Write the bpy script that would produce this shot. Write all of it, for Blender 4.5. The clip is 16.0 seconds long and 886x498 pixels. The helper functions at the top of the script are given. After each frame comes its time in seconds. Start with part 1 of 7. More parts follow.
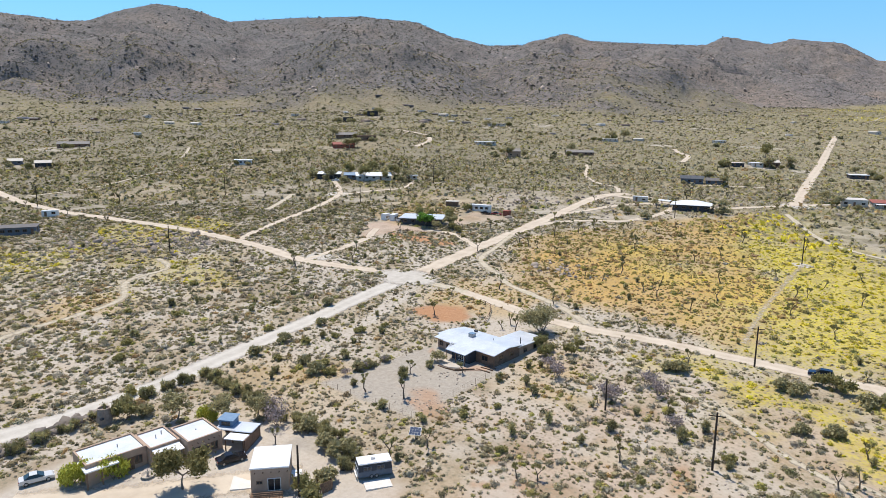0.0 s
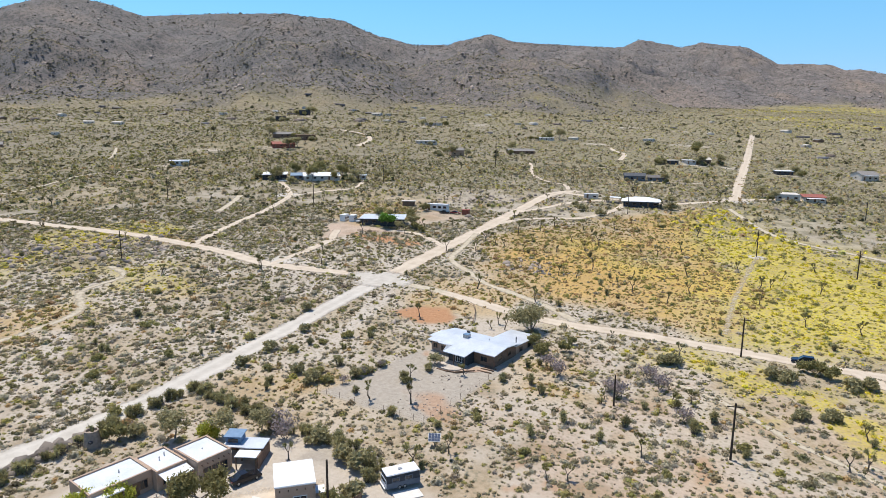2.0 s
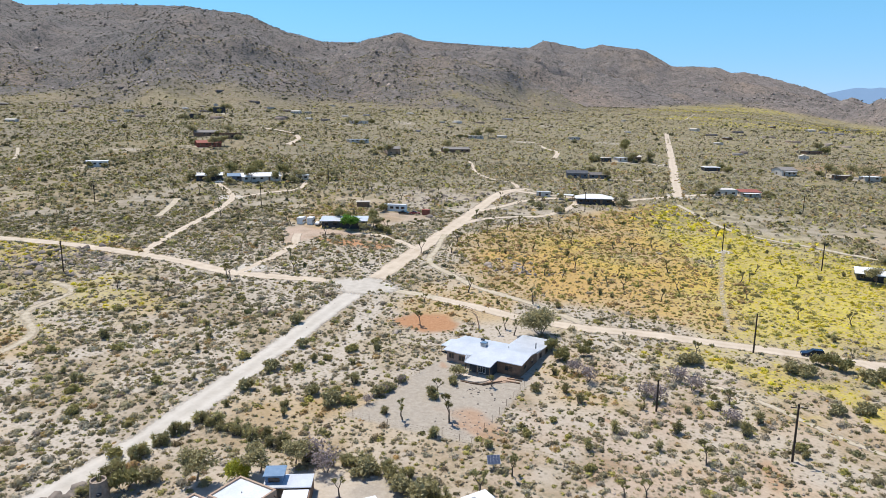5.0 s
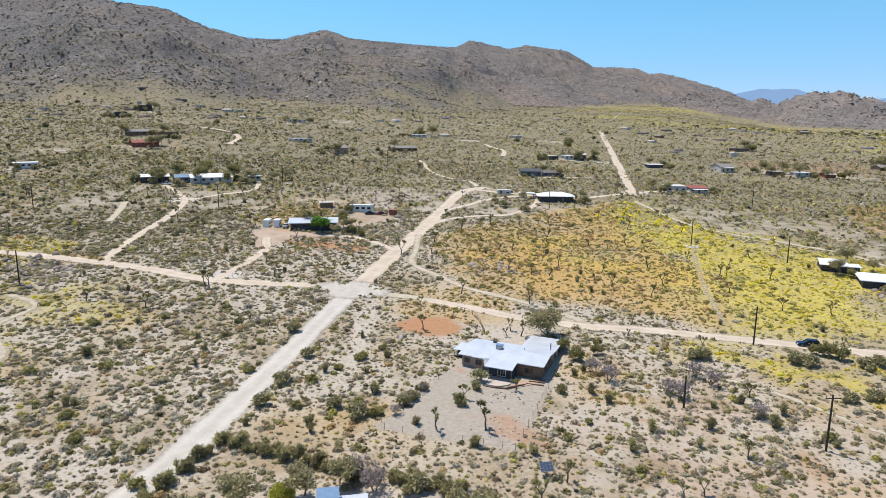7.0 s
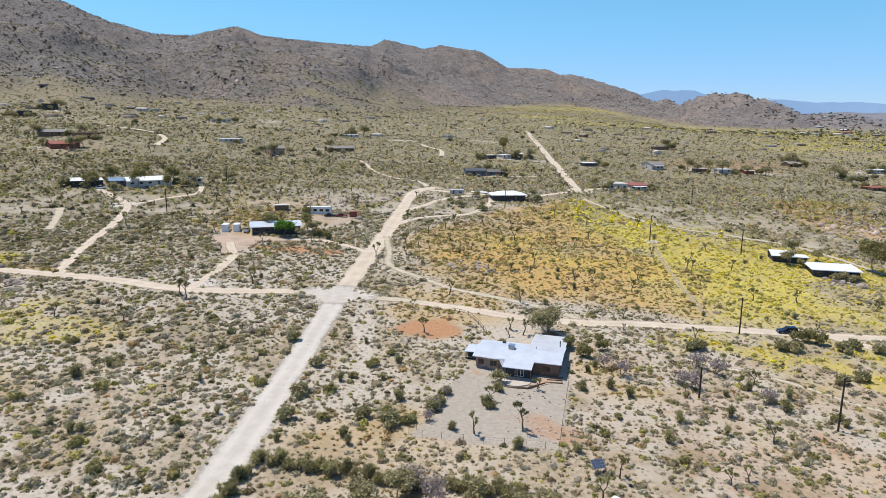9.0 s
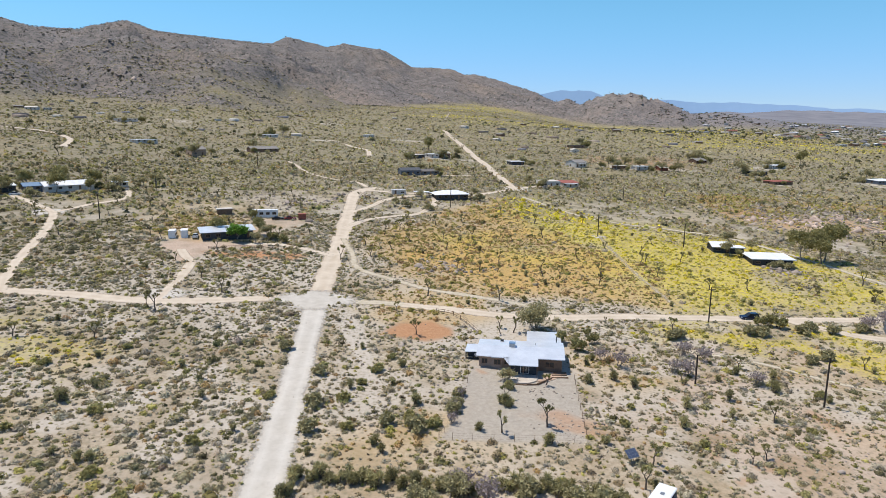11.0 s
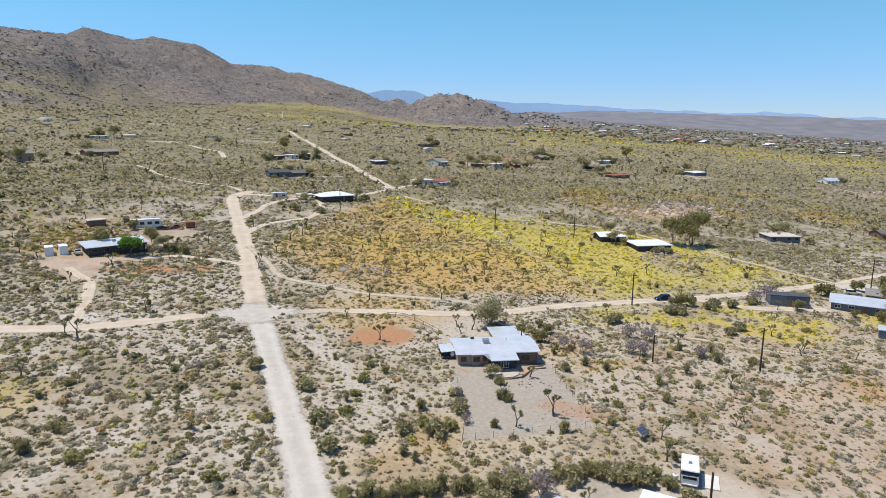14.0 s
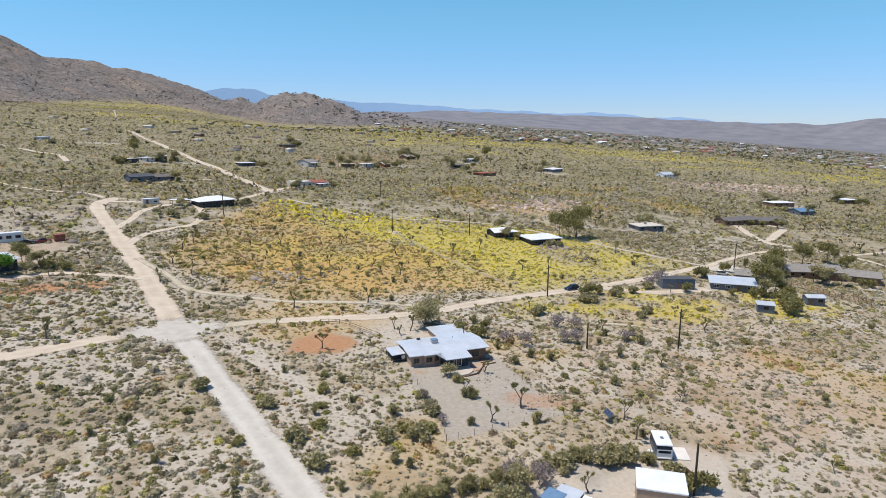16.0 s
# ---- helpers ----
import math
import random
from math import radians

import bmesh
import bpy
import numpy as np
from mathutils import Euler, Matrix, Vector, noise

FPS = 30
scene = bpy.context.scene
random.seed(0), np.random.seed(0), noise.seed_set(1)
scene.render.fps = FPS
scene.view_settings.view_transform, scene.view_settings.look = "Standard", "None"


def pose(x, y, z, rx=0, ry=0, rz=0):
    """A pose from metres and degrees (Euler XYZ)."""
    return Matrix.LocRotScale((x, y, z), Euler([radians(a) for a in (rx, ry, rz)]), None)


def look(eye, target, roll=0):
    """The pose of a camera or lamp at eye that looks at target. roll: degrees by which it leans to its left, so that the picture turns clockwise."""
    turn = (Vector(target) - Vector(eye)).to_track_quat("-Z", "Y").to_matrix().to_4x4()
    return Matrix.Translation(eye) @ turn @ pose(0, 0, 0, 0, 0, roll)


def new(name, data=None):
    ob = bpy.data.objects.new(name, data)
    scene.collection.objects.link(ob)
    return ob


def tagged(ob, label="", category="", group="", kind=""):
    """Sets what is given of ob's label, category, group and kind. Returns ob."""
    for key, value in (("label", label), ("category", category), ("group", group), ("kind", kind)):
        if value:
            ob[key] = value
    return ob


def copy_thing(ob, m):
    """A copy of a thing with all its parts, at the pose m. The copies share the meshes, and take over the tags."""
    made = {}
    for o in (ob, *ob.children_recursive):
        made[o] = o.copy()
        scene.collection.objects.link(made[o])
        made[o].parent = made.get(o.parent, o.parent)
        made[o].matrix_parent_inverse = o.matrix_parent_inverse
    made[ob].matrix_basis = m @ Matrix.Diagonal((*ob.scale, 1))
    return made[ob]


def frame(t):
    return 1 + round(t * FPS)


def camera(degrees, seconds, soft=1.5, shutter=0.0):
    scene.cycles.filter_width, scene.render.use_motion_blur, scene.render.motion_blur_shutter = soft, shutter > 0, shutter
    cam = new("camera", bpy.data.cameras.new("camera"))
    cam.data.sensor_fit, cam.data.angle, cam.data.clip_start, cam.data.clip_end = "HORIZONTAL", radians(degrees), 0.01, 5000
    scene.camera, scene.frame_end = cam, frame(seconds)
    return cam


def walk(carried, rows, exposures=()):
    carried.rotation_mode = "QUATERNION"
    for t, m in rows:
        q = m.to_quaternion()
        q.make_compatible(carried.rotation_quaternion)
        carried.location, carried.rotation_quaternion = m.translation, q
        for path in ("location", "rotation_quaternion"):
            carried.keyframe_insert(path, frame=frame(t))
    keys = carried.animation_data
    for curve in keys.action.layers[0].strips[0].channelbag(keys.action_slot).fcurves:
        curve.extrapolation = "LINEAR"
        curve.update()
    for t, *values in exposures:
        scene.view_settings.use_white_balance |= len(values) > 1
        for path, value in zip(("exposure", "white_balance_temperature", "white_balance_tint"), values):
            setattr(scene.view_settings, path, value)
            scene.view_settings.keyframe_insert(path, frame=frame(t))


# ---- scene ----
cam = camera(68.7, 16.0, soft=0.6)
METRES, EYE, TILT, LEAN, TURN = 143.6, 55.0, 3.5, 0.0, 30.7
ROWS = [
    (0.0, 0.0, 0.0, 0.0, 0.11, -14.5, -0.41),
    (0.5, -0.0259, 0.0028, -0.0011, -2.08, -14.48, -0.55),
    (1.0, -0.0514, 0.0079, -0.002, -3.98, -14.49, -0.66),
    (1.5, -0.0762, 0.0153, -0.0033, -5.46, -14.47, -0.76),
    (2.0, -0.1003, 0.0244, -0.0048, -6.47, -14.47, -0.82),
    (2.5, -0.124, 0.0354, -0.0063, -7.77, -14.49, -0.9),
    (3.0, -0.1474, 0.0483, -0.0079, -9.13, -14.48, -0.99),
    (3.5, -0.1705, 0.0632, -0.0099, -10.52, -14.47, -1.09),
    (4.0, -0.193, 0.0799, -0.0117, -11.85, -14.45, -1.2),
    (6.5, -0.3186, 0.1609, -0.0207, -19.17, -14.38, -1.68),
    (7.0, -0.3466, 0.1763, -0.0221, -20.98, -14.34, -1.78),
    (7.5, -0.3753, 0.1919, -0.0233, -22.8, -14.3, -1.89),
    (8.0, -0.4043, 0.2078, -0.0249, -24.7, -14.24, -1.99),
    (8.5, -0.4334, 0.2245, -0.0258, -26.62, -14.18, -2.1),
    (9.0, -0.4619, 0.2417, -0.0265, -28.47, -14.12, -2.19),
    (11.5, -0.5958, 0.3367, -0.0313, -39.15, -13.76, -2.66),
    (12.0, -0.6207, 0.3586, -0.0324, -41.41, -13.67, -2.75),
    (12.5, -0.6451, 0.3815, -0.0338, -43.66, -13.56, -2.84),
    (13.0, -0.6686, 0.4058, -0.0351, -46.13, -13.45, -2.94),
    (13.5, -0.691, 0.4318, -0.0367, -48.89, -13.32, -3.03),
    (14.0, -0.7123, 0.4598, -0.038, -52.18, -13.14, -3.16),
    (14.5, -0.7318, 0.4887, -0.0398, -55.85, -12.95, -3.26),
    (15.0, -0.7493, 0.5187, -0.0414, -59.28, -12.76, -3.38),
    (15.5, -0.7654, 0.5494, -0.0434, -62.58, -12.57, -3.47),
    (16.0, -0.7796, 0.5807, -0.0455, -65.7, -12.38, -3.55),
]
walk(cam, [(t, pose(0, 0, EYE, TILT, LEAN, TURN) @ pose(METRES * x, METRES * y, METRES * z, 90 + pitch, roll, yaw)) for t, x, y, z, yaw, pitch, roll in ROWS], [(0, 0.11), (4, 0.11), (8, 0.07), (12, 0.0), (16, -0.04)])

# ---- light ----
SUN_EL, SUN_DIR = 68.0, (-0.90, 0.44)          # height in degrees; the side from which it shines
world = bpy.data.worlds.new("desert_sky")
scene.world = world
world.use_nodes = True
wn, wl = world.node_tree.nodes, world.node_tree.links
sky = wn.new("ShaderNodeTexSky")
sky.sky_type, sky.sun_disc = "NISHITA", False
sky.sun_elevation, sky.sun_rotation = radians(SUN_EL), math.atan2(SUN_DIR[0], SUN_DIR[1])
sky.altitude, sky.air_density, sky.dust_density, sky.ozone_density = 900, 1.0, 0.0, 1.0
clear = wn.new("ShaderNodeMix")                 # the clear blue of dry desert air, paler towards the horizon
clear.data_type, clear.blend_type, clear.inputs[0].default_value = "RGBA", "MULTIPLY", 1.0
split, tone = wn.new("ShaderNodeSeparateXYZ"), wn.new("ShaderNodeValToRGB")
wl.new(wn.new("ShaderNodeTexCoord").outputs["Generated"], split.inputs[0])
wl.new(split.outputs[2], tone.inputs[0])
tone.color_ramp.interpolation = "EASE"
for k, (at, c) in enumerate(((0.0, (0.47, 0.63, 1.03, 1)), (0.20, (0.55, 0.95, 1.07, 1)), (0.55, (0.64, 0.84, 1.03, 1)))):
    el = tone.color_ramp.elements[k] if k < 2 else tone.color_ramp.elements.new(at)
    el.position, el.color = at, c
wl.new(tone.outputs[0], clear.inputs[7])
wl.new(sky.outputs[0], clear.inputs[6])
wl.new(clear.outputs[2], wn["Background"].inputs[0])
wn["Background"].inputs[1].default_value = 0.135
sun = new("sun", bpy.data.lights.new("sun", "SUN"))
sun.data.energy, sun.data.angle, sun.data.color = 4.6, radians(0.55), (1.0, 0.935, 0.84)
_h = math.cos(radians(SUN_EL)) / math.hypot(*SUN_DIR)
sun.matrix_world = look((0, 0, 0), (-SUN_DIR[0] * _h, -SUN_DIR[1] * _h, -math.sin(radians(SUN_EL))))
scene.view_settings.exposure = 0.0

# ---- materials ----
def material(name, build, rough=0.9, metal=0.0, bump=None):
    """A node material: build(n, link) returns the colour socket; bump: (scale, strength, distance) or a socket maker."""
    m = bpy.data.materials.new(name)
    m.use_nodes = True
    n, l = m.node_tree.nodes, m.node_tree.links
    b = n["Principled BSDF"]
    b.inputs["Roughness"].default_value, b.inputs["Metallic"].default_value = rough, metal
    b.inputs["Specular IOR Level"].default_value = 0.25 if rough > 0.6 else 0.5
    col = build(n, l.new)
    if isinstance(col, tuple):
        b.inputs["Base Color"].default_value = (*col, 1)
    else:
        l.new(col, b.inputs["Base Color"])
    if bump:
        tex, bp = n.new("ShaderNodeTexNoise"), n.new("ShaderNodeBump")
        tex.inputs["Scale"].default_value, tex.inputs["Detail"].default_value = bump[0], 6
        l.new(n.new("ShaderNodeTexCoord").outputs["Object"], tex.inputs["Vector"])
        bp.inputs["Strength"].default_value, bp.inputs["Distance"].default_value = bump[1], bump[2]
        l.new(tex.outputs[0], bp.inputs["Height"])
        l.new(bp.outputs[0], b.inputs["Normal"])
    return m


def tex_noise(n, link, scale, detail=5, rough=0.6, coord="Object", vec=None):
    t = n.new("ShaderNodeTexNoise")
    t.inputs["Scale"].default_value, t.inputs["Detail"].default_value, t.inputs["Roughness"].default_value = scale, detail, rough
    link(vec or n.new("ShaderNodeTexCoord").outputs[coord], t.inputs["Vector"])
    return t.outputs[0]


def ramp(n, link, fac, stops):
    r = n.new("ShaderNodeValToRGB")
    e = r.color_ramp.elements
    for i, (p, c) in enumerate(stops):
        el = e[i] if i < 2 else e.new(p)
        el.position = p
        el.color = (*c, 1) if isinstance(c, tuple) else (c, c, c, 1)
    link(fac, r.inputs[0])
    return r.outputs[0]


def mix(n, link, fac, a, b, mode="MIX"):
    m = n.new("ShaderNodeMix")
    m.data_type, m.blend_type = "RGBA", mode
    for v, k in ((fac, 0), (a, 6), (b, 7)):
        if isinstance(v, (int, float)):
            m.inputs[k].default_value = v
        elif isinstance(v, tuple):
            m.inputs[k].default_value = (*v, 1)
        else:
            link(v, m.inputs[k])
    return m.outputs[2]


def calc(n, link, op, a, b=0.0):
    m = n.new("ShaderNodeMath")
    m.operation, m.use_clamp = op, op != "SUBTRACT"
    for v, k in ((a, 0), (b, 1)):
        if isinstance(v, (int, float)):
            m.inputs[k].default_value = v
        else:
            link(v, m.inputs[k])
    return m.outputs[0]


def attribute(n, name, out="Fac"):
    a = n.new("ShaderNodeAttribute")
    a.attribute_name = name
    return a.outputs[out]


def mottled(name, a, b, scale, rough=0.9, metal=0.0, bump=None, lo=0.35, hi=0.65, vary=0.0):
    """Two colours mixed by noise at two scales, for walls, roofs, bark and so on."""
    def build(n, link):
        big, fine = tex_noise(n, link, scale, 4), tex_noise(n, link, scale * 9, 3)
        f = calc(n, link, "ADD", calc(n, link, "MULTIPLY", big, 0.65), calc(n, link, "MULTIPLY", fine, 0.35))
        c = ramp(n, link, f, [(lo, a), (hi, b)])
        if vary:
            hsv = n.new("ShaderNodeHueSaturation")
            info = n.new("ShaderNodeObjectInfo")
            v = n.new("ShaderNodeMapRange")
            v.inputs[3].default_value, v.inputs[4].default_value = 1 - vary, 1 + vary
            link(info.outputs["Random"], v.inputs[0])
            link(v.outputs[0], hsv.inputs["Value"])
            link(c, hsv.inputs["Color"])
            c = hsv.outputs[0]
        return c
    return material(name, build, rough, metal, bump)


def ground_colour(n, link):
    pos = n.new("ShaderNodeNewGeometry").outputs["Position"]
    big = tex_noise(n, link, 0.012, 5, 0.55, vec=pos)
    mid = tex_noise(n, link, 0.11, 6, 0.65, vec=pos)
    fine = tex_noise(n, link, 1.3, 6, 0.7, vec=pos)
    grit = tex_noise(n, link, 9.0, 3, 0.6, vec=pos)
    soil = ramp(n, link, mid, [(0.3, (0.27, 0.21, 0.14)), (0.52, (0.41, 0.335, 0.24)), (0.75, (0.50, 0.43, 0.325))])
    soil = mix(n, link, ramp(n, link, big, [(0.42, 0.0), (0.68, 0.6)]), soil, (0.36, 0.285, 0.215))
    # litter and low dry growth between the shrubs
    soil = mix(n, link, ramp(n, link, fine, [(0.44, 0.0), (0.60, 0.7)]), soil, (0.26, 0.21, 0.135))
    # further off the low growth closes up
    soil = mix(n, link, calc(n, link, "MULTIPLY", attribute(n, "cover"), 0.78), soil, ramp(n, link, mid, [(0.3, (0.175, 0.157, 0.078)), (0.7, (0.28, 0.245, 0.135))]))
    soil = mix(n, link, attribute(n, "pale"), soil, ramp(n, link, fine, [(0.35, (0.42, 0.365, 0.30)), (0.7, (0.56, 0.50, 0.425))]))
    # dark stony ground with close brown growth
    stony = ramp(n, link, tex_noise(n, link, 0.3, 6, 0.7, vec=pos), [(0.32, (0.14, 0.117, 0.083)), (0.52, (0.235, 0.20, 0.147)), (0.72, (0.37, 0.32, 0.255))])
    soil = mix(n, link, calc(n, link, "MULTIPLY", attribute(n, "stony"), 0.88), soil, stony)
    rust = ramp(n, link, fine, [(0.3, (0.40, 0.238, 0.072)), (0.7, (0.55, 0.37, 0.128))])
    soil = mix(n, link, attribute(n, "rust"), soil, rust)
    orange = ramp(n, link, fine, [(0.3, (0.35, 0.175, 0.085)), (0.7, (0.46, 0.26, 0.14))])
    gravel = ramp(n, link, fine, [(0.35, (0.32, 0.28, 0.228)), (0.7, (0.425, 0.375, 0.31))])
    soil = mix(n, link, attribute(n, "gravel"), soil, gravel)
    soil = mix(n, link, attribute(n, "orange"), soil, orange)
    bloom = calc(n, link, "MULTIPLY", attribute(n, "bloom"), ramp(n, link, fine, [(0.36, 0.2), (0.56, 1.0)]))
    soil = mix(n, link, bloom, soil, ramp(n, link, tex_noise(n, link, 0.5, 5, 0.7, vec=pos), [(0.3, (0.38, 0.28, 0.075)), (0.5, (0.52, 0.42, 0.055)), (0.7, (0.62, 0.53, 0.055))]))
    # far off, the growth is grain of the surface
    clump = n.new("ShaderNodeTexVoronoi")
    clump.inputs["Scale"].default_value = 0.16
    link(pos, clump.inputs["Vector"])
    sprig = n.new("ShaderNodeTexVoronoi")
    sprig.inputs["Scale"].default_value = 1.15
    link(pos, sprig.inputs["Vector"])
    dry = calc(n, link, "MULTIPLY", ramp(n, link, sprig.outputs["Distance"], [(0.22, 1.0), (0.42, 0.0)]), ramp(n, link, mid, [(0.40, 0.85), (0.62, 0.25)]))
    dry = calc(n, link, "MULTIPLY", dry, attribute(n, "tufts"))
    soil = mix(n, link, dry, soil, ramp(n, link, grit, [(0.3, (0.15, 0.13, 0.085)), (0.7, (0.29, 0.255, 0.165))]))
    dots = calc(n, link, "MULTIPLY", ramp(n, link, clump.outputs["Distance"], [(0.30, 1.0), (0.52, 0.0)]), attribute(n, "cover"))
    leaf = ramp(n, link, mid, [(0.3, (0.15, 0.13, 0.08)), (0.7, (0.24, 0.212, 0.12))])
    soil = mix(n, link, dots, soil, leaf)
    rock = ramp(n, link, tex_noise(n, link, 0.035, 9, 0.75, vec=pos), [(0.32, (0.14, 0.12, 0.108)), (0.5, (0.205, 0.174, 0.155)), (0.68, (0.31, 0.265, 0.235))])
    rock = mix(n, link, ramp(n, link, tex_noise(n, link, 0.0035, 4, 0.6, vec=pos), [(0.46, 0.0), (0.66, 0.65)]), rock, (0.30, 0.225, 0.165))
    # left hills go greyer: denser scrub, with haze also put into the colour
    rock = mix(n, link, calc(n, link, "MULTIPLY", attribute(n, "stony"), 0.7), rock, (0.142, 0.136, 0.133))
    scrub = n.new("ShaderNodeTexVoronoi")
    scrub.inputs["Scale"].default_value = 0.075
    link(pos, scrub.inputs["Vector"])
    fleck = n.new("ShaderNodeTexVoronoi")
    fleck.inputs["Scale"].default_value = 0.22
    link(pos, fleck.inputs["Vector"])
    rock = mix(n, link, ramp(n, link, fleck.outputs["Distance"], [(0.28, 0.9), (0.42, 0.0)]), rock, (0.062, 0.063, 0.056))
    rock = mix(n, link, ramp(n, link, scrub.outputs["Distance"], [(0.25, 0.6), (0.5, 0.0)]), rock, (0.085, 0.085, 0.075))
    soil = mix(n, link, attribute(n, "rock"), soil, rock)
    # distance haze over the far valley, put into the base colour as blue-grey
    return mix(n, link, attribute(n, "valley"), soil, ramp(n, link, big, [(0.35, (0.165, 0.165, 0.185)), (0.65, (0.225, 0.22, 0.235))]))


M_GROUND = material("desert_ground", ground_colour, 0.95, bump=(1.1, 0.55, 0.25))


def road_colour(n, link):
    pos = n.new("ShaderNodeNewGeometry").outputs["Position"]
    c = ramp(n, link, tex_noise(n, link, 0.35, 6, 0.65, vec=pos), [(0.3, (0.43, 0.39, 0.33)), (0.7, (0.56, 0.515, 0.45))])
    track = attribute(n, "track")
    c = mix(n, link, calc(n, link, "MULTIPLY", track, 0.35), c, (0.67, 0.63, 0.565))
    pits = ramp(n, link, tex_noise(n, link, 1.6, 5, 0.7, vec=pos), [(0.56, 0.0), (0.70, 0.5)])
    return mix(n, link, pits, c, (0.40, 0.36, 0.315))


def edged(m, name="edge"):
    """Frays the border of a strip: it thins out in patches where the edge attribute nears one."""
    n, l = m.node_tree.nodes, m.node_tree.links
    pos = n.new("ShaderNodeNewGeometry").outputs["Position"]
    rag = tex_noise(n, l.new, 0.9, 6, 0.7, vec=pos)
    f = n.new("ShaderNodeMath")
    f.operation = "ADD"
    l.new(attribute(n, name), f.inputs[0])
    l.new(rag, f.inputs[1])
    mr = n.new("ShaderNodeMapRange")
    mr.inputs[1].default_value, mr.inputs[2].default_value = 1.0, 1.42
    l.new(f.outputs[0], mr.inputs[0])
    clear, ms = n.new("ShaderNodeBsdfTransparent"), n.new("ShaderNodeMixShader")
    l.new(mr.outputs[0], ms.inputs[0])
    l.new(n["Principled BSDF"].outputs[0], ms.inputs[1])
    l.new(clear.outputs[0], ms.inputs[2])
    l.new(ms.outputs[0], n["Material Output"].inputs[0])
    return m


M_ROAD = edged(material("dirt_road", road_colour, 0.95, bump=(2.0, 0.3, 0.1)))


def lane_colour(n, link):
    pos = n.new("ShaderNodeNewGeometry").outputs["Position"]
    c = ramp(n, link, tex_noise(n, link, 0.25, 6, 0.65, vec=pos), [(0.3, (0.45, 0.365, 0.27)), (0.7, (0.60, 0.51, 0.40))])
    return mix(n, link, calc(n, link, "MULTIPLY", attribute(n, "track"), 0.3), c, (0.66, 0.58, 0.47))


M_LANE = edged(material("tan_dirt_road", lane_colour, 0.95, bump=(2.0, 0.3, 0.1)))


def track_colour(n, link):
    pos = n.new("ShaderNodeNewGeometry").outputs["Position"]
    return ramp(n, link, tex_noise(n, link, 0.6, 6, 0.65, vec=pos), [(0.3, (0.40, 0.335, 0.235)), (0.7, (0.55, 0.485, 0.375))])


M_TRACK = edged(material("faint_sandy_track", track_colour, 0.95, bump=(2.0, 0.3, 0.1)))


def leafy(name, lo=0.8, hi=1.2):
    def build(n, link):
        c = attribute(n, "tint", "Color")
        info = n.new("ShaderNodeNewGeometry").outputs["Random Per Island"]
        return mix(n, link, 1.0, c, ramp(n, link, info, [(0.0, lo), (1.0, hi)]), "MULTIPLY")
    return material(name, build, 0.85)


def translucent(m, share):
    """Lets part of the light through leaves."""
    n, l = m.node_tree.nodes, m.node_tree.links
    b, t, ms = n["Principled BSDF"], n.new("ShaderNodeBsdfTranslucent"), n.new("ShaderNodeMixShader")
    l.new(b.inputs["Base Color"].links[0].from_socket, t.inputs[0])
    ms.inputs[0].default_value = share
    l.new(b.outputs[0], ms.inputs[1])
    l.new(t.outputs[0], ms.inputs[2])
    l.new(ms.outputs[0], n["Material Output"].inputs[0])
    return m


M_SHRUB = translucent(leafy("shrub_leaves", 0.75, 1.3), 0.42)
# air haze painted as a blue base colour, brightened by an added glow
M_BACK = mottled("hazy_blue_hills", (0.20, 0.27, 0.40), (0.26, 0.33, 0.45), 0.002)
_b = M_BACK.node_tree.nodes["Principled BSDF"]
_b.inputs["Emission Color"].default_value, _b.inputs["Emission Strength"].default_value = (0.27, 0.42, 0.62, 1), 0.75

# ---- the lie of the land ----
OX, OY = -70.0, 5.0


def smooth(a, b, x):
    k = np.clip((x - a) / (b - a), 0, 1)
    return k * k * (3 - 2 * k)


def vnoise(x, y, seed=0):
    """Smooth value noise, -1 to 1, one cell a unit."""
    xi, yi = np.floor(x), np.floor(y)
    fx, fy = x - xi, y - yi
    fx, fy = fx * fx * (3 - 2 * fx), fy * fy * (3 - 2 * fy)

    def h(a, b):
        v = np.sin(a * 127.1 + b * 311.7 + seed * 74.7) * 43758.5453
        return (v - np.floor(v)) * 2 - 1
    return (h(xi, yi) * (1 - fx) + h(xi + 1, yi) * fx) * (1 - fy) + (h(xi, yi + 1) * (1 - fx) + h(xi + 1, yi + 1) * fx) * fy


def fbm(x, y, seed=0, octaves=4, gain=0.5):
    t, a = 0, 1.0
    for k in range(octaves):
        t = t + a * vnoise(x, y, seed + k * 13)
        x, y, a = x * 2.03 + 5.1, y * 2.03 - 3.7, a * gain
    return t


# bearing from +y, clockwise; skyline's angle of height; range of the crest
CREST = [(-80, 6.0, 2500), (-64.2, 7.6, 2450), (-63, 7.65, 2450), (-60, 7.4, 2450), (-57.7, 7.5, 2400), (-55, 8.6, 2350), (-52.7, 9.15, 2350), (-50.3, 8.92, 2350), (-47.3, 8.1, 2350),
         (-42.9, 8.48, 2350), (-36.4, 8.85, 2300), (-31.5, 8.38, 2250), (-28.6, 7.25, 2300), (-25.7, 6.6, 2400), (-22.6, 6.6, 2650), (-20.8, 7.1, 2850), (-19.3, 7.42, 2950),
         (-17.3, 6.8, 3050), (-11.6, 6.4, 3350), (-8.4, 6.25, 3500), (-7.2, 6.85, 3600), (-3.8, 6.1, 3700), (-2.5, 6.45, 3800), (0.9, 5.92, 3800), (3.2, 4.6, 3700),
         (6.6, 4.48, 3650), (7.7, 4.0, 3600), (8.6, 4.1, 3550), (13.7, 2.9, 3350), (16.3, 1.85, 3200), (20, 1.5, 3200), (30, 1.0, 3500)]
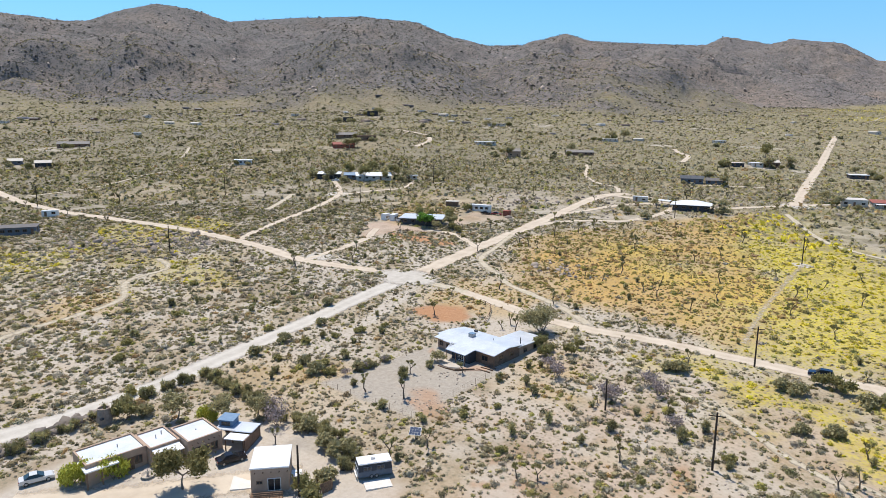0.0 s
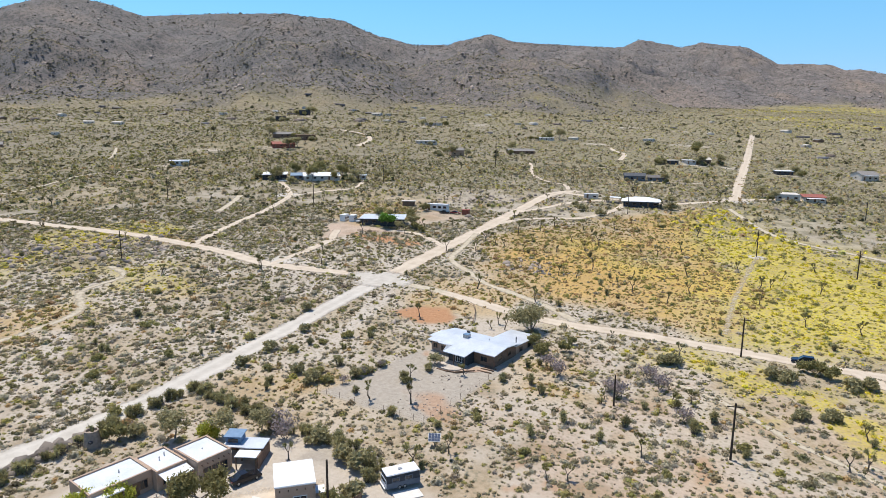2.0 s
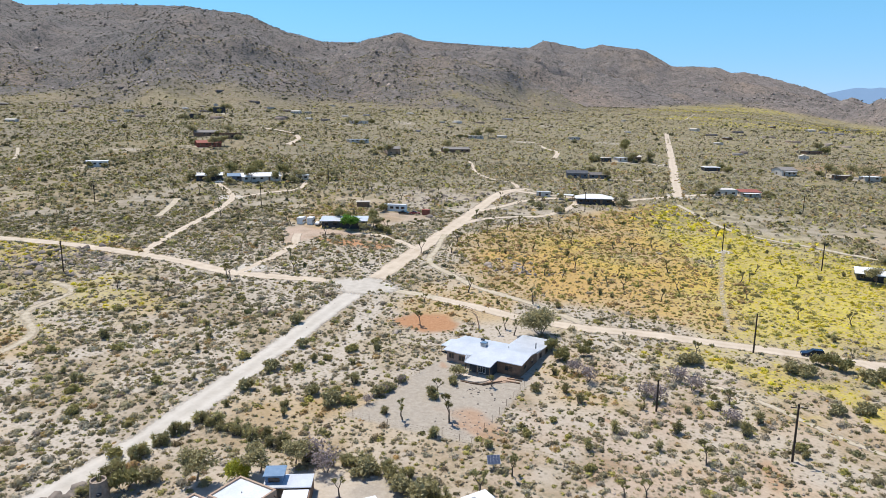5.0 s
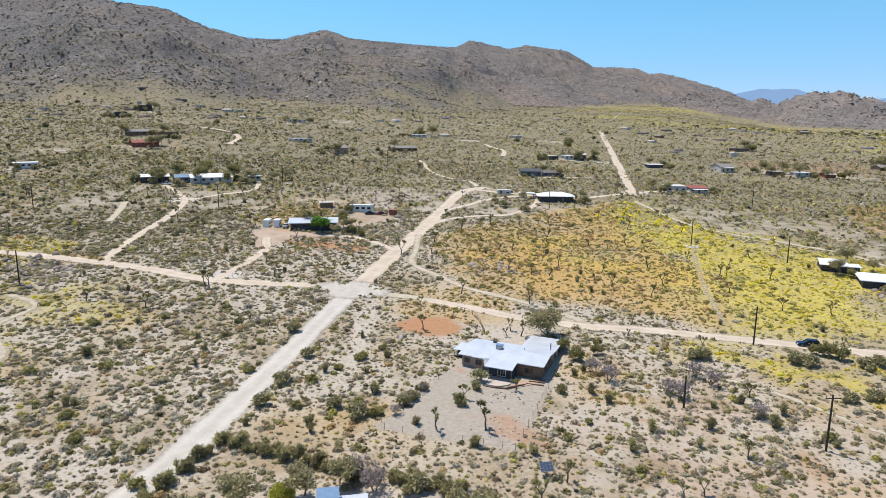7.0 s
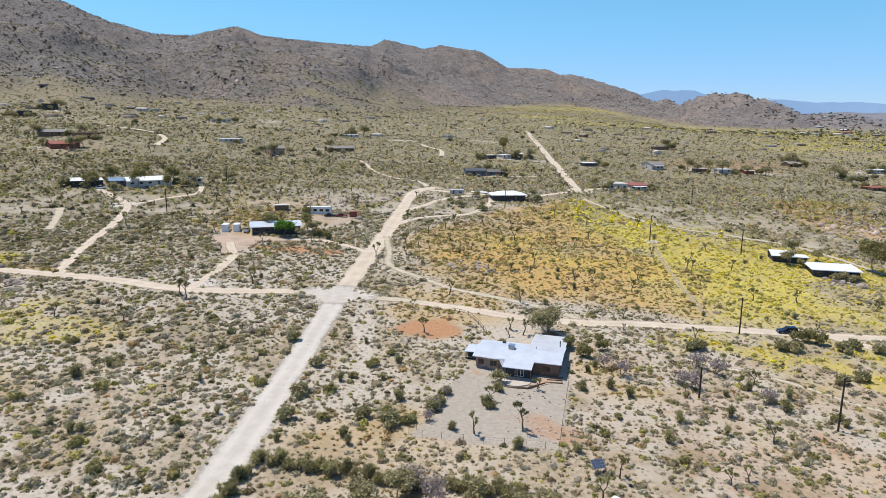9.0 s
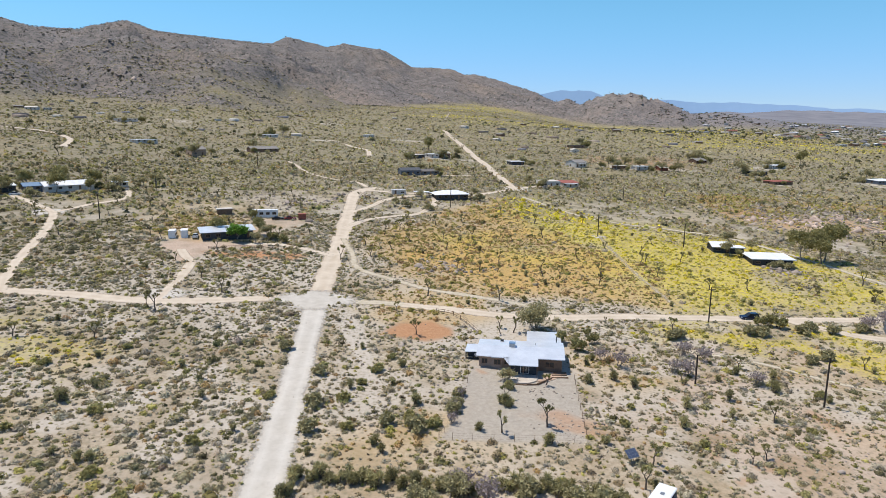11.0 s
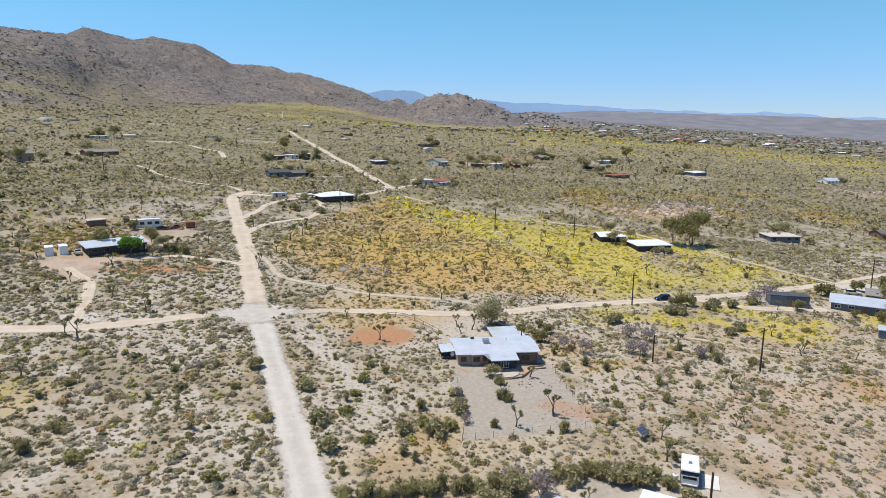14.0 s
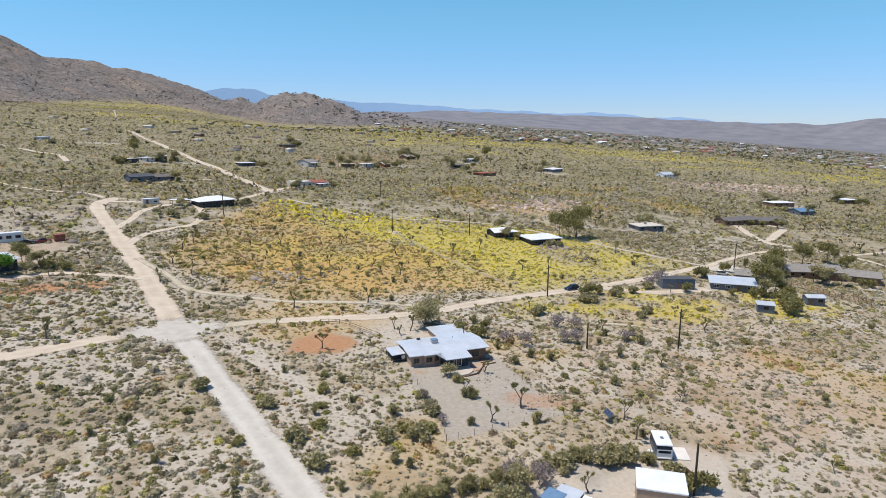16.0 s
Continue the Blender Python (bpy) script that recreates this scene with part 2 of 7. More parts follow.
FOOT = [(-80, 1500), (-64, 1080), (-30, 1080), (-5, 1150), (3, 1900), (9, 2400), (14, 2800), (17, 3000), (30, 3300)]
HILLS = [(20, 0.9), (28, 1.0), (33, 1.2), (40, 1.0), (48, 0.75), (55, 0.45), (60, 0.3), (64, 0.15), (67, 0.5), (72, 1.0), (80, 1.1)]
CREST_A, FOOT_A, HILLS_A = np.array(CREST).T, np.array(FOOT).T, np.array(HILLS).T
BUTTE = (724.0, 2018.0)


def land(x, y):
    """Height of the ground and how rocky it is, for arrays of places."""
    x, y = np.asarray(x, float), np.asarray(y, float)
    z = -3.6 - 0.036 * x + 0.0547 * y + 7 * smooth(200, 350, -x) * smooth(200, 500, y)
    z = z - 0.55 * smooth(60, 20, np.abs(x + 108)) * smooth(0, 60, y) * smooth(220, 150, y)
    dx, dy = x - OX, y - OY
    r, b = np.hypot(dx, dy), np.degrees(np.arctan2(dx, dy))
    z = z + 0.22 * fbm(x / 23, y / 23, 3, 3) + smooth(150, 600, r) * 1.2 * fbm(x / 90, y / 90, 7, 3)
    # the range of hills
    inside = smooth(-84, -78, b) * smooth(28, 19, b)
    crest = 54 + np.interp(b, CREST_A[0], CREST_A[2]) * np.tan(np.radians(np.interp(b, CREST_A[0], CREST_A[1])))
    rr = np.interp(b, CREST_A[0], CREST_A[2])
    rf = np.interp(b, FOOT_A[0], FOOT_A[1]) + 130 * fbm(b / 7.0, r / 700, 21, 2)
    rf = np.minimum(rf, rr - 450)
    s = (r - rf) / (rr - rf)
    sc = np.clip(s, 0, 1)
    spur = fbm(x / 420 + 0.3 * vnoise(x / 160, y / 160, 4), y / 420, 31, 4, 0.55)
    gully = 1 - np.abs(fbm(x / 360, y / 360, 41, 4, 0.5))
    rise = crest - z
    up = rise * (0.25 * sc ** 1.25 + 0.75 * sc ** 1.8) + rise * 4 * sc * (1 - sc) * (0.18 * spur + 0.15 * (gully - 0.6))
    rough = 7 * (0.45 - np.abs(fbm(x / 120, y / 120, 53, 4, 0.55))) * 4 * sc * (1.04 - sc) + 4.0 * fbm(x / 34, y / 34, 51, 4, 0.62) + 2.5 * np.maximum(0, fbm(x / 60, y / 60, 57, 3)) ** 2
    up = np.where(s > 1, rise - (r - rr) * 0.25, up) + rough * smooth(0.02, 0.2, s) * 1.3 * (1 - 0.65 * smooth(0.75, 1.0, s))
    up = np.where(s > 0, np.maximum(up, -2), 0) * inside
    rocky = smooth(-0.04, 0.17, s + 0.09 * fbm(x / 90, y / 90, 61, 4)) * inside
    # the plain falls away towards the valley
    dip = smooth(1000, 1900, r) * smooth(9, 18, b) * (28 - 17 * smooth(22, 32, b)) * smooth(95, 80, b)
    z = z - dip
    # the lone butte with its low shoulder and long tail
    d = np.hypot((x - BUTTE[0]) * 0.96, (y - BUTTE[1]) * 0.8)
    knob = 112 * np.clip(1 - d / 265, 0, 1) ** 1.15 * (1 + 0.16 * fbm(x / 70, y / 70, 71, 4)) + 4.0 * fbm(x / 22, y / 22, 73, 3) * smooth(260, 150, d)
    knob = np.minimum(knob, 88 + 9 * fbm(x / 38, y / 38, 79, 3))
    knob = knob + smooth(4, 20, knob) * (5 * np.abs(fbm(x / 26, y / 26, 83, 3)) + 3 * fbm(x / 11, y / 11, 87, 2))
    d2 = np.hypot((x - 560) * 0.7, y - 2130)
    knob = np.maximum(knob, 58 * np.clip(1 - d2 / 230, 0, 1) * (1 + 0.25 * fbm(x / 50, y / 50, 75, 3)))
    d3 = np.hypot((x - 905) * 0.55, (y - 1960) * 0.9)
    knob = np.maximum(knob, 40 * np.clip(1 - d3 / 250, 0, 1) * (1 + 0.25 * fbm(x / 50, y / 50, 77, 3)))
    rocky = np.maximum(rocky, smooth(2, 9, knob))
    # a bare brown knoll before the range
    d4 = np.hypot(x + 131, (y - 2150) * 0.8)
    cone = 82 * np.clip(1 - d4 / 290, 0, 1) ** 1.15 * (1 + 0.12 * fbm(x / 60, y / 60, 89, 3))
    up = np.maximum(up, cone)
    rocky = np.maximum(rocky, smooth(1, 8, cone))
    # the far side of the valley
    hz = 54 + 4300 * np.tan(np.radians(np.interp(b, HILLS_A[0], HILLS_A[1])))
    far = smooth(3300, 4300, r) * smooth(16, 24, b) * smooth(100, 85, b)
    z0 = z + up + np.maximum(knob, 0)
    z0 = z0 * (1 - far) + (hz - 8 + 11 * fbm(b / 2.6, r / 900, 81, 5, 0.5) * smooth(3500, 4300, r)) * far
    return z0, np.clip(np.maximum(rocky, 0.75 * smooth(0.3, 0.9, far)), 0, 1)


def z_at(x, y):
    return float(land(np.array([x]), np.array([y]))[0][0])


def within(x, y, poly, soft):
    """1 inside a polygon, 0 outside, with a soft border."""
    inside, dist = np.zeros(x.shape, bool), np.full(x.shape, 1e9)
    for (ax, ay), (bx, by) in zip(poly, poly[1:] + poly[:1]):
        cross = ((ay > y) != (by > y)) & (x < (bx - ax) * (y - ay) / ((by - ay) or 1e-9) + ax)
        inside ^= cross
        k = np.clip(((x - ax) * (bx - ax) + (y - ay) * (by - ay)) / ((bx - ax) ** 2 + (by - ay) ** 2), 0, 1)
        dist = np.minimum(dist, np.hypot(x - ax - k * (bx - ax), y - ay - k * (by - ay)))
    return smooth(-soft, soft, np.where(inside, dist, -dist))


BLOOM = [(-14, 325), (2, 276), (33, 257), (52, 240), (66, 200), (72, 164), (60, 153), (-12, 151), (-16, 172), (-20, 205), (-26, 250), (-32, 300)]
BLOOM_SOUTH = [(-48, 143), (-10, 146), (22, 142), (34, 130), (60, 120), (74, 98), (40, 100), (12, 112), (-6, 124), (-30, 136)]
OUTCROP = ([(82, 292), (84, 264), (120, 254), (160, 268), (150, 300), (115, 300)], [(330, 352), (335, 305), (400, 292), (500, 300), (520, 330), (420, 366)])
PINK = [(-50, 64), (-40, 79), (-22, 82), (4, 84), (24, 78), (4, 60), (-28, 48), (-46, 55)]
# pale yards and turning places round the far houses: place, reach
YARDS = [(-530, 297, 26), (-462, 228, 14), (-335, 298, 12), (-366, 360, 12), (-464, 654, 22), (-334, 396, 12), (-335, 667, 26), (-301, 736, 20), (-186, 524, 15), (-209, 499, 9), (-137, 622, 15), (-150, 895, 24), (-55, 658, 18), (-46, 508, 13), (-16, 502, 12),
         (-86, 868, 20), (100, 486, 22), (150, 492, 18), (60, 470, 9), (245, 518, 20), (190, 420, 14), (275, 432, 20), (-540, 722, 20), (-505, 620, 16), (15, 476, 9), (320, 246, 14), (400, 400, 16)]
RUST = [(-28, 322), (-58, 298), (-74, 258), (-90, 235), (-93, 205), (-72, 180), (-50, 164), (-20, 154), (-8, 165), (-6, 200), (-16, 240), (-24, 280)]
YARD = [(-83.5, 92), (-79.5, 100), (-75.5, 117), (-73, 123), (-60, 119), (-54, 116), (-54.5, 113), (-59.7, 90)]
COURT = [(-100, 40), (-100, 51), (-96, 62), (-91, 73), (-77, 77), (-66, 78), (-60, 72), (-50, 74), (-47, 67), (-58, 58), (-75, 42), (-92, 25)]
PLAZA = [(-162.4, 217), (-157, 223), (-148, 217.5), (-133, 218), (-124, 215.5), (-133, 213), (-145, 210.5), (-146.5, 198), (-149, 190), (-153.5, 196), (-156, 204), (-162, 210)]
REAR = [(-137.6, 232), (-140, 253), (-146, 260), (-128, 258), (-116, 254), (-126.8, 239), (-129.4, 224), (-133, 226)]
OVAL = [(-146, 204), (-137, 209), (-122, 207), (-112, 202), (-118, 197), (-134, 198)]
BACKYARD = [(-76, 151), (-71, 141), (-66, 133), (-57, 132), (-57, 140), (-50, 145.5), (-60, 149)]
VERGE = [(-101, 156), (-96, 150), (-93.5, 130), (-92, 104), (-94.5, 104), (-98, 128), (-102, 145)]
PATCH = [(-91, 138), (-88, 145), (-80, 147), (-74, 143), (-75, 138), (-82, 134)]


def cover(x, y):
    """What lies on the soil at each place: bloom, rust, orange, gravel, pale sand and far growth; also the valley's
    painted haze.
    """
    dx, dy = x - OX, y - OY
    r, b = np.hypot(dx, dy), np.degrees(np.arctan2(dx, dy))
    wx, wy = x + 5 * fbm(x / 14, y / 14, 91, 3), y + 5 * fbm(x / 14, y / 14, 97, 3)
    n = fbm(x / 55, y / 55, 101, 4)
    bloom = within(wx, wy, BLOOM, 17) * np.clip(0.85 + 0.5 * fbm(x / 17, y / 17, 103, 3), 0.2, 1)
    bloom = np.maximum(bloom, 0.75 * within(wx, wy, BLOOM_SOUTH, 6) * smooth(-0.35, 0.35, fbm(x / 10, y / 10, 105, 3)))
    bloom = np.maximum(bloom, 0.4 * smooth(0.25, 0.7, n) * smooth(90, 200, r) * smooth(420, 260, r) * smooth(25, -30, x))
    bloom = np.maximum(bloom, 0.4 * within(wx, wy, [(-148, 112), (-150, 128), (-165, 142), (-190, 145), (-200, 128), (-185, 110), (-165, 104)], 9) * smooth(-0.5, 0.3, fbm(x / 8, y / 8, 123, 3)))
    strip = smooth(420, 620, r) * smooth(2500, 1500, r)
    bloom = np.maximum(bloom, 0.06 * strip * smooth(-0.15, 0.45, fbm(x / 160, y / 70, 107, 4)))
    bloom = np.maximum(bloom, 0.42 * smooth(-2, 6, b) * smooth(44, 22, b) * smooth(850, 1300, r) * smooth(3300, 2700, r) * smooth(-0.7, 0.3, fbm(x / 200, y / 90, 109, 4)))
    rust = 0.95 * within(wx, wy, RUST, 8) * np.clip(0.75 + 0.5 * fbm(x / 20, y / 20, 111, 3), 0, 1)
    rust = np.maximum(rust, 0.45 * smooth(0.2, 0.7, fbm(x / 40 + 9, y / 40, 113, 4)) * smooth(60, 110, r) * (1 - 0.8 * smooth(180, 350, r)))
    bloom = np.maximum(bloom, 0.4 * smooth(14, 30, b) * smooth(700, 830, r) * smooth(1500, 1150, r) * smooth(-0.5, 0.3, fbm(x / 90, y / 60, 119, 4)))
    rust = np.maximum(rust, 0.45 * smooth(-0.2, 0.5, fbm(x / 30, y / 30, 121, 4)) * within(x, y, [(60, 260), (90, 360), (220, 380), (300, 300), (200, 230)], 25))
    rust = np.where(bloom > rust, rust * 0.5, rust)
    orange = np.maximum(within(wx * 0.35 + x * 0.65, wy * 0.35 + y * 0.65, PATCH, 1.2), within(wx * 0.3 + x * 0.7, wy * 0.3 + y * 0.7, OVAL, 1.5))
    for px, py, pr in ((-62.5, 99, 4.6), (-60.5, 95, 4.0), (-72, 115.8, 2.2), (-35, 85, 4.5), (-41, 82, 3.5), (-38, 107, 3.5), (-60, 98, 4.0), (-12, 98, 4.0), (0, 88, 7.0), (-147, 207, 5.0), (96, 300, 25.0), (-45, 92, 3.0)):
        orange = np.maximum(orange, 0.55 * smooth(pr, pr * 0.3, np.hypot(wx - px, (wy - py) * 1.6)))
    gravel = np.maximum(within(x, y, YARD, 0.5), 0.9 * smooth(1.2, 0.7, np.hypot((wx + 67) / 4.6, (wy - 75.2) / 2.8)))
    pale = np.maximum.reduce([0.85 * within(wx * 0.3 + x * 0.7, wy * 0.3 + y * 0.7, COURT, 1.5), within(wx * 0.2 + x * 0.8, wy * 0.2 + y * 0.8, PLAZA, 1.5),
                              0.8 * within(wx * 0.3 + x * 0.7, wy * 0.3 + y * 0.7, BACKYARD, 1.5), 0.75 * within(wx * 0.4 + x * 0.6, wy * 0.4 + y * 0.6, REAR, 2.0), 0.9 * within(wx * 0.3 + x * 0.7, wy * 0.3 + y * 0.7, VERGE, 1.0),
                              (0.85 - 0.1 * smooth(-114, -106, x)) * smooth(-0.35, 0.35, fbm(x / 9, y / 9, 115, 4)) * smooth(150, 90, np.hypot(x + 105, y - 90)),
                              0.7 * smooth(-0.1, 0.5, fbm(x / 12, y / 12, 117, 3))])
    pale = pale * smooth(420, 250, r) * (1 - bloom) * (1 - 0.8 * rust) * (1 - orange)
    bloom = bloom * (1 - orange) * (1 - gravel)
    for poly in OUTCROP:
        pale = np.maximum(pale, 0.55 * within(wx, wy, poly, 12) * smooth(-0.4, 0.4, fbm(x / 12, y / 9, 125, 3)))
    grown = smooth(110, 420, r) * (0.75 + 0.25 * smooth(-0.4, 0.5, n))
    for px, py, pr in YARDS:
        pale = np.maximum(pale, 0.85 * smooth(1.15, 0.55, np.hypot(wx - px, (wy - py) * 1.2) / pr))
    for poly in OUTCROP:
        orange = np.maximum(orange, 0.42 * within(wx, wy, poly, 9) * smooth(-0.5, 0.3, fbm(x / 14, y / 8, 127, 3)))
    orange = np.maximum(orange, 0.30 * within(wx, wy, PINK, 8) * smooth(-0.6, 0.4, fbm(x / 12, y / 12, 129, 3)))
    orange = np.maximum(orange, 0.24 * smooth(-58, -46, x) * smooth(60, 0, x) * smooth(60, 75, y) * smooth(138, 122, y) * smooth(-0.5, 0.4, fbm(x / 15, y / 11, 137, 4)))
    orange = np.maximum(orange, 0.55 * within(wx, wy, [(70, 520), (150, 500), (200, 540), (180, 590), (110, 580)], 18))
    orange = np.maximum(orange, 0.38 * np.maximum(within(wx * 0.2 + x * 0.8, wy * 0.2 + y * 0.8, PLAZA, 1.5), 0.7 * within(wx, wy, REAR, 2.0)))
    stony = smooth(10, -48, b) * smooth(150, 270, r) * np.clip(0.85 + 0.5 * fbm(x / 70, y / 45, 131, 4), 0.15, 1) * (1 - bloom) * (1 - rust) * (1 - 0.9 * pale) 
    stony = np.maximum(stony, 0.55 * smooth(-112, -150, x) * smooth(90, 128, y) * smooth(-0.6, 0.3, fbm(x / 25, y / 18, 135, 4)) * (1 - bloom) * (1 - 0.8 * pale))
    stony = np.maximum(stony, 0.40 * smooth(4, 18, b) * smooth(235, 300, r) * smooth(820, 660, r) * np.clip(0.75 + 0.6 * fbm(x / 60, y / 40, 133, 4), 0.1, 1) * (1 - bloom) * (1 - 0.9 * pale) * (1 - orange))
    # how strongly the blue-grey haze colour is painted, growing with range
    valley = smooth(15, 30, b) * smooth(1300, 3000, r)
    tufts = (1 - gravel) * (1 - 0.9 * orange) * (1 - within(x, y, COURT, 1)) * (1 - within(x, y, PLAZA, 1)) * smooth(900, 500, r)
    return bloom, rust, orange, gravel, pale, grown, valley, tufts, stony


def sheet():
    fine = list(np.arange(-72, 76.01, 0.29))
    wide = list(np.arange(78.5, 286, 2.5))
    ang = np.radians(np.array(fine + wide))
    rad = [4.0]
    while rad[-1] < 4780:
        rad.append(rad[-1] + max(1.1, 0.0105 * rad[-1]))
    rad = np.array(rad)
    R, A = np.meshgrid(rad, ang, indexing="ij")
    x, y = (OX + R * np.sin(A)).ravel(), (OY + R * np.cos(A)).ravel()
    z, rocky = land(x, y)
    nr, na = len(rad), len(ang)
    i, j = np.meshgrid(np.arange(nr - 1), np.arange(na), indexing="ij")
    k = (j + 1) % na
    quads = np.stack([i * na + j, i * na + k, (i + 1) * na + k, (i + 1) * na + j], -1).reshape(-1, 4)
    quads = quads[:, ::-1]
    me = bpy.data.meshes.new("ground")
    me.vertices.add(nr * na + 1)
    me.vertices.foreach_set("co", np.append(np.stack([x, y, z], 1).ravel(), [OX, OY, z_at(OX, OY)]))
    tri = np.stack([np.full(na, nr * na), np.arange(na), (np.arange(na) + 1) % na], 1)
    loops = np.concatenate([quads.ravel(), tri.ravel()])
    me.loops.add(len(loops))
    me.loops.foreach_set("vertex_index", loops.astype(np.int32))
    starts = np.concatenate([np.arange(len(quads)) * 4, len(quads) * 4 + np.arange(na) * 3])
    me.polygons.add(len(starts))
    me.polygons.foreach_set("loop_start", starts.astype(np.int32))
    me.polygons.foreach_set("use_smooth", np.ones(len(starts), bool))
    me.update()
    me.validate()
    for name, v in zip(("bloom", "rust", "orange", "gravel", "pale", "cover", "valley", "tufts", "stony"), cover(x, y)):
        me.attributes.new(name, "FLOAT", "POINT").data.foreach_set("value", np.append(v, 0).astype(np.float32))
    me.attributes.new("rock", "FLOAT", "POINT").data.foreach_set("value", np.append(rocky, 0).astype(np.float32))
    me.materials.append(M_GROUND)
    return tagged(new("ground", me), "pale sandy desert ground rising into brown rocky hills", "ground", kind="structure")


sheet()


def backdrop():
    """The ranges beyond the valley, their haze given as a blue, glowing colour."""
    bm = bmesh.new()
    prev = None
    tops = np.array([(0, 1.0), (14, 2.4), (16, 2.75), (18.5, 2.7), (21, 1.8), (25, 1.9), (28, 1.75), (32, 1.6), (36, 1.35), (40, 1.1), (44, 0.95), (47, 1.0), (52, 0.65), (58, 0.3), (62, 0.1), (90, 0.0)]).T
    for k in range(361):
        b = k * 0.25
        el = np.interp(b, tops[0], tops[1]) + 0.09 * float(fbm(np.array([b * 0.7]), np.array([3.0]), 5, 4)[0])
        a = radians(b)
        x, y = OX + 4760 * math.sin(a), OY + 4760 * math.cos(a)
        v = [bm.verts.new((x * 0.995, y * 0.995, -260)), bm.verts.new((x, y, 54 + 4760 * math.tan(radians(el))))]
        if prev:
            bm.faces.new((prev[0], v[0], v[1], prev[1]))
        prev = v
    me = bpy.data.meshes.new("backdrop")
    bm.to_mesh(me)
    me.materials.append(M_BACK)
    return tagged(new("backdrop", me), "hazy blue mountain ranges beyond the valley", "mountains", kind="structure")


backdrop()

# ---- roads ----
def spline(pts, step):
    """Even points along a smooth curve through pts."""
    p = np.array([pts[0], *pts, pts[-1]], float)
    out = []
    for k in range(1, len(p) - 2):
        a, b, c, d = p[k - 1:k + 3]
        for t in np.linspace(0, 1, max(2, int(np.hypot(*(c - b)) / step)), endpoint=False):
            out.append(0.5 * (2 * b + (c - a) * t + (2 * a - 5 * b + 4 * c - d) * t * t + (3 * b - a - 3 * c + d) * t ** 3))
    return np.array(out + [p[-1]])


ROADS = []


def road(pts, width, label, lift=0.05, step=2.0, fray=0.6, name="road", waver=0.16, thin=0.0, lane=True):
    c = spline(pts, step)
    ROADS.append((c, width))
    t = np.gradient(c, axis=0)
    t /= np.maximum(np.hypot(t[:, 0], t[:, 1]), 1e-6)[:, None]
    nrm = np.stack([-t[:, 1], t[:, 0]], 1)
    n = 11
    off = np.linspace(-1, 1, n)
    wide = width * 0.5 * (1 + waver * fbm(np.arange(len(c)) * step / 9.0, np.full(len(c), pts[0][0] * 0.1), 5, 3))
    v = c[:, None, :] + nrm[:, None, :] * (off[None, :, None] * wide[:, None, None] * 1.25)
    x, y = v[..., 0].ravel(), v[..., 1].ravel()
    far = np.hypot(x - OX, y - OY)
    e = np.abs(np.tile(off, len(c)))
    z = land(x, y)[0] + (lift + 0.0006 * np.maximum(0, far - 150)) * (1 - 0.5 * e ** 4)
    i, j = np.meshgrid(np.arange(len(c) - 1), np.arange(n - 1), indexing="ij")
    f = np.stack([i * n + j, (i + 1) * n + j, (i + 1) * n + j + 1, i * n + j + 1], -1).reshape(-1, 4)[:, ::-1]
    me = bpy.data.meshes.new(name)
    me.from_pydata(np.stack([x, y, z], 1).tolist(), [], f.tolist())
    me.attributes.new("edge", "FLOAT", "POINT").data.foreach_set("value", (thin + (1 - thin) * np.clip((e - (1 - fray)) / fray, 0, 1)).astype(np.float32))
    me.attributes.new("track", "FLOAT", "POINT").data.foreach_set("value", np.exp(-((e - 0.38) / 0.16) ** 2).astype(np.float32))
    me.polygons.foreach_set("use_smooth", np.ones(len(f), bool))
    me.materials.append(M_TRACK if thin else M_LANE if lane else M_ROAD)
    return tagged(new(name, me), label, "road", kind="structure")


road([(-124, 20), (-118.5, 38), (-112.7, 56), (-110, 72), (-108.9, 84), (-108.6, 100), (-108.3, 120), (-108.1, 140), (-108, 163)],
     5.6, "wide pale dirt road of packed sand", fray=0.75, lane=False)
road([(-108.1, 156), (-107.4, 170), (-106.5, 190), (-105, 220), (-104, 253), (-103, 300), (-102, 322), (-98, 335), (-90, 343)], 5.8, "tan dirt road climbing away from the junction", 0.055)
road([(-107, 161), (-117, 161.8), (-132.5, 158.8), (-149, 157.2), (-169, 161.5), (-189, 163.5), (-226, 164.5), (-258, 161), (-293, 158), (-350, 164), (-420, 185)], 4.5, "pale dirt road running west from the junction", 0.06)
road([(-107, 160), (-99, 159.5), (-90, 158.5), (-84, 156.8)], 4.4, "sandy start of the road from the junction", 0.05, fray=0.85, thin=0.22)
road([(-86, 157.5), (-80, 155.5), (-72, 153), (-60, 149), (-45, 147.5), (-30, 149), (-8, 148.5), (14, 147.5), (40, 148), (60, 150), (74, 151), (84, 148)], 3.9, "pale dirt road running past the house", 0.06)
road([(12, 148), (18, 141), (24, 136), (33, 133), (46, 130)], 3.8, "short dirt drive to a dark shed", 0.07)
road([(-13.5, 358), (-10.5, 450), (-6.8, 560), (-3.6, 680), (-0.5, 800), (1.2, 860)], 5.4, "long straight dirt road towards the hills", 0.12, 5.0, 0.5, waver=0.03)
road([(-96, 345), (-102, 360), (-117, 372), (-132, 397), (-142, 430), (-150, 452)], 2.6, "narrow sandy track up to the far houses", 0.1, fray=0.8)
road([(28, 1090), (42, 1191), (83, 1473)], 4.0, "faint far track towards the hills", 0.12, 6.0, 0.8, thin=0.4)
road([(-99, 336), (-76, 330), (-44, 330), (-14, 357), (10, 374), (28, 376)], 3.4, "narrow dirt track between the houses", 0.08)
road([(-146.5, 158), (-146, 175), (-147, 191), (-151, 200), (-154, 207)], 2.8, "curving dirt driveway", 0.07)
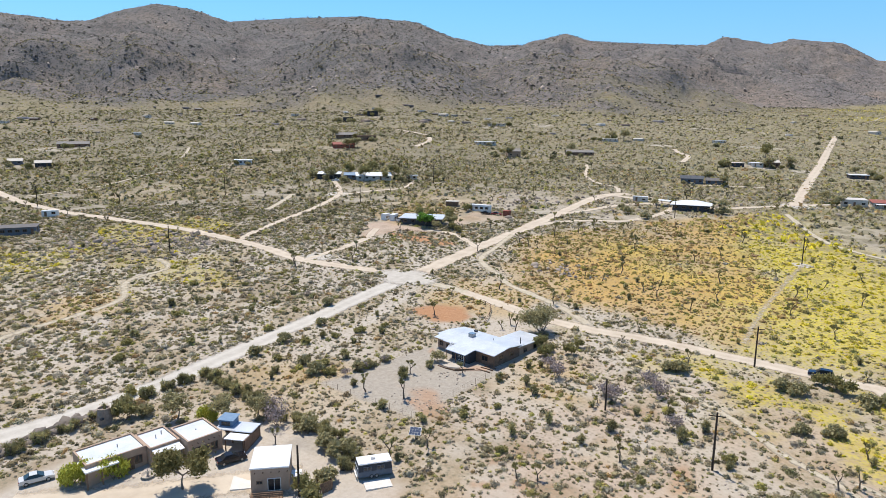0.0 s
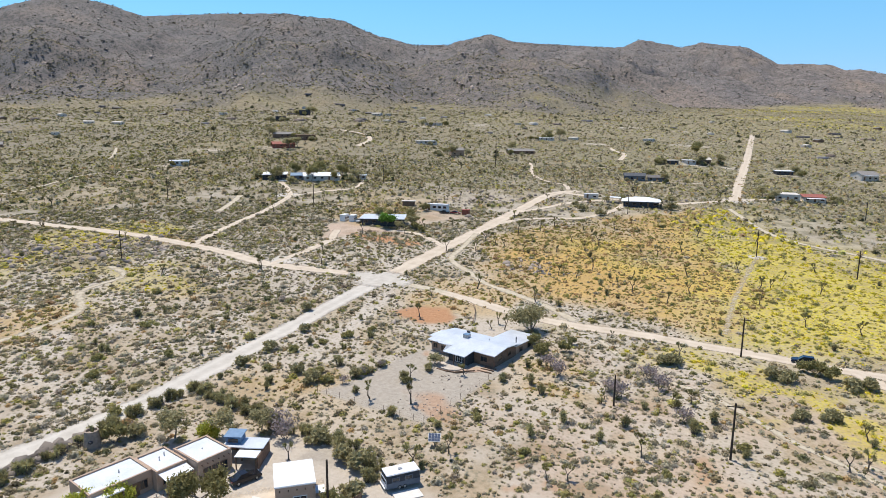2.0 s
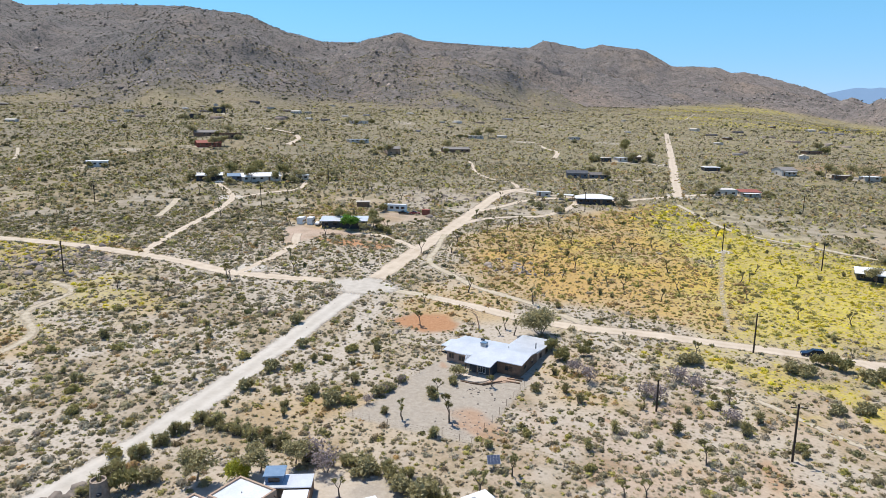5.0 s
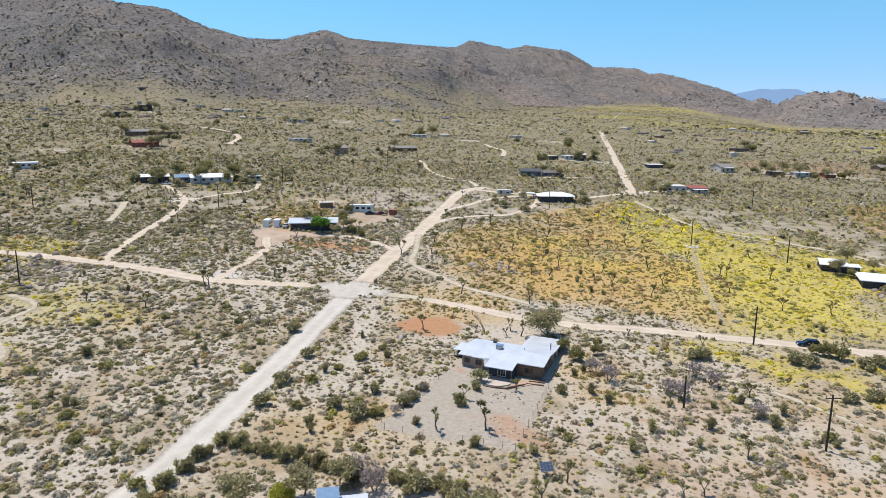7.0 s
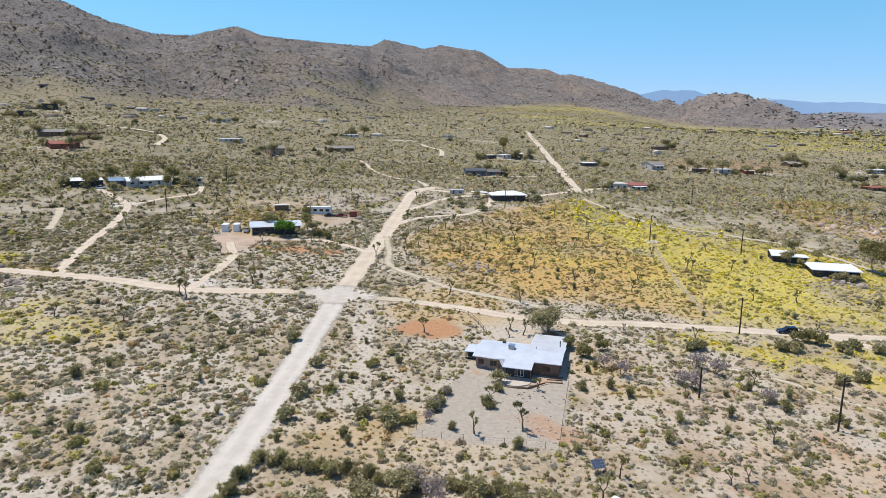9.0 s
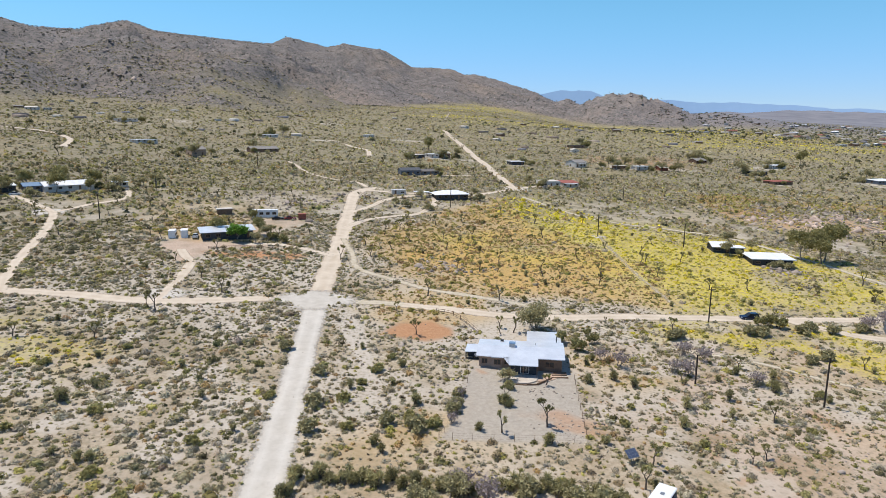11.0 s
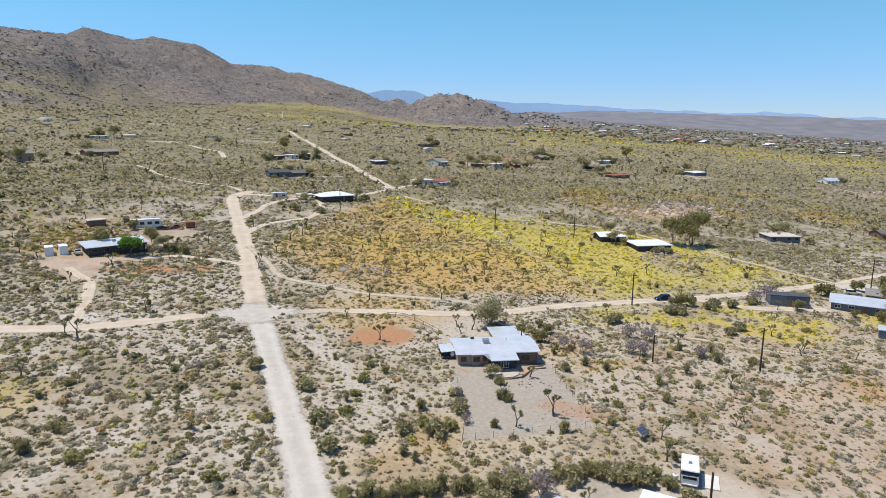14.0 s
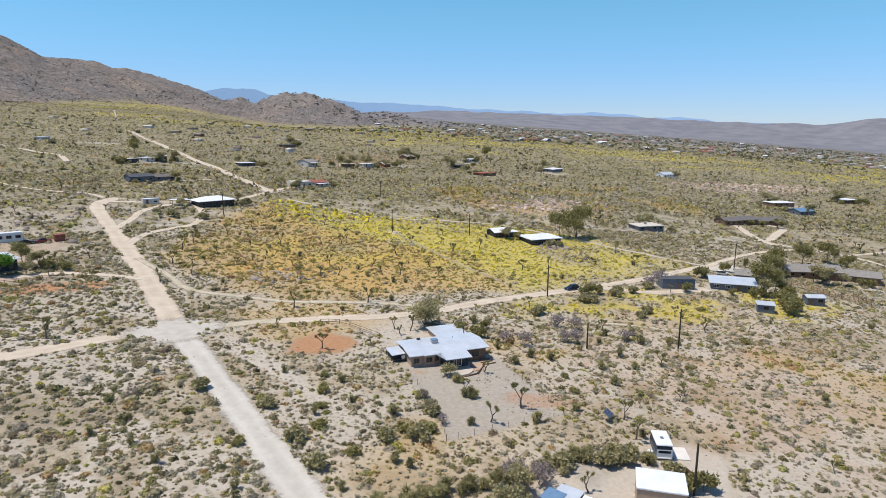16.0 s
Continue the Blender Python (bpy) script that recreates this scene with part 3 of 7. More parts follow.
road([(-136, 215.5), (-126, 216.5), (-117, 211), (-106, 202)], 2.6, "narrow dirt driveway", 0.08)
road([(-185, 163), (-193, 185), (-204, 227), (-214, 256), (-230, 275), (-245, 289)], 3.0, "dirt driveway up to a white-roofed house", 0.08)
road([(-214, 256), (-209, 274), (-200, 291), (-208, 318)], 2.5, "narrow dirt driveway", 0.09)
road([(-104, 272), (-94, 292), (-86, 310), (-74, 322), (-63, 320), (-65, 299), (-74, 278), (-85, 270), (-95, 262), (-104, 246)], 3.2, "looping dirt driveway", 0.08)
road([(-104, 228), (-100, 205), (-98, 190), (-86.5, 178.5), (-79, 171), (-67, 164), (-56.4, 158), (-47.5, 150.5)], 3.0, "faint sandy track across the scrub", 0.06, fray=0.8, thin=0.42)
road([(-150, 60), (-159, 70), (-159, 87), (-161, 101), (-174, 112), (-176, 127), (-188, 132)], 2.8, "dry sandy wash", 0.05, fray=0.8, thin=0.5)
road([(-4.5, 241), (-7, 224), (-11.5, 186), (-13, 158)], 2.2, "faint sandy footpath through the flowers", 0.08, fray=0.8, thin=0.72)
road([(-15, 330), (3, 277), (33, 257), (51, 243), (64, 200), (72, 165), (77, 152)], 2.8, "narrow sandy track along the flower field", 0.1, fray=0.8, thin=0.22)
road([(-40, 142), (-29, 130), (-14, 122), (-1, 111), (9, 104), (18, 92)], 1.8, "winding sandy wash", 0.05, fray=0.9, thin=0.35)
road([(150, 186), (155, 170), (155.5, 158), (161, 145), (161.5, 133), (157, 121), (150, 108)], 2.8, "sandy track past the houses", 0.08, fray=0.8)
road([(161, 140), (178, 137), (196, 136.5), (230, 140)], 2.4, "sandy track to the far houses", 0.08, fray=0.8)
road([(77, 151), (95, 155), (114.6, 157.6), (135, 158), (148, 156), (158, 150)], 2.8, "narrow sandy track behind the houses", 0.08, fray=0.8)
road([(60, 100), (30, 102), (8, 108)], 1.8, "faint sandy track", 0.06, fray=0.9, thin=0.45)
road([(187, 205), (176, 195), (166, 185), (156, 173), (150, 164)], 4.2, "pale gravel forecourt drive", 0.1)
road([(156, 172), (166, 175), (185, 182), (208, 191), (207, 200)], 4.2, "pale gravel loop before the long house", 0.11)
road([(-64, 66), (-72, 60), (-82, 50), (-95, 40)], 6.0, "bare packed-earth yard track", 0.06, fray=0.9)


def clearing(x, y, rx, ry, label, lift=0.08):
    """A round patch of packed sand that frays at its rim."""
    n, rings = 36, 8
    co, edge, faces = [(x, y)], [0.0], []
    for k in range(1, rings + 1):
        for j in range(n):
            a, q = 2 * math.pi * j / n, k / rings
            co.append((x + rx * 1.3 * q * math.cos(a), y + ry * 1.3 * q * math.sin(a)))
            edge.append(max(0.0, (q - 0.35) / 0.65))
    for j in range(n):
        faces.append((0, 1 + j, 1 + (j + 1) % n))
        for k in range(rings - 1):
            p0, p1 = 1 + k * n, 1 + (k + 1) * n
            faces.append((p0 + j, p1 + j, p1 + (j + 1) % n, p0 + (j + 1) % n))
    c = np.array(co)
    z = land(c[:, 0], c[:, 1])[0] + lift
    me = bpy.data.meshes.new("dirt_clearing")
    me.from_pydata(np.column_stack([c, z]).tolist(), [], faces)
    me.attributes.new("edge", "FLOAT", "POINT").data.foreach_set("value", np.array(edge, np.float32))
    me.attributes.new("track", "FLOAT", "POINT").data.foreach_set("value", np.zeros(len(co), np.float32))
    me.materials.append(M_ROAD)
    return tagged(new("road", me), label, "road", kind="structure")


road([(-338.6, 168), (-338, 204), (-349, 235), (-353, 249), (-343, 274), (-336, 294)], 2.4, "narrow sandy track to a white house", 0.1, fray=0.8, thin=0.2)
road([(-394, 301), (-410, 318), (-433, 339)], 2.6, "short sandy track in the scrub", 0.12, fray=0.8, thin=0.2)
road([(-390, 562), (-371, 552), (-336, 533), (-306, 490), (-293, 449)], 4.2, "pale winding track on the far plain", 0.15, 4.0, 0.7)
road([(-219, 212), (-223, 221), (-231.5, 238), (-236, 246)], 3.4, "bare sandy strip beside the driveway", 0.08, fray=0.8, thin=0.15)
road([(-118, 590), (-110, 566), (-97, 540), (-95, 505)], 3.8, "pale sandy track on the far plain", 0.15, 4.0, 0.7)
road([(-62, 396), (-50, 402), (-30, 409), (-12, 412)], 2.8, "sandy driveway of the blue-grey house", 0.12, 3.0, 0.7)
clearing(-108.6, 160.5, 9.5, 7.0, "wide sandy junction of the dirt roads")
clearing(82, 147, 9, 5, "pale packed-earth turning place")
clearing(-12, 358, 8, 8, "sandy junction of far tracks", 0.15)
clearing(-146, 163, 5, 4, "sandy mouth of the driveway")
clearing(-216, 258, 6, 6, "sandy fork of the driveway", 0.1)
clearing(-5, 240, 3, 2.5, "bare sandy patch round the pole", 0.1)

# ---- making things ----
def part(name, bm, mat, parent, label=""):
    """Links a bmesh as one mesh object under a thing or under a part."""
    me = bpy.data.meshes.new(name)
    bm.to_mesh(me)
    bm.free()
    me.materials.append(mat)
    ob = new(name, me)
    ob.parent = parent
    return tagged(ob, label)


def thing(name, m, label, category, group=""):
    ob = new(name)
    ob.empty_display_size = 0.3
    ob.matrix_basis = m
    return tagged(ob, label, category, group)


def on_ground(x, y, turn=0.0, sink=0.0, scale=1.0):
    return pose(x, y, z_at(x, y) - sink, 0, 0, turn) @ Matrix.Scale(scale, 4)


def add_box(bm, x0, y0, z0, x1, y1, z1):
    v = [bm.verts.new(p) for p in ((x0, y0, z0), (x1, y0, z0), (x1, y1, z0), (x0, y1, z0), (x0, y0, z1), (x1, y0, z1), (x1, y1, z1), (x0, y1, z1))]
    for f in ((3, 2, 1, 0), (4, 5, 6, 7), (0, 1, 5, 4), (1, 2, 6, 5), (2, 3, 7, 6), (3, 0, 4, 7)):
        bm.faces.new([v[k] for k in f])
    return v


def box(*a, bevel=0.0):
    bm = bmesh.new()
    add_box(bm, *a)
    if bevel:
        bmesh.ops.bevel(bm, geom=bm.edges[:], offset=bevel, segments=2, affect="EDGES")
    return bm


def add_tube(bm, pts, radii, sides=6, cap=True):
    """A tapered tube through points."""
    rings = []
    for k, p in enumerate(pts):
        p = Vector(p)
        d = (Vector(pts[min(k + 1, len(pts) - 1)]) - Vector(pts[max(k - 1, 0)])).normalized()
        a = d.cross(Vector((0.31, 0.95, 0.05))).normalized()
        b = d.cross(a)
        rings.append([bm.verts.new(p + radii[k] * (math.cos(2 * math.pi * s / sides) * a + math.sin(2 * math.pi * s / sides) * b)) for s in range(sides)])
    for r0, r1 in zip(rings, rings[1:]):
        for s in range(sides):
            bm.faces.new((r0[s], r0[(s + 1) % sides], r1[(s + 1) % sides], r1[s]))
    if cap:
        bm.faces.new(rings[0][::-1])
        bm.faces.new(rings[-1])


def tube(pts, radii, sides=6):
    bm = bmesh.new()
    add_tube(bm, pts, radii, sides)
    return bm


# ---- where nothing grows ----
GX0, GY0, GW, GH = -520, -20, 1000, 900
BARE = np.zeros((GH, GW), bool)
_gx, _gy = np.meshgrid(np.arange(GW) + GX0 + 0.5, np.arange(GH) + GY0 + 0.5)
for c, w in ROADS:
    if w < 2.2:
        continue
    for px, py in c:
        i0, i1, j0, j1 = int(py - GY0 - w) - 1, int(py - GY0 + w) + 2, int(px - GX0 - w) - 1, int(px - GX0 + w) + 2
        if i0 > 0 and j0 > 0 and i1 < GH and j1 < GW:
            BARE[i0:i1, j0:j1] |= np.hypot(_gx[i0:i1, j0:j1] - px, _gy[i0:i1, j0:j1] - py) < w * 0.52
for poly in (YARD, COURT, PLAZA, PATCH, BACKYARD, REAR):
    xs, ys = [p[0] for p in poly], [p[1] for p in poly]
    i0, i1, j0, j1 = int(min(ys) - GY0) - 1, int(max(ys) - GY0) + 2, int(min(xs) - GX0) - 1, int(max(xs) - GX0) + 2
    BARE[i0:i1, j0:j1] |= within(_gx[i0:i1, j0:j1], _gy[i0:i1, j0:j1], poly, 0.3) > 0.5


def clear_of(x, y, w, d, turn):
    """Keeps growth out of a building's footprint."""
    a = radians(turn)
    dx, dy = _gx - x, _gy - y
    u, v = dx * math.cos(a) + dy * math.sin(a), -dx * math.sin(a) + dy * math.cos(a)
    BARE[(np.abs(u) < w / 2 + 0.5) & (np.abs(v) < d / 2 + 0.5)] = True


def free(x, y):
    i, j = np.floor(y - GY0).astype(int), np.floor(x - GX0).astype(int)
    ok = (i >= 0) & (i < GH) & (j >= 0) & (j < GW)
    return ~(ok & BARE[np.clip(i, 0, GH - 1), np.clip(j, 0, GW - 1)])


for px, py, pr in ((-108, 160, 6.5), (82, 147, 7), (-157, 211, 5)):
    BARE[np.hypot(_gx - px, (_gy - py) * 1.4) < pr] = True


# ---- growth ----
def tuft(seed, leaves, size, flat=0.75, core=5, upright=0.0):
    """Vertices and triangles of one shrub of unit radius: a heart and many loose leaf sprays."""
    g = np.random.default_rng(seed)
    v, f = [], []
    if core >= 5:
        ring = [[(math.cos(a + k * 0.5) * rr * g.uniform(0.75, 1.1), math.sin(a + k * 0.5) * rr * g.uniform(0.75, 1.1), zz * g.uniform(0.8, 1.2)) for a in np.arange(5) * 1.2566] for k, (rr, zz) in enumerate(((0.72, -0.05), (0.62, 0.42 * flat)))]
        v += ring[0] + ring[1] + [(0, 0, 0.75 * flat)]
        for k in range(5):
            j = (k + 1) % 5
            f += [(k, j, 5 + j), (k, 5 + j, 5 + k), (5 + k, 5 + j, 10)]
    elif core:
        v += [(math.cos(a) * 0.85 * g.uniform(0.8, 1.1), math.sin(a) * 0.85 * g.uniform(0.8, 1.1), -0.05) for a in np.arange(core) * 2 * math.pi / core] + [(g.normal(0, 0.1), g.normal(0, 0.1), 0.85 * flat)]
        f += [(k, (k + 1) % core, core) for k in range(core)]
    for _ in range(leaves):
        a, h = g.uniform(0, 2 * math.pi), g.uniform(0.0, 1.0)
        rr = math.sqrt(max(0.02, 1 - h * h)) * g.uniform(0.72, 1.02)
        c = np.array((math.cos(a) * rr, math.sin(a) * rr, h * flat * g.uniform(0.75, 1.15)))
        face = c / (np.linalg.norm(c) + 1e-6) + np.array((0, 0, 0.35)) + g.normal(0, 0.4, 3)
        out = np.cross(face, g.normal(0, 1, 3))
        out /= np.linalg.norm(out)
        side = np.cross(out, face)
        side /= np.linalg.norm(side)
        s = size * g.uniform(0.6, 1.4)
        k = len(v)
        v += [tuple(c - out * s * 0.6 - side * s * 0.55), tuple(c - out * s * 0.3 + side * s * 0.6), tuple(c + out * s)]
        f.append((k, k + 1, k + 2))
    return np.array(v), np.array(f)


def strew(name, label, protos, x, y, scale, tint, category="shrubs", squash=None, mat=None, sink=0.04):
    """Joins many small growths or stones into one mesh of kind stuff."""
    g = np.random.default_rng(len(x))
    which, turn = g.integers(0, len(protos), len(x)), g.uniform(0, 2 * math.pi, len(x))
    z = land(x, y)[0] - sink * scale
    tall = g.uniform(0.75, 1.2, len(x)) if squash is None else squash
    co, tri, col, base = [], [], [], 0
    for k, (pv, pf) in enumerate(protos):
        s = np.nonzero(which == k)[0]
        if not len(s):
            continue
        ca, sa = np.cos(turn[s])[:, None], np.sin(turn[s])[:, None]
        px, py, pz = pv[None, :, 0], pv[None, :, 1], pv[None, :, 2]
        v = np.stack([x[s][:, None] + scale[s][:, None] * (px * ca - py * sa), y[s][:, None] + scale[s][:, None] * (px * sa + py * ca),
                      z[s][:, None] + (scale[s] * tall[s])[:, None] * pz], -1)
        co.append(v.reshape(-1, 3))
        tri.append((pf[None] + (np.arange(len(s)) * len(pv))[:, None, None] + base).reshape(-1, 3))
        base += len(s) * len(pv)
        c = np.concatenate([tint[s], np.ones((len(s), 1))], 1)
        col.append(np.repeat(c, len(pv), 0))
    co, tri, col = np.concatenate(co), np.concatenate(tri), np.concatenate(col)
    me = bpy.data.meshes.new(name)
    me.vertices.add(len(co))
    me.vertices.foreach_set("co", co.ravel())
    me.loops.add(tri.size)
    me.loops.foreach_set("vertex_index", tri.ravel().astype(np.int32))
    me.polygons.add(len(tri))
    me.polygons.foreach_set("loop_start", (np.arange(len(tri)) * 3).astype(np.int32))
    me.update()
    me.attributes.new("tint", "FLOAT_COLOR", "POINT").data.foreach_set("color", col.astype(np.float32).ravel())
    me.materials.append(mat or M_SHRUB)
    return tagged(new(name, me), label, category, kind="stuff")


def seeds(r0, r1, spacing, seed, b0=-72, b1=76):
    """Loosely even places in the sector that is seen."""
    g = np.random.default_rng(seed)
    n = int((r1 * r1 - r0 * r0) / 2 * radians(b1 - b0) / spacing ** 2)
    r, b = np.sqrt(g.uniform(r0 * r0, r1 * r1, n)), np.radians(g.uniform(b0, b1, n))
    return OX + r * np.sin(b), OY + r * np.cos(b), g


TINTS = np.array([(0.362, 0.310, 0.188), (0.330, 0.298, 0.122), (0.430, 0.385, 0.285), (0.185, 0.168, 0.085), (0.450, 0.315, 0.150), (0.440, 0.395, 0.130), (0.680, 0.580, 0.065), (0.380, 0.330, 0.105)])


def tints(x, y, g):
    bloom, rust, *_, stony = cover(x, y)
    k = g.uniform(0, 1, len(x))
    pick = np.select([k < 0.38, k < 0.53, k < 0.80, k < 0.89, k < 0.93], [0, 1, 2, 3, 4], 5)
    pick = np.where((stony > 0.3) & (g.uniform(0, 1, len(x)) < 0.45 * stony), np.where(g.uniform(0, 1, len(x)) < 0.6, 3, 1), pick)
    pick = np.where((bloom > 0.2) & (g.uniform(0, 1, len(x)) < 1.2 * bloom), np.where(g.uniform(0, 1, len(x)) < 0.6, 6, 5), pick)
    pick = np.where((rust > 0.25) & (g.uniform(0, 1, len(x)) < 0.85), np.where(g.uniform(0, 1, len(x)) < 0.4, 4, 7), pick)
    # far shrubs darken westward: darker greens, with their shadows put into the tint
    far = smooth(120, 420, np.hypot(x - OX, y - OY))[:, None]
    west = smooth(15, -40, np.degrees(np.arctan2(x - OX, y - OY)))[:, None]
    far_dim = 1 - far * (0.1 + 0.9 * west) * np.array((0.27, 0.26, 0.34))
    return np.clip(TINTS[pick] * far_dim * g.uniform(0.75, 1.25, (len(x), 1)) + g.normal(0, 0.008, (len(x), 3)), 0.01, 0.8), bloom, rust, pick


def shrubs():
    big = [tuft(k, 40, 0.27, 0.66) for k in range(10)]
    small = [tuft(20 + k, 11, 0.4, 0.70, core=5) for k in range(10)]
    plain = [tuft(40 + k, 3, 0.7, 0.68, core=4) for k in range(8)]
    dot = [tuft(60 + k, 1, 0.85, 0.78, core=4) for k in range(6)]
    # close by
    x, y, g = seeds(45, 270, 0.86, 1)
    thick = (0.66 + 0.34 * smooth(-0.5, 0.5, fbm(x / 7, y / 7, 201, 3))) * (0.8 + 0.2 * smooth(-0.3, 0.4, fbm(x / 45, y / 45, 203, 3)))
    bl, ru, *_ = cover(x, y)
    keep = free(x, y) & (g.uniform(0, 1, len(x)) < thick * (1 - 0.35 * np.maximum(bl, ru)) * (1 - 0.7 * within(x, y, VERGE, 1.0)) * (1 - 0.3 * within(x, y, PINK, 6.0)))
    x, y = x[keep], y[keep]
    t, bloom, rust, pick = tints(x, y, g)
    s = np.clip(0.36 * np.exp(g.normal(0, 0.48, len(x))), 0.15, 1.3) * (1 + 0.15 * smooth(120, 260, np.hypot(x - OX, y - OY))) * np.where(pick == 6, 0.8, 1.0) * (1 - 0.1 * rust) * (1 + 0.14 * smooth(-110, -116, x))
    large = s > 0.6
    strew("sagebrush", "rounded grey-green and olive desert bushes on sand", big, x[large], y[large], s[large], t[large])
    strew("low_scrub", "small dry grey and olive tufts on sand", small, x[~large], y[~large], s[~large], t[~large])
    # below and behind the camera's way
    a, b = seeds(3, 45, 1.5, 11, -180, 180), seeds(45, 120, 2.0, 12, 76, 288)
    x, y = np.concatenate([a[0], b[0]]), np.concatenate([a[1], b[1]])
    k = free(x, y)
    x, y = x[k], y[k]
    t, *_ = tints(x, y, g)
    strew("near_scrub", "small dry grey and olive tufts on sand", small, x, y, np.clip(0.42 * np.exp(g.normal(0, 0.45, len(x))), 0.18, 1.3), t)
    # further out
    far = [seeds(270, 450, 1.75, 2), seeds(450, 680, 2.6, 6)]
    x, y, g = np.concatenate([far[0][0], far[1][0]]), np.concatenate([far[0][1], far[1][1]]), far[0][2]
    open_soil = cover(x, y)[4] > 0.3
    keep = free(x, y) & (~open_soil | (g.uniform(0, 1, len(x)) < 0.2)) & (g.uniform(0, 1, len(x)) < 0.5 + 0.6 * smooth(-0.7, 0.5, fbm(x / 16, y / 16, 205, 3)))
    x, y = x[keep], y[keep]
    t, *_ = tints(x, y, g)
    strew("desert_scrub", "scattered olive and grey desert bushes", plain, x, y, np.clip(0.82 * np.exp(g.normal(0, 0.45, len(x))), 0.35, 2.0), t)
    x, y, g = seeds(680, 1750, 5.4, 3)
    t, *_ = tints(x, y, g)
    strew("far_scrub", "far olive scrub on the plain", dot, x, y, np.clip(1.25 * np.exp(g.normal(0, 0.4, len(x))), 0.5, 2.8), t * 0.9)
    x, y, g = seeds(1650, 3100, 10, 5, -2, 76)
    k = land(x, y)[1] < 0.3
    x, y = x[k], y[k]
    t, *_ = tints(x, y, g)
    strew("slope_scrub", "far olive scrub on the long slope", dot, x, y, np.clip(1.6 * np.exp(g.normal(0, 0.4, len(x))), 0.7, 3.5), t * 0.8)
    x, y, g = seeds(1050, 3750, 9.6, 4, -72, 30)
    b = np.degrees(np.arctan2(x - OX, y - OY))
    keep = (land(x, y)[1] > 0.3) & (g.uniform(0, 1, len(x)) < (0.50 + 0.50 * smooth(5, -30, b)) * (0.78 + 0.5 * fbm(x / 140, y / 140, 209, 3)))
    x, y = x[keep], y[keep]
    t = np.array([(0.062, 0.06, 0.042), (0.09, 0.085, 0.055), (0.05, 0.052, 0.045)])[g.integers(0, 3, len(x))] * g.uniform(0.7, 1.4, (len(x), 1))
    strew("hillside_scrub", "dark scrub on the rocky hillsides", dot, x, y, np.clip(2.0 * np.exp(g.normal(0, 0.38, len(x))), 0.9, 4.2), t)


def stone(seed, n=9):
    """A lumpy boulder of unit radius: the hull of a few scattered points."""
    g = np.random.default_rng(seed)
    bm = bmesh.new()
    for p in g.normal(0, 1, (n, 3)):
        p = p / np.linalg.norm(p) * g.uniform(0.75, 1.1)
        bm.verts.new((p[0], p[1], max(-0.35, p[2] * 0.75)))
    bmesh.ops.convex_hull(bm, input=bm.verts)
    bmesh.ops.triangulate(bm, faces=bm.faces)
    loose = [v for v in bm.verts if not v.link_faces]
    bmesh.ops.delete(bm, geom=loose, context="VERTS")
    bm.verts.index_update()
    v, f = np.array([v.co[:] for v in bm.verts]), np.array([[w.index for w in fc.verts] for fc in bm.faces])
    bm.free()
    return v, f


M_STONE = leafy("weathered_stone", 0.9, 1.1)
STONES = [stone(k, 11) for k in range(8)]


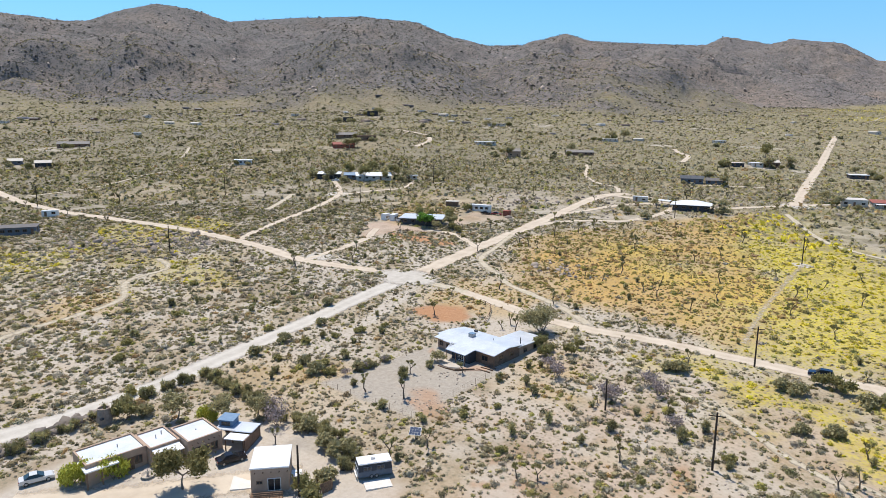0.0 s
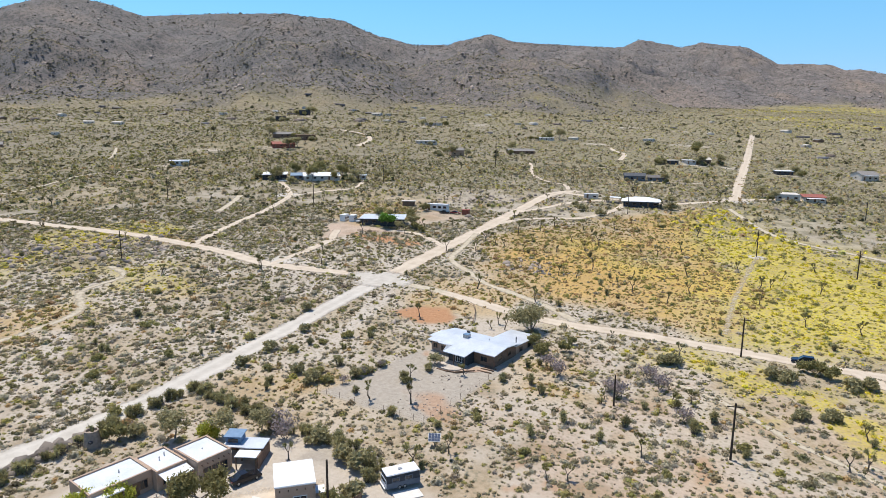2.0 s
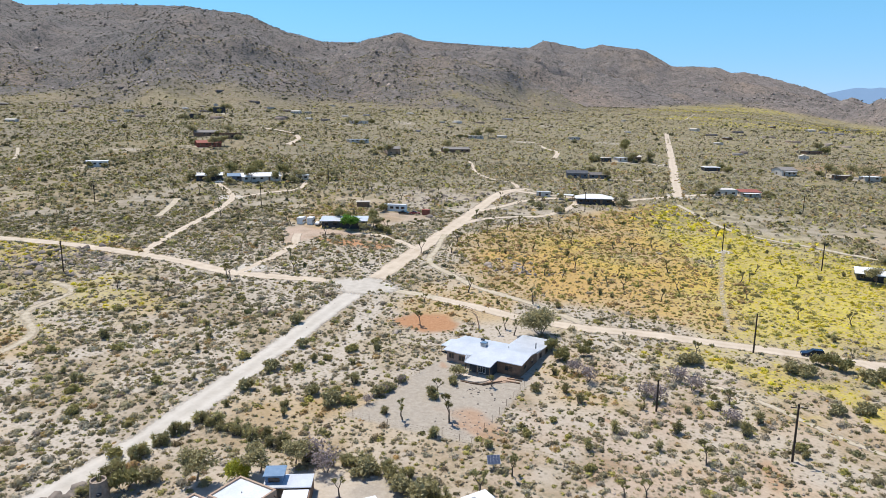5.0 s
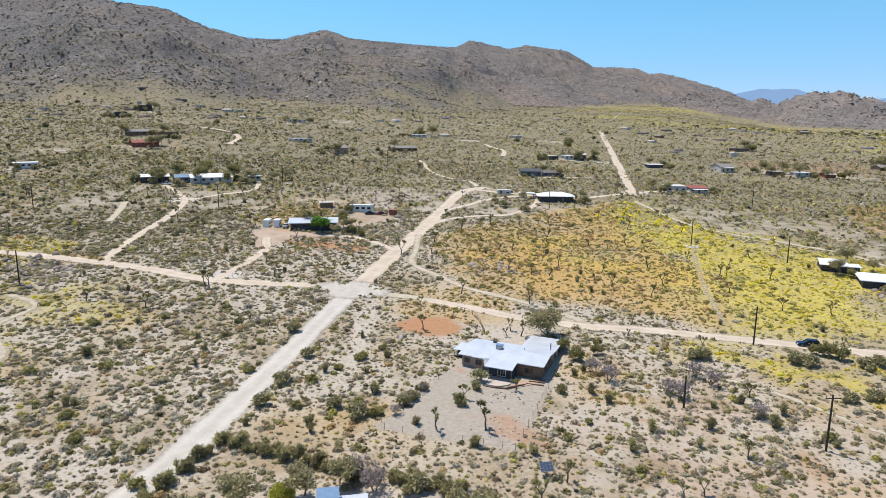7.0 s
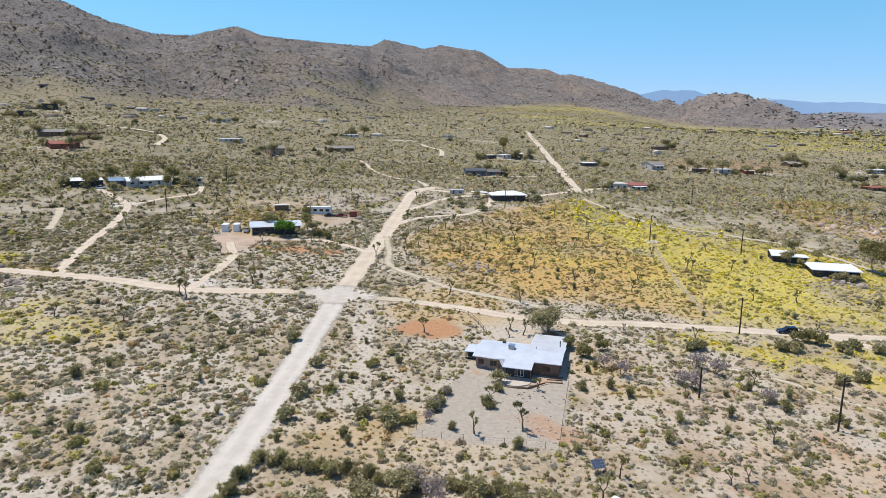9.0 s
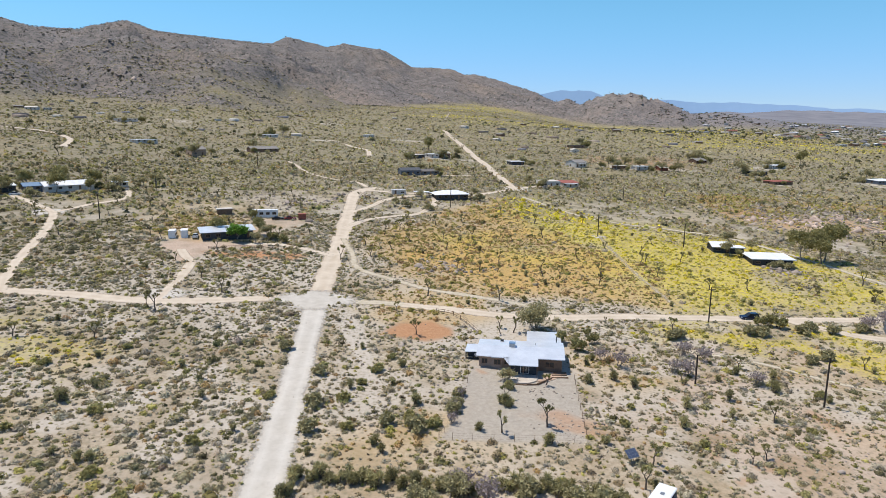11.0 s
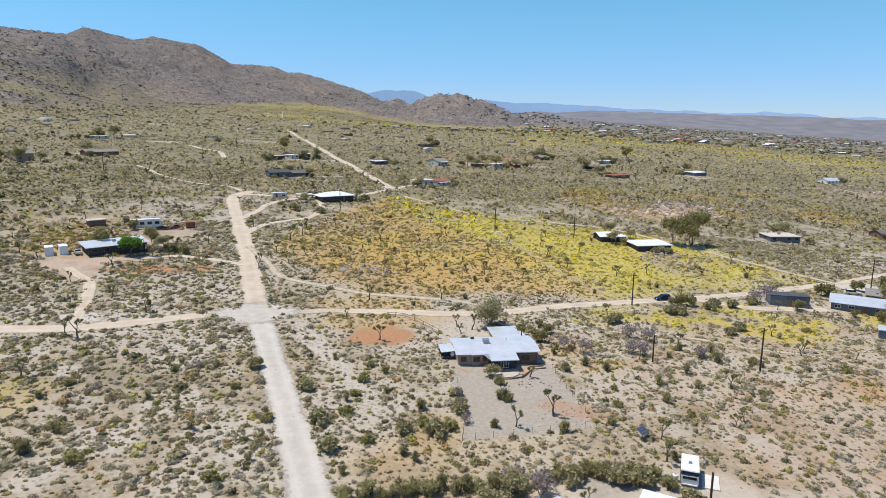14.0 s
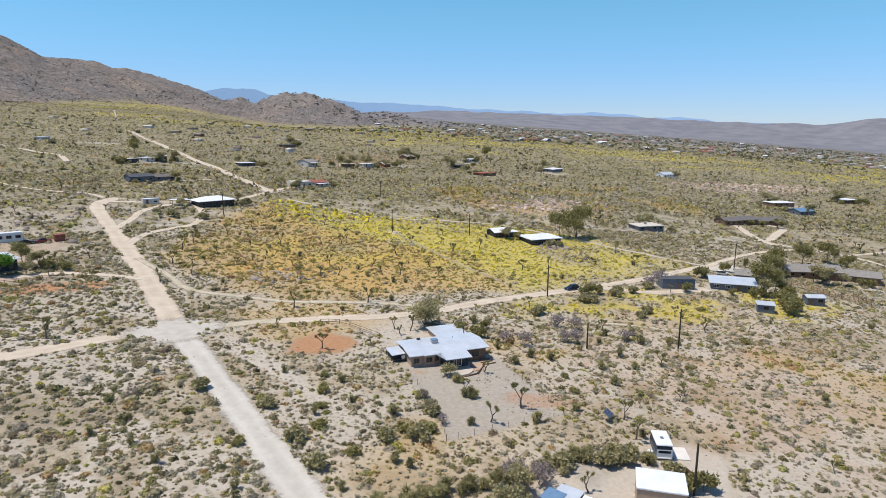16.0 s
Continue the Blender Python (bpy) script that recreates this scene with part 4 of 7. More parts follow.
def stones():
    # the outcrops: place, reach, how many, size
    spots = ((-205, 150, 26, 260, 0.8), (-222, 128, 22, 160, 0.8), (-72, 192, 9, 90, 0.55), (-120, 300, 45, 320, 0.8), (120, 285, 60, 1100, 0.7), (160, 300, 60, 700, 0.8), (370, 305, 90, 900, 1.0), (-84.5, 55.5, 3, 30, 0.3), (42, 196, 8, 130, 0.7), (-199, 157, 12, 120, 0.6),
             (-62, 108, 6, 60, 0.3), (-63.8, 107.4, 3, 26, 0.42), (-62.5, 93.5, 3.5, 40, 0.35), (-61, 96, 7, 90, 0.25), (-90, 130, 30, 160, 0.3), (-20, 80, 45, 260, 0.3), (-170, 90, 40, 200, 0.35), (-60, 330, 60, 260, 0.8))
    xs, ys, ss = [], [], []
    g = np.random.default_rng(7)
    for px, py, reach, n, size in spots:
        xs.append(px + g.normal(0, reach * 0.5, n)), ys.append(py + g.normal(0, reach * 0.42, n))
        ss.append(np.clip(size * np.exp(g.normal(0, 0.45, n)), 0.08, 2.2))
    x, y, s = map(np.concatenate, (xs, ys, ss))
    k = free(x, y) | (s < 0.35)
    x, y, s = x[k], y[k], s[k]
    t = np.array((0.32, 0.265, 0.22)) * g.uniform(0.6, 1.25, (len(x), 1))
    strew("boulders", "weathered tan and grey boulders in the scrub", STONES, x, y, s, t, "rocks", mat=M_STONE, sink=0.1)
    # the piled boulders along the road, with the stone rim of the garden
    k = g.uniform(0, 1, 190)
    x, y = -109.9 + 2.2 * k ** 2 + g.normal(0, 0.7, 190), 43 + 21 * k + g.normal(0, 0.6, 190)
    a = g.uniform(0.35, 2.75, 90)
    x, y = np.append(x, -66.5 + 5.6 * np.cos(a)), np.append(y, 75.4 + 3.4 * np.sin(a))
    s = np.append(np.clip(0.95 * np.exp(g.normal(0, 0.42, 190)), 0.4, 2.0), np.clip(0.3 * np.exp(g.normal(0, 0.3, 90)), 0.15, 0.6))
    t = np.append(np.tile((0.21, 0.178, 0.15), (190, 1)), np.tile((0.46, 0.41, 0.36), (90, 1)), 0) * g.uniform(0.6, 1.3, (280, 1))
    strew("boulder_wall", "piled grey-brown boulders along the roadside and garden", STONES, x, y, s, t, "rocks", mat=M_STONE, sink=0.1)
    # the pink granite slabs of the outcrops
    a, b = seeds(320, 430, 3.0, 91, 25, 45), seeds(500, 720, 4.2, 92, 48, 66)
    x, y, g = np.append(a[0], b[0]), np.append(a[1], b[1]), a[2]
    k = (np.maximum(within(x, y, OUTCROP[0], 6), within(x, y, OUTCROP[1], 8)) > 0.4) & (fbm(x / 16, y / 10, 211, 3) > -0.25)
    x, y = x[k], y[k]
    t = np.array((0.50, 0.385, 0.31)) * g.uniform(0.7, 1.2, (len(x), 1))
    strew("granite_slabs", "pale pinkish granite slabs breaking the scrub", STONES, x, y, np.clip(1.5 * np.exp(g.normal(0, 0.45, len(x))), 0.6, 3.8), t, "rocks", mat=M_STONE, sink=0.15)
    x, y, g = seeds(1100, 3700, 18, 9, -72, 28)
    z, rocky = land(x, y)
    k = (rocky > 0.6) & (fbm(x / 120, y / 120, 207, 3) > -0.05)
    x, y = x[k], y[k]
    t = np.array((0.34, 0.275, 0.23)) * g.uniform(0.6, 1.25, (len(x), 1))
    strew("hill_boulders", "brown granite boulders on the hillsides", STONES, x, y, np.clip(2.3 * np.exp(g.normal(0, 0.5, len(x))) * np.where(np.hypot(x - BUTTE[0], y - BUTTE[1]) < 260, 1.35, 1.0), 1.0, 7), t, "rocks", mat=M_STONE, sink=0.1)


# ---- Joshua trees, yuccas, trees ----
M_BARK = mottled("shaggy_bark", (0.10, 0.075, 0.055), (0.22, 0.18, 0.14), 6.0, vary=0.2)
M_SPIKE = translucent(mottled("spiky_leaves", (0.20, 0.185, 0.08), (0.42, 0.38, 0.17), 4.0, vary=0.25), 0.3)
M_YUCCA = translucent(mottled("grey_green_yucca_leaves", (0.26, 0.235, 0.11), (0.50, 0.45, 0.225), 4.0, vary=0.25), 0.35)
M_DRY = mottled("grey_twigs", (0.17, 0.14, 0.12), (0.30, 0.26, 0.22), 5.0, vary=0.2)


def leaf_mat(name, a, b):
    def build(n, link):
        return ramp(n, link, n.new("ShaderNodeNewGeometry").outputs["Random Per Island"], [(0.0, a), (1.0, b)])
    return translucent(material(name, build, 0.7), 0.42)


M_LEAF_DARK = leaf_mat("dark_green_leaves", (0.21, 0.19, 0.08), (0.41, 0.37, 0.155))
M_LEAF_OLIVE = leaf_mat("grey_olive_leaves", (0.28, 0.25, 0.13), (0.51, 0.455, 0.245))
M_LEAF_LIME = leaf_mat("yellow_green_leaves", (0.36, 0.37, 0.05), (0.64, 0.63, 0.13))
M_LEAF_VIVID = leaf_mat("bright_green_leaves", (0.08, 0.19, 0.025), (0.24, 0.42, 0.08))
M_LEAF_GOLD = leaf_mat("yellow_olive_leaves", (0.28, 0.25, 0.10), (0.48, 0.43, 0.18))
M_LEAF_PURPLE = leaf_mat("purple_grey_twigs", (0.26, 0.21, 0.20), (0.46, 0.39, 0.37))


def add_blades(bm, at, n, length, g, up=0.25, width=0.10):
    for _ in range(n):
        d = g.normal(0, 1, 3)
        d[2] = d[2] * 0.9 + up
        d /= np.linalg.norm(d)
        s = np.cross(d, g.normal(0, 1, 3))
        s /= np.linalg.norm(s)
        a = np.array(at) + d * length * 0.12
        k = length * g.uniform(0.75, 1.15)
        v = [bm.verts.new(tuple(a - s * width * length)), bm.verts.new(tuple(a + s * width * length)), bm.verts.new(tuple(a + d * k))]
        bm.faces.new(v)


def joshua_tree(seed, height, forks):
    g = np.random.default_rng(seed)
    ob = thing("joshua_tree", pose(0, 0, 0), "Joshua tree with shaggy trunk and spiky green heads", "tree", "Joshua trees in the scrub")
    wood, crown = bmesh.new(), bmesh.new()

    def limb(p, d, length, rad, level):
        pts, rr = [p], [rad]
        for k in range(3):
            d = d + Vector(g.normal(0, 0.14, 3)) + Vector((0, 0, 0.16 if level else 0.05))
            d.normalize()
            p = p + d * length / 3
            pts.append(p)
            rr.append(rad * (1 - 0.12 * (k + 1)))
        add_tube(wood, [q[:] for q in pts], rr, 6)
        if level >= forks or (level and g.uniform() < 0.15):
            add_blades(crown, (p + d * 0.10)[:], 60, 0.58 * (height / 4.5) ** 0.5, g, 0.25, 0.15)
            add_blades(crown, (p - d * 0.25)[:], 30, 0.42, g, -0.25, 0.15)
            add_blades(crown, (p - d * 0.55)[:], 18, 0.34, g, -0.4, 0.15)
            return
        n = 2 if g.uniform() < 0.65 or level else 3
        a0 = g.uniform(0, 6.28)
        for k in range(n):
            a = a0 + k * 6.283 / n + g.normal(0, 0.3)
            e = (d * 0.75 + Vector((math.cos(a), math.sin(a), 0.25)) * g.uniform(0.6, 0.95)).normalized()
            limb(p, e, length * g.uniform(0.55, 0.8), rr[-1] * 0.86, level + 1)
    limb(Vector((0, 0, -0.15)), Vector((g.normal(0, 0.08), g.normal(0, 0.08), 1)).normalized(), height * (0.46 if forks > 1 else 0.6), 0.10 + 0.028 * height, 0)
    part("trunk", wood, M_BARK, ob)
    part("crown", crown, M_SPIKE, ob)
    return ob


def yucca(seed, heads):
    g = np.random.default_rng(seed)
    ob = thing("yucca_clump", pose(0, 0, 0), "dark green clump of upright spiky yucca", "yucca", "yucca clumps in the scrub")
    stems, leaves = bmesh.new(), bmesh.new()
    for _ in range(heads):
        a, rr, h = g.uniform(0, 6.28), g.uniform(0, 0.75), g.uniform(0.25, 1.25)
        p = (math.cos(a) * rr, math.sin(a) * rr)
        add_tube(stems, [(p[0] * 0.6, p[1] * 0.6, -0.1), (p[0], p[1], h)], [0.10, 0.09], 5)
        add_blades(leaves, (p[0], p[1], h), 40, 0.62, g, 0.55, 0.10)
        add_blades(leaves, (p[0], p[1], h * 0.55), 12, 0.45, g, 0.0, 0.08)
    tagged(part("stem", stems, M_BARK, ob), kind="stuff")
    part("leaves", leaves, M_YUCCA, ob)
    return ob


def tree(name, seed, height, spread, leaf, label, category, leaves=900, size=0.22, low=0.25, group="", bark=None, gap=0.35, fluff=0.075):
    """A branching tree or large bush: tapered limbs and a loose, uneven crown of leaf sprays."""
    g = np.random.default_rng(seed)
    ob = thing(name, pose(0, 0, 0), label, category, group)
    wood, crown = bmesh.new(), bmesh.new()
    tips = []
    stems = 1 if low > 0.2 else 4

    def limb(p, d, length, rad, level):
        pts, rr = [p], [rad]
        for k in range(3):
            d = (d + Vector(g.normal(0, 0.2, 3)) + Vector((0, 0, 0.08))).normalized()
            p = p + d * length / 3
            pts.append(p)
            rr.append(rad * (1 - 0.2 * (k + 1)))
        add_tube(wood, [q[:] for q in pts], rr, 5)
        tips.append((p, level))
        if level < 3:
            for k in range(3 if level else 4):
                a = g.uniform(0, 6.28)
                e = (d * 0.7 + Vector((math.cos(a), math.sin(a), 0.3)) * 0.9).normalized()
                limb(p, e, length * g.uniform(0.55, 0.8), rad * 0.5, level + 1)
    for k in range(stems):
        a = 6.283 * k / stems + 0.4
        lean = Vector((math.cos(a), math.sin(a), 1.3 if stems > 1 else 9)).normalized()
        limb(Vector((0, 0, -0.2)), lean, height * (0.42 if stems == 1 else 0.36), height * (0.035 if stems == 1 else 0.02), 0 if stems == 1 else 1)
    top = max(p.z for p, _ in tips)
    reach = max(math.hypot(p.x, p.y) for p, _ in tips)
    outer = [p for p, l in tips if l >= 2 and g.uniform() > gap * 0.4]
    for _ in range(leaves):
        p = outer[g.integers(0, len(outer))] + Vector(g.normal(0, 1, 3)) * height * fluff
        d = Vector(g.normal(0, 1, 3)).normalized()
        s = d.cross(Vector(g.normal(0, 1, 3))).normalized()
        k = size * g.uniform(0.6, 1.4)
        v = [crown.verts.new((p - s * k * 0.5)[:]), crown.verts.new((p + s * k * 0.5)[:]), crown.verts.new((p + d * k * 1.3)[:])]
        crown.faces.new(v)
    for bm in (wood, crown):
        for v in bm.verts:
            v.co.x *= spread / reach
            v.co.y *= spread / reach
            v.co.z = v.co.z * height / top
    part("trunk", wood, bark or M_DRY, ob)
    part("crown", crown, leaf, ob)
    return ob


def far_joshua(seed):
    """Vertices and triangles of a plain Joshua tree one unit high: a forked trunk and ragged heads."""
    g = np.random.default_rng(seed)
    v, f = [], []

    def stick(p, q, r):
        k = len(v)
        for c, w in ((p, r), (q, r * 0.8)):
            v.extend([(c[0] + w, c[1], c[2]), (c[0] - 0.5 * w, c[1] + 0.87 * w, c[2]), (c[0] - 0.5 * w, c[1] - 0.87 * w, c[2])])
        for i in range(3):
            j = (i + 1) % 3
            f.extend([(k + i, k + j, k + 3 + j), (k + i, k + 3 + j, k + 3 + i)])
    fork = np.array((g.normal(0, 0.04), g.normal(0, 0.04), g.uniform(0.35, 0.5)))
    stick((0, 0, -0.05), fork, 0.05)
    for i in range(g.integers(3, 6)):
        a, lift = g.uniform(0, 6.28), g.uniform(0.15, 0.5)
        tip = fork + np.array((math.cos(a) * 0.28, math.sin(a) * 0.28, lift))
        stick(fork, tip, 0.035)
        pv, pf = tuft(seed * 10 + i, 6, 0.8, 1.2, core=4)
        f.extend((pf + len(v)).tolist())
        v.extend((pv * 0.15 + tip - np.array((0, 0, 0.07))).tolist())
    return np.array(v), np.array(f)


def far_joshuas():
    x, y, g = seeds(230, 1150, 17, 79)
    rocky = land(x, y)[1]
    k = free(x, y) & (rocky < 0.3) & ~((x > -100) & (x < 75) & (y > 150) & (y < 310)) & (g.uniform(0, 1, len(x)) < 0.6 + 0.5 * fbm(x / 90, y / 90, 213, 3))
    x, y = x[k], y[k]
    t = np.array((0.15, 0.135, 0.075)) * g.uniform(0.6, 1.4, (len(x), 1))
    strew("joshua_woodland", "scattered Joshua trees over the scrub of the plain", [far_joshua(k) for k in range(10)], x, y, np.clip(2.6 * np.exp(g.normal(0, 0.28, len(x))), 1.5, 4.6), t, "trees", sink=0.0)


# ---- building materials ----
M_WHITE_ROOF = mottled("white_roof_coating", (0.66, 0.67, 0.69), (0.82, 0.83, 0.84), 0.5, 0.5, bump=(14, 0.12, 0.02))
M_METAL_ROOF = mottled("pale_metal_roof", (0.55, 0.58, 0.62), (0.70, 0.73, 0.77), 0.4, 0.38, 0.25, bump=(6, 0.08, 0.02))
# white roof coating; the blue of the reflected sky is put into its colour
M_COOL_ROOF = mottled("bluish_white_roof_coating", (0.52, 0.55, 0.60), (0.68, 0.71, 0.75), 0.35, 0.5, bump=(9, 0.15, 0.02))
M_TAN_ROOF = mottled("tan_roof_coating", (0.48, 0.44, 0.38), (0.62, 0.57, 0.50), 0.5, 0.8)
M_GREY_ROOF = mottled("grey_brown_shingles", (0.20, 0.185, 0.17), (0.31, 0.285, 0.26), 1.2, 0.9, bump=(5, 0.3, 0.03))
M_DARK_ROOF = mottled("dark_grey_roof", (0.055, 0.06, 0.07), (0.11, 0.115, 0.125), 0.8, 0.7)
M_SLATE = mottled("dark_brown_grey_shingles", (0.12, 0.11, 0.105), (0.19, 0.175, 0.165), 1.0, 0.85, bump=(5, 0.3, 0.03))
M_RED_ROOF = mottled("rusty_red_roof", (0.24, 0.07, 0.05), (0.36, 0.13, 0.09), 0.8, 0.7)
M_ADOBE = mottled("tan_adobe_render", (0.37, 0.262, 0.19), (0.47, 0.345, 0.26), 0.8, 0.95, bump=(6, 0.3, 0.03))
M_BROWN = mottled("brown_timber_wall", (0.15, 0.095, 0.065), (0.25, 0.165, 0.115), 1.5, 0.85, bump=(9, 0.3, 0.02))
M_DARK_WALL = mottled("dark_painted_boards", (0.035, 0.04, 0.05), (0.07, 0.075, 0.085), 1.2, 0.7)
M_GREY_WALL = mottled("blue_grey_boards", (0.10, 0.12, 0.15), (0.16, 0.18, 0.215), 1.2, 0.7)
M_PALE_WALL = mottled("pale_render", (0.50, 0.46, 0.41), (0.64, 0.60, 0.55), 0.8, 0.9, bump=(6, 0.2, 0.02))
M_WHITE = mottled("white_paint", (0.68, 0.68, 0.67), (0.80, 0.80, 0.79), 1.0, 0.5)
M_BLUE = mottled("faded_blue_paint", (0.10, 0.19, 0.31), (0.17, 0.27, 0.40), 1.2, 0.5)
M_RED_WALL = mottled("red_brown_boards", (0.20, 0.065, 0.045), (0.31, 0.12, 0.085), 1.2, 0.85)
M_TIMBER = mottled("weathered_timber", (0.14, 0.085, 0.055), (0.27, 0.18, 0.12), 3.0, 0.85, vary=0.15)
M_POLE = mottled("creosoted_pole", (0.035, 0.026, 0.02), (0.075, 0.058, 0.045), 3.0, 0.85)
M_STEEL = mottled("galvanised_steel", (0.30, 0.31, 0.32), (0.45, 0.46, 0.47), 3.0, 0.45, 0.8)
M_RUST = mottled("rusty_wire", (0.10, 0.06, 0.04), (0.20, 0.13, 0.09), 4.0, 0.7, 0.4)
M_CONCRETE = mottled("sandy_concrete", (0.44, 0.38, 0.32), (0.56, 0.50, 0.43), 0.7, 0.9, bump=(5, 0.15, 0.02))
M_PALE_PAD = mottled("bleached_concrete", (0.60, 0.56, 0.51), (0.74, 0.70, 0.64), 0.7, 0.9)
M_GLASS = material("dark_window_glass", lambda n, l: (0.02, 0.025, 0.03), 0.06)
M_TYRE = mottled("tyre_rubber", (0.02, 0.02, 0.02), (0.035, 0.035, 0.035), 4.0, 0.85)
M_PANEL = mottled("solar_cells", (0.06, 0.075, 0.12), (0.10, 0.12, 0.17), 3.0, 0.15)
M_SILVER = material("silver_car_paint", lambda n, l: (0.60, 0.60, 0.59), 0.35, 0.15)
M_BLACK_CAR = material("dark_grey_car_paint", lambda n, l: (0.02, 0.02, 0.024), 0.15, 0.3)
M_BLUE_CAR = material("dark_blue_car_paint", lambda n, l: (0.015, 0.03, 0.075), 0.18, 0.3)
M_RED_CAR = material("dull_red_car_paint", lambda n, l: (0.22, 0.03, 0.03), 0.4, 0.1)
M_WHITE_CAR = material("white_car_paint", lambda n, l: (0.75, 0.75, 0.75), 0.25)


# ---- buildings ----
G = "scattered desert houses"


def add_prism(bm, outline, z0, z1):
    """A solid from a plan outline; z1 may be a function of the place."""
    top = z1 if callable(z1) else (lambda x, y: z1)
    low = z0 if callable(z0) else (lambda x, y: z0)
    a = [bm.verts.new((x, y, low(x, y))) for x, y in outline]
    b = [bm.verts.new((x, y, top(x, y))) for x, y in outline]
    n = len(a)
    bm.faces.new(a[::-1])
    bm.faces.new(b)
    for k in range(n):
        bm.faces.new((a[k], a[(k + 1) % n], b[(k + 1) % n], b[k]))


def rect(x0, y0, x1, y1):
    return [(x0, y0), (x1, y0), (x1, y1), (x0, y1)]


def window(parent, m, w, h, name="window", frame=None, mullions=1):
    """A window on a wall: m puts its foot's middle on the wall, y into the wall."""
    bm = bmesh.new()
    t = 0.09
    for a in ((-w / 2, -0.05, 0, -w / 2 + t, 0.05, h), (w / 2 - t, -0.05, 0, w / 2, 0.05, h), (-w / 2 + t, -0.05, 0, w / 2 - t, 0.05, t), (-w / 2 + t, -0.05, h - t, w / 2 - t, 0.05, h)):
        add_box(bm, *a)
    for k in range(mullions):
        x = -w / 2 + w * (k + 1) / (mullions + 1)
        add_box(bm, x - 0.03, -0.04, t, x + 0.03, 0.04, h - t)
    bmesh.ops.transform(bm, matrix=m, verts=bm.verts)
    f = part(name, bm, frame or M_TIMBER, parent)
    bm = box(-w / 2 + t, -0.015, t, w / 2 - t, 0.015, h - t)
    bmesh.ops.transform(bm, matrix=m, verts=bm.verts)
    part("pane", bm, M_GLASS, f, "dark glass pane")
    return f


def door(parent, m, w=0.95, h=2.05, mat=None):
    bm = box(-w / 2, -0.04, 0, w / 2, 0.04, h)
    bmesh.ops.transform(bm, matrix=m, verts=bm.verts)
    d = part("door", bm, mat or M_TIMBER, parent)
    bm = box(w / 2 - 0.16, -0.09, 0.98, w / 2 - 0.08, -0.045, 1.06)
    bmesh.ops.transform(bm, matrix=m, verts=bm.verts)
    part("door_handle", bm, M_STEEL, d, "steel door handle")


def house(x, y, turn, w, d, h, wall, roof, kind, label, windows=3, name="house", frame=None, over=0.45, rise=None, group="", parts=()):
    """A plain desert house: walls, a roof with its slopes and overhang, windows and a door."""
    if math.hypot(x - OX, y - OY) > 400:
        w *= 0.82
    if group == G:
        d, h = d * 1.25, h * 0.88
    clear_of(x, y, w + 1.5, d + 1.5, turn)
    ob = thing(name, on_ground(x, y, turn), label, "house" if name == "house" else name.replace("_", " "), group)
    a, b = w / 2, d / 2
    bm = bmesh.new()
    rise = rise if rise is not None else {"gable": 0.16 * d, "hip": 0.16 * d, "shed": 0.06 * d, "flat": 0.0}[kind]
    low = -0.05 * max(w, d) - 0.4
    if kind == "gable":
        lines = [(-a, -b, h), (a, -b, h), (a, 0, h + rise), (a, b, h), (-a, b, h), (-a, 0, h + rise)]
        base = [bm.verts.new((p[0], p[1], low)) for p in lines]
        top = [bm.verts.new(p) for p in lines]
        for k in range(6):
            bm.faces.new((base[k], base[(k + 1) % 6], top[(k + 1) % 6], top[k]))
        bm.faces.new((top[0], top[1], top[2], top[5])), bm.faces.new((top[5], top[2], top[3], top[4]))
    elif kind == "shed":
        add_prism(bm, rect(-a, -b, a, b), low, lambda px, py: h + rise * (py + b) / d)
    else:
        add_prism(bm, rect(-a, -b, a, b), low, h)
    part("wall", bm, wall, ob)
    bm = bmesh.new()
    t = 0.16
    A, B = a + over, b + over
    if kind == "gable":
        e = h - rise * over / b + 0.02
        for s in (-1, 1):
            q = [(-A, s * B, e), (A, s * B, e), (A, 0, h + rise + 0.02), (-A, 0, h + rise + 0.02)]
            u = [bm.verts.new(p) for p in q]
            v = [bm.verts.new((p[0], p[1], p[2] + t)) for p in q]
            fl = [v, u[::-1]] + [[u[k], u[(k + 1) % 4], v[(k + 1) % 4], v[k]] for k in (0, 1, 3)]
            for f in fl:
                bm.faces.new(f)
        bmesh.ops.recalc_face_normals(bm, faces=bm.faces)
    elif kind == "hip":
        r = [(-A, -B, h), (A, -B, h), (A, B, h), (-A, B, h)]
        u = [bm.verts.new((p[0], p[1], h + 0.01)) for p in r]
        v = [bm.verts.new((p[0], p[1], h + t)) for p in r]
        k0, k1 = bm.verts.new((-max(a - b, 0.2), 0, h + rise + t)), bm.verts.new((max(a - b, 0.2), 0, h + rise + t))
        for f in (u[::-1], (u[0], u[1], v[1], v[0]), (u[1], u[2], v[2], v[1]), (u[2], u[3], v[3], v[2]), (u[3], u[0], v[0], v[3]), (v[0], v[1], k1, k0), (v[1], v[2], k1), (v[2], v[3], k0, k1), (v[3], v[0], k0)):
            bm.faces.new(f)
    elif kind == "shed":
        add_prism(bm, rect(-A, -B, A, B), lambda px, py: h + rise * (py + b) / d + 0.01, lambda px, py: h + rise * (py + b) / d + t)
    else:
        add_prism(bm, rect(-A, -B, A, B), h + 0.005, h + 0.22)
    part("roof", bm, roof, ob)
    g = random.Random(int(x * 7 + y))
    n = max(1, windows)
    put = g.randrange(n)
    for k in range(n):
        px = -a + w * (k + 0.5) / n
        if k == put and w > 5:
            door(ob, pose(px, -b - 0.03, 0.05))
        elif windows:
            window(ob, pose(px, -b - 0.03, 0.95 if h > 2.2 else 0.7), min(1.5, w / n * 0.6), 1.0 if h > 2.2 else 0.7, frame=frame)
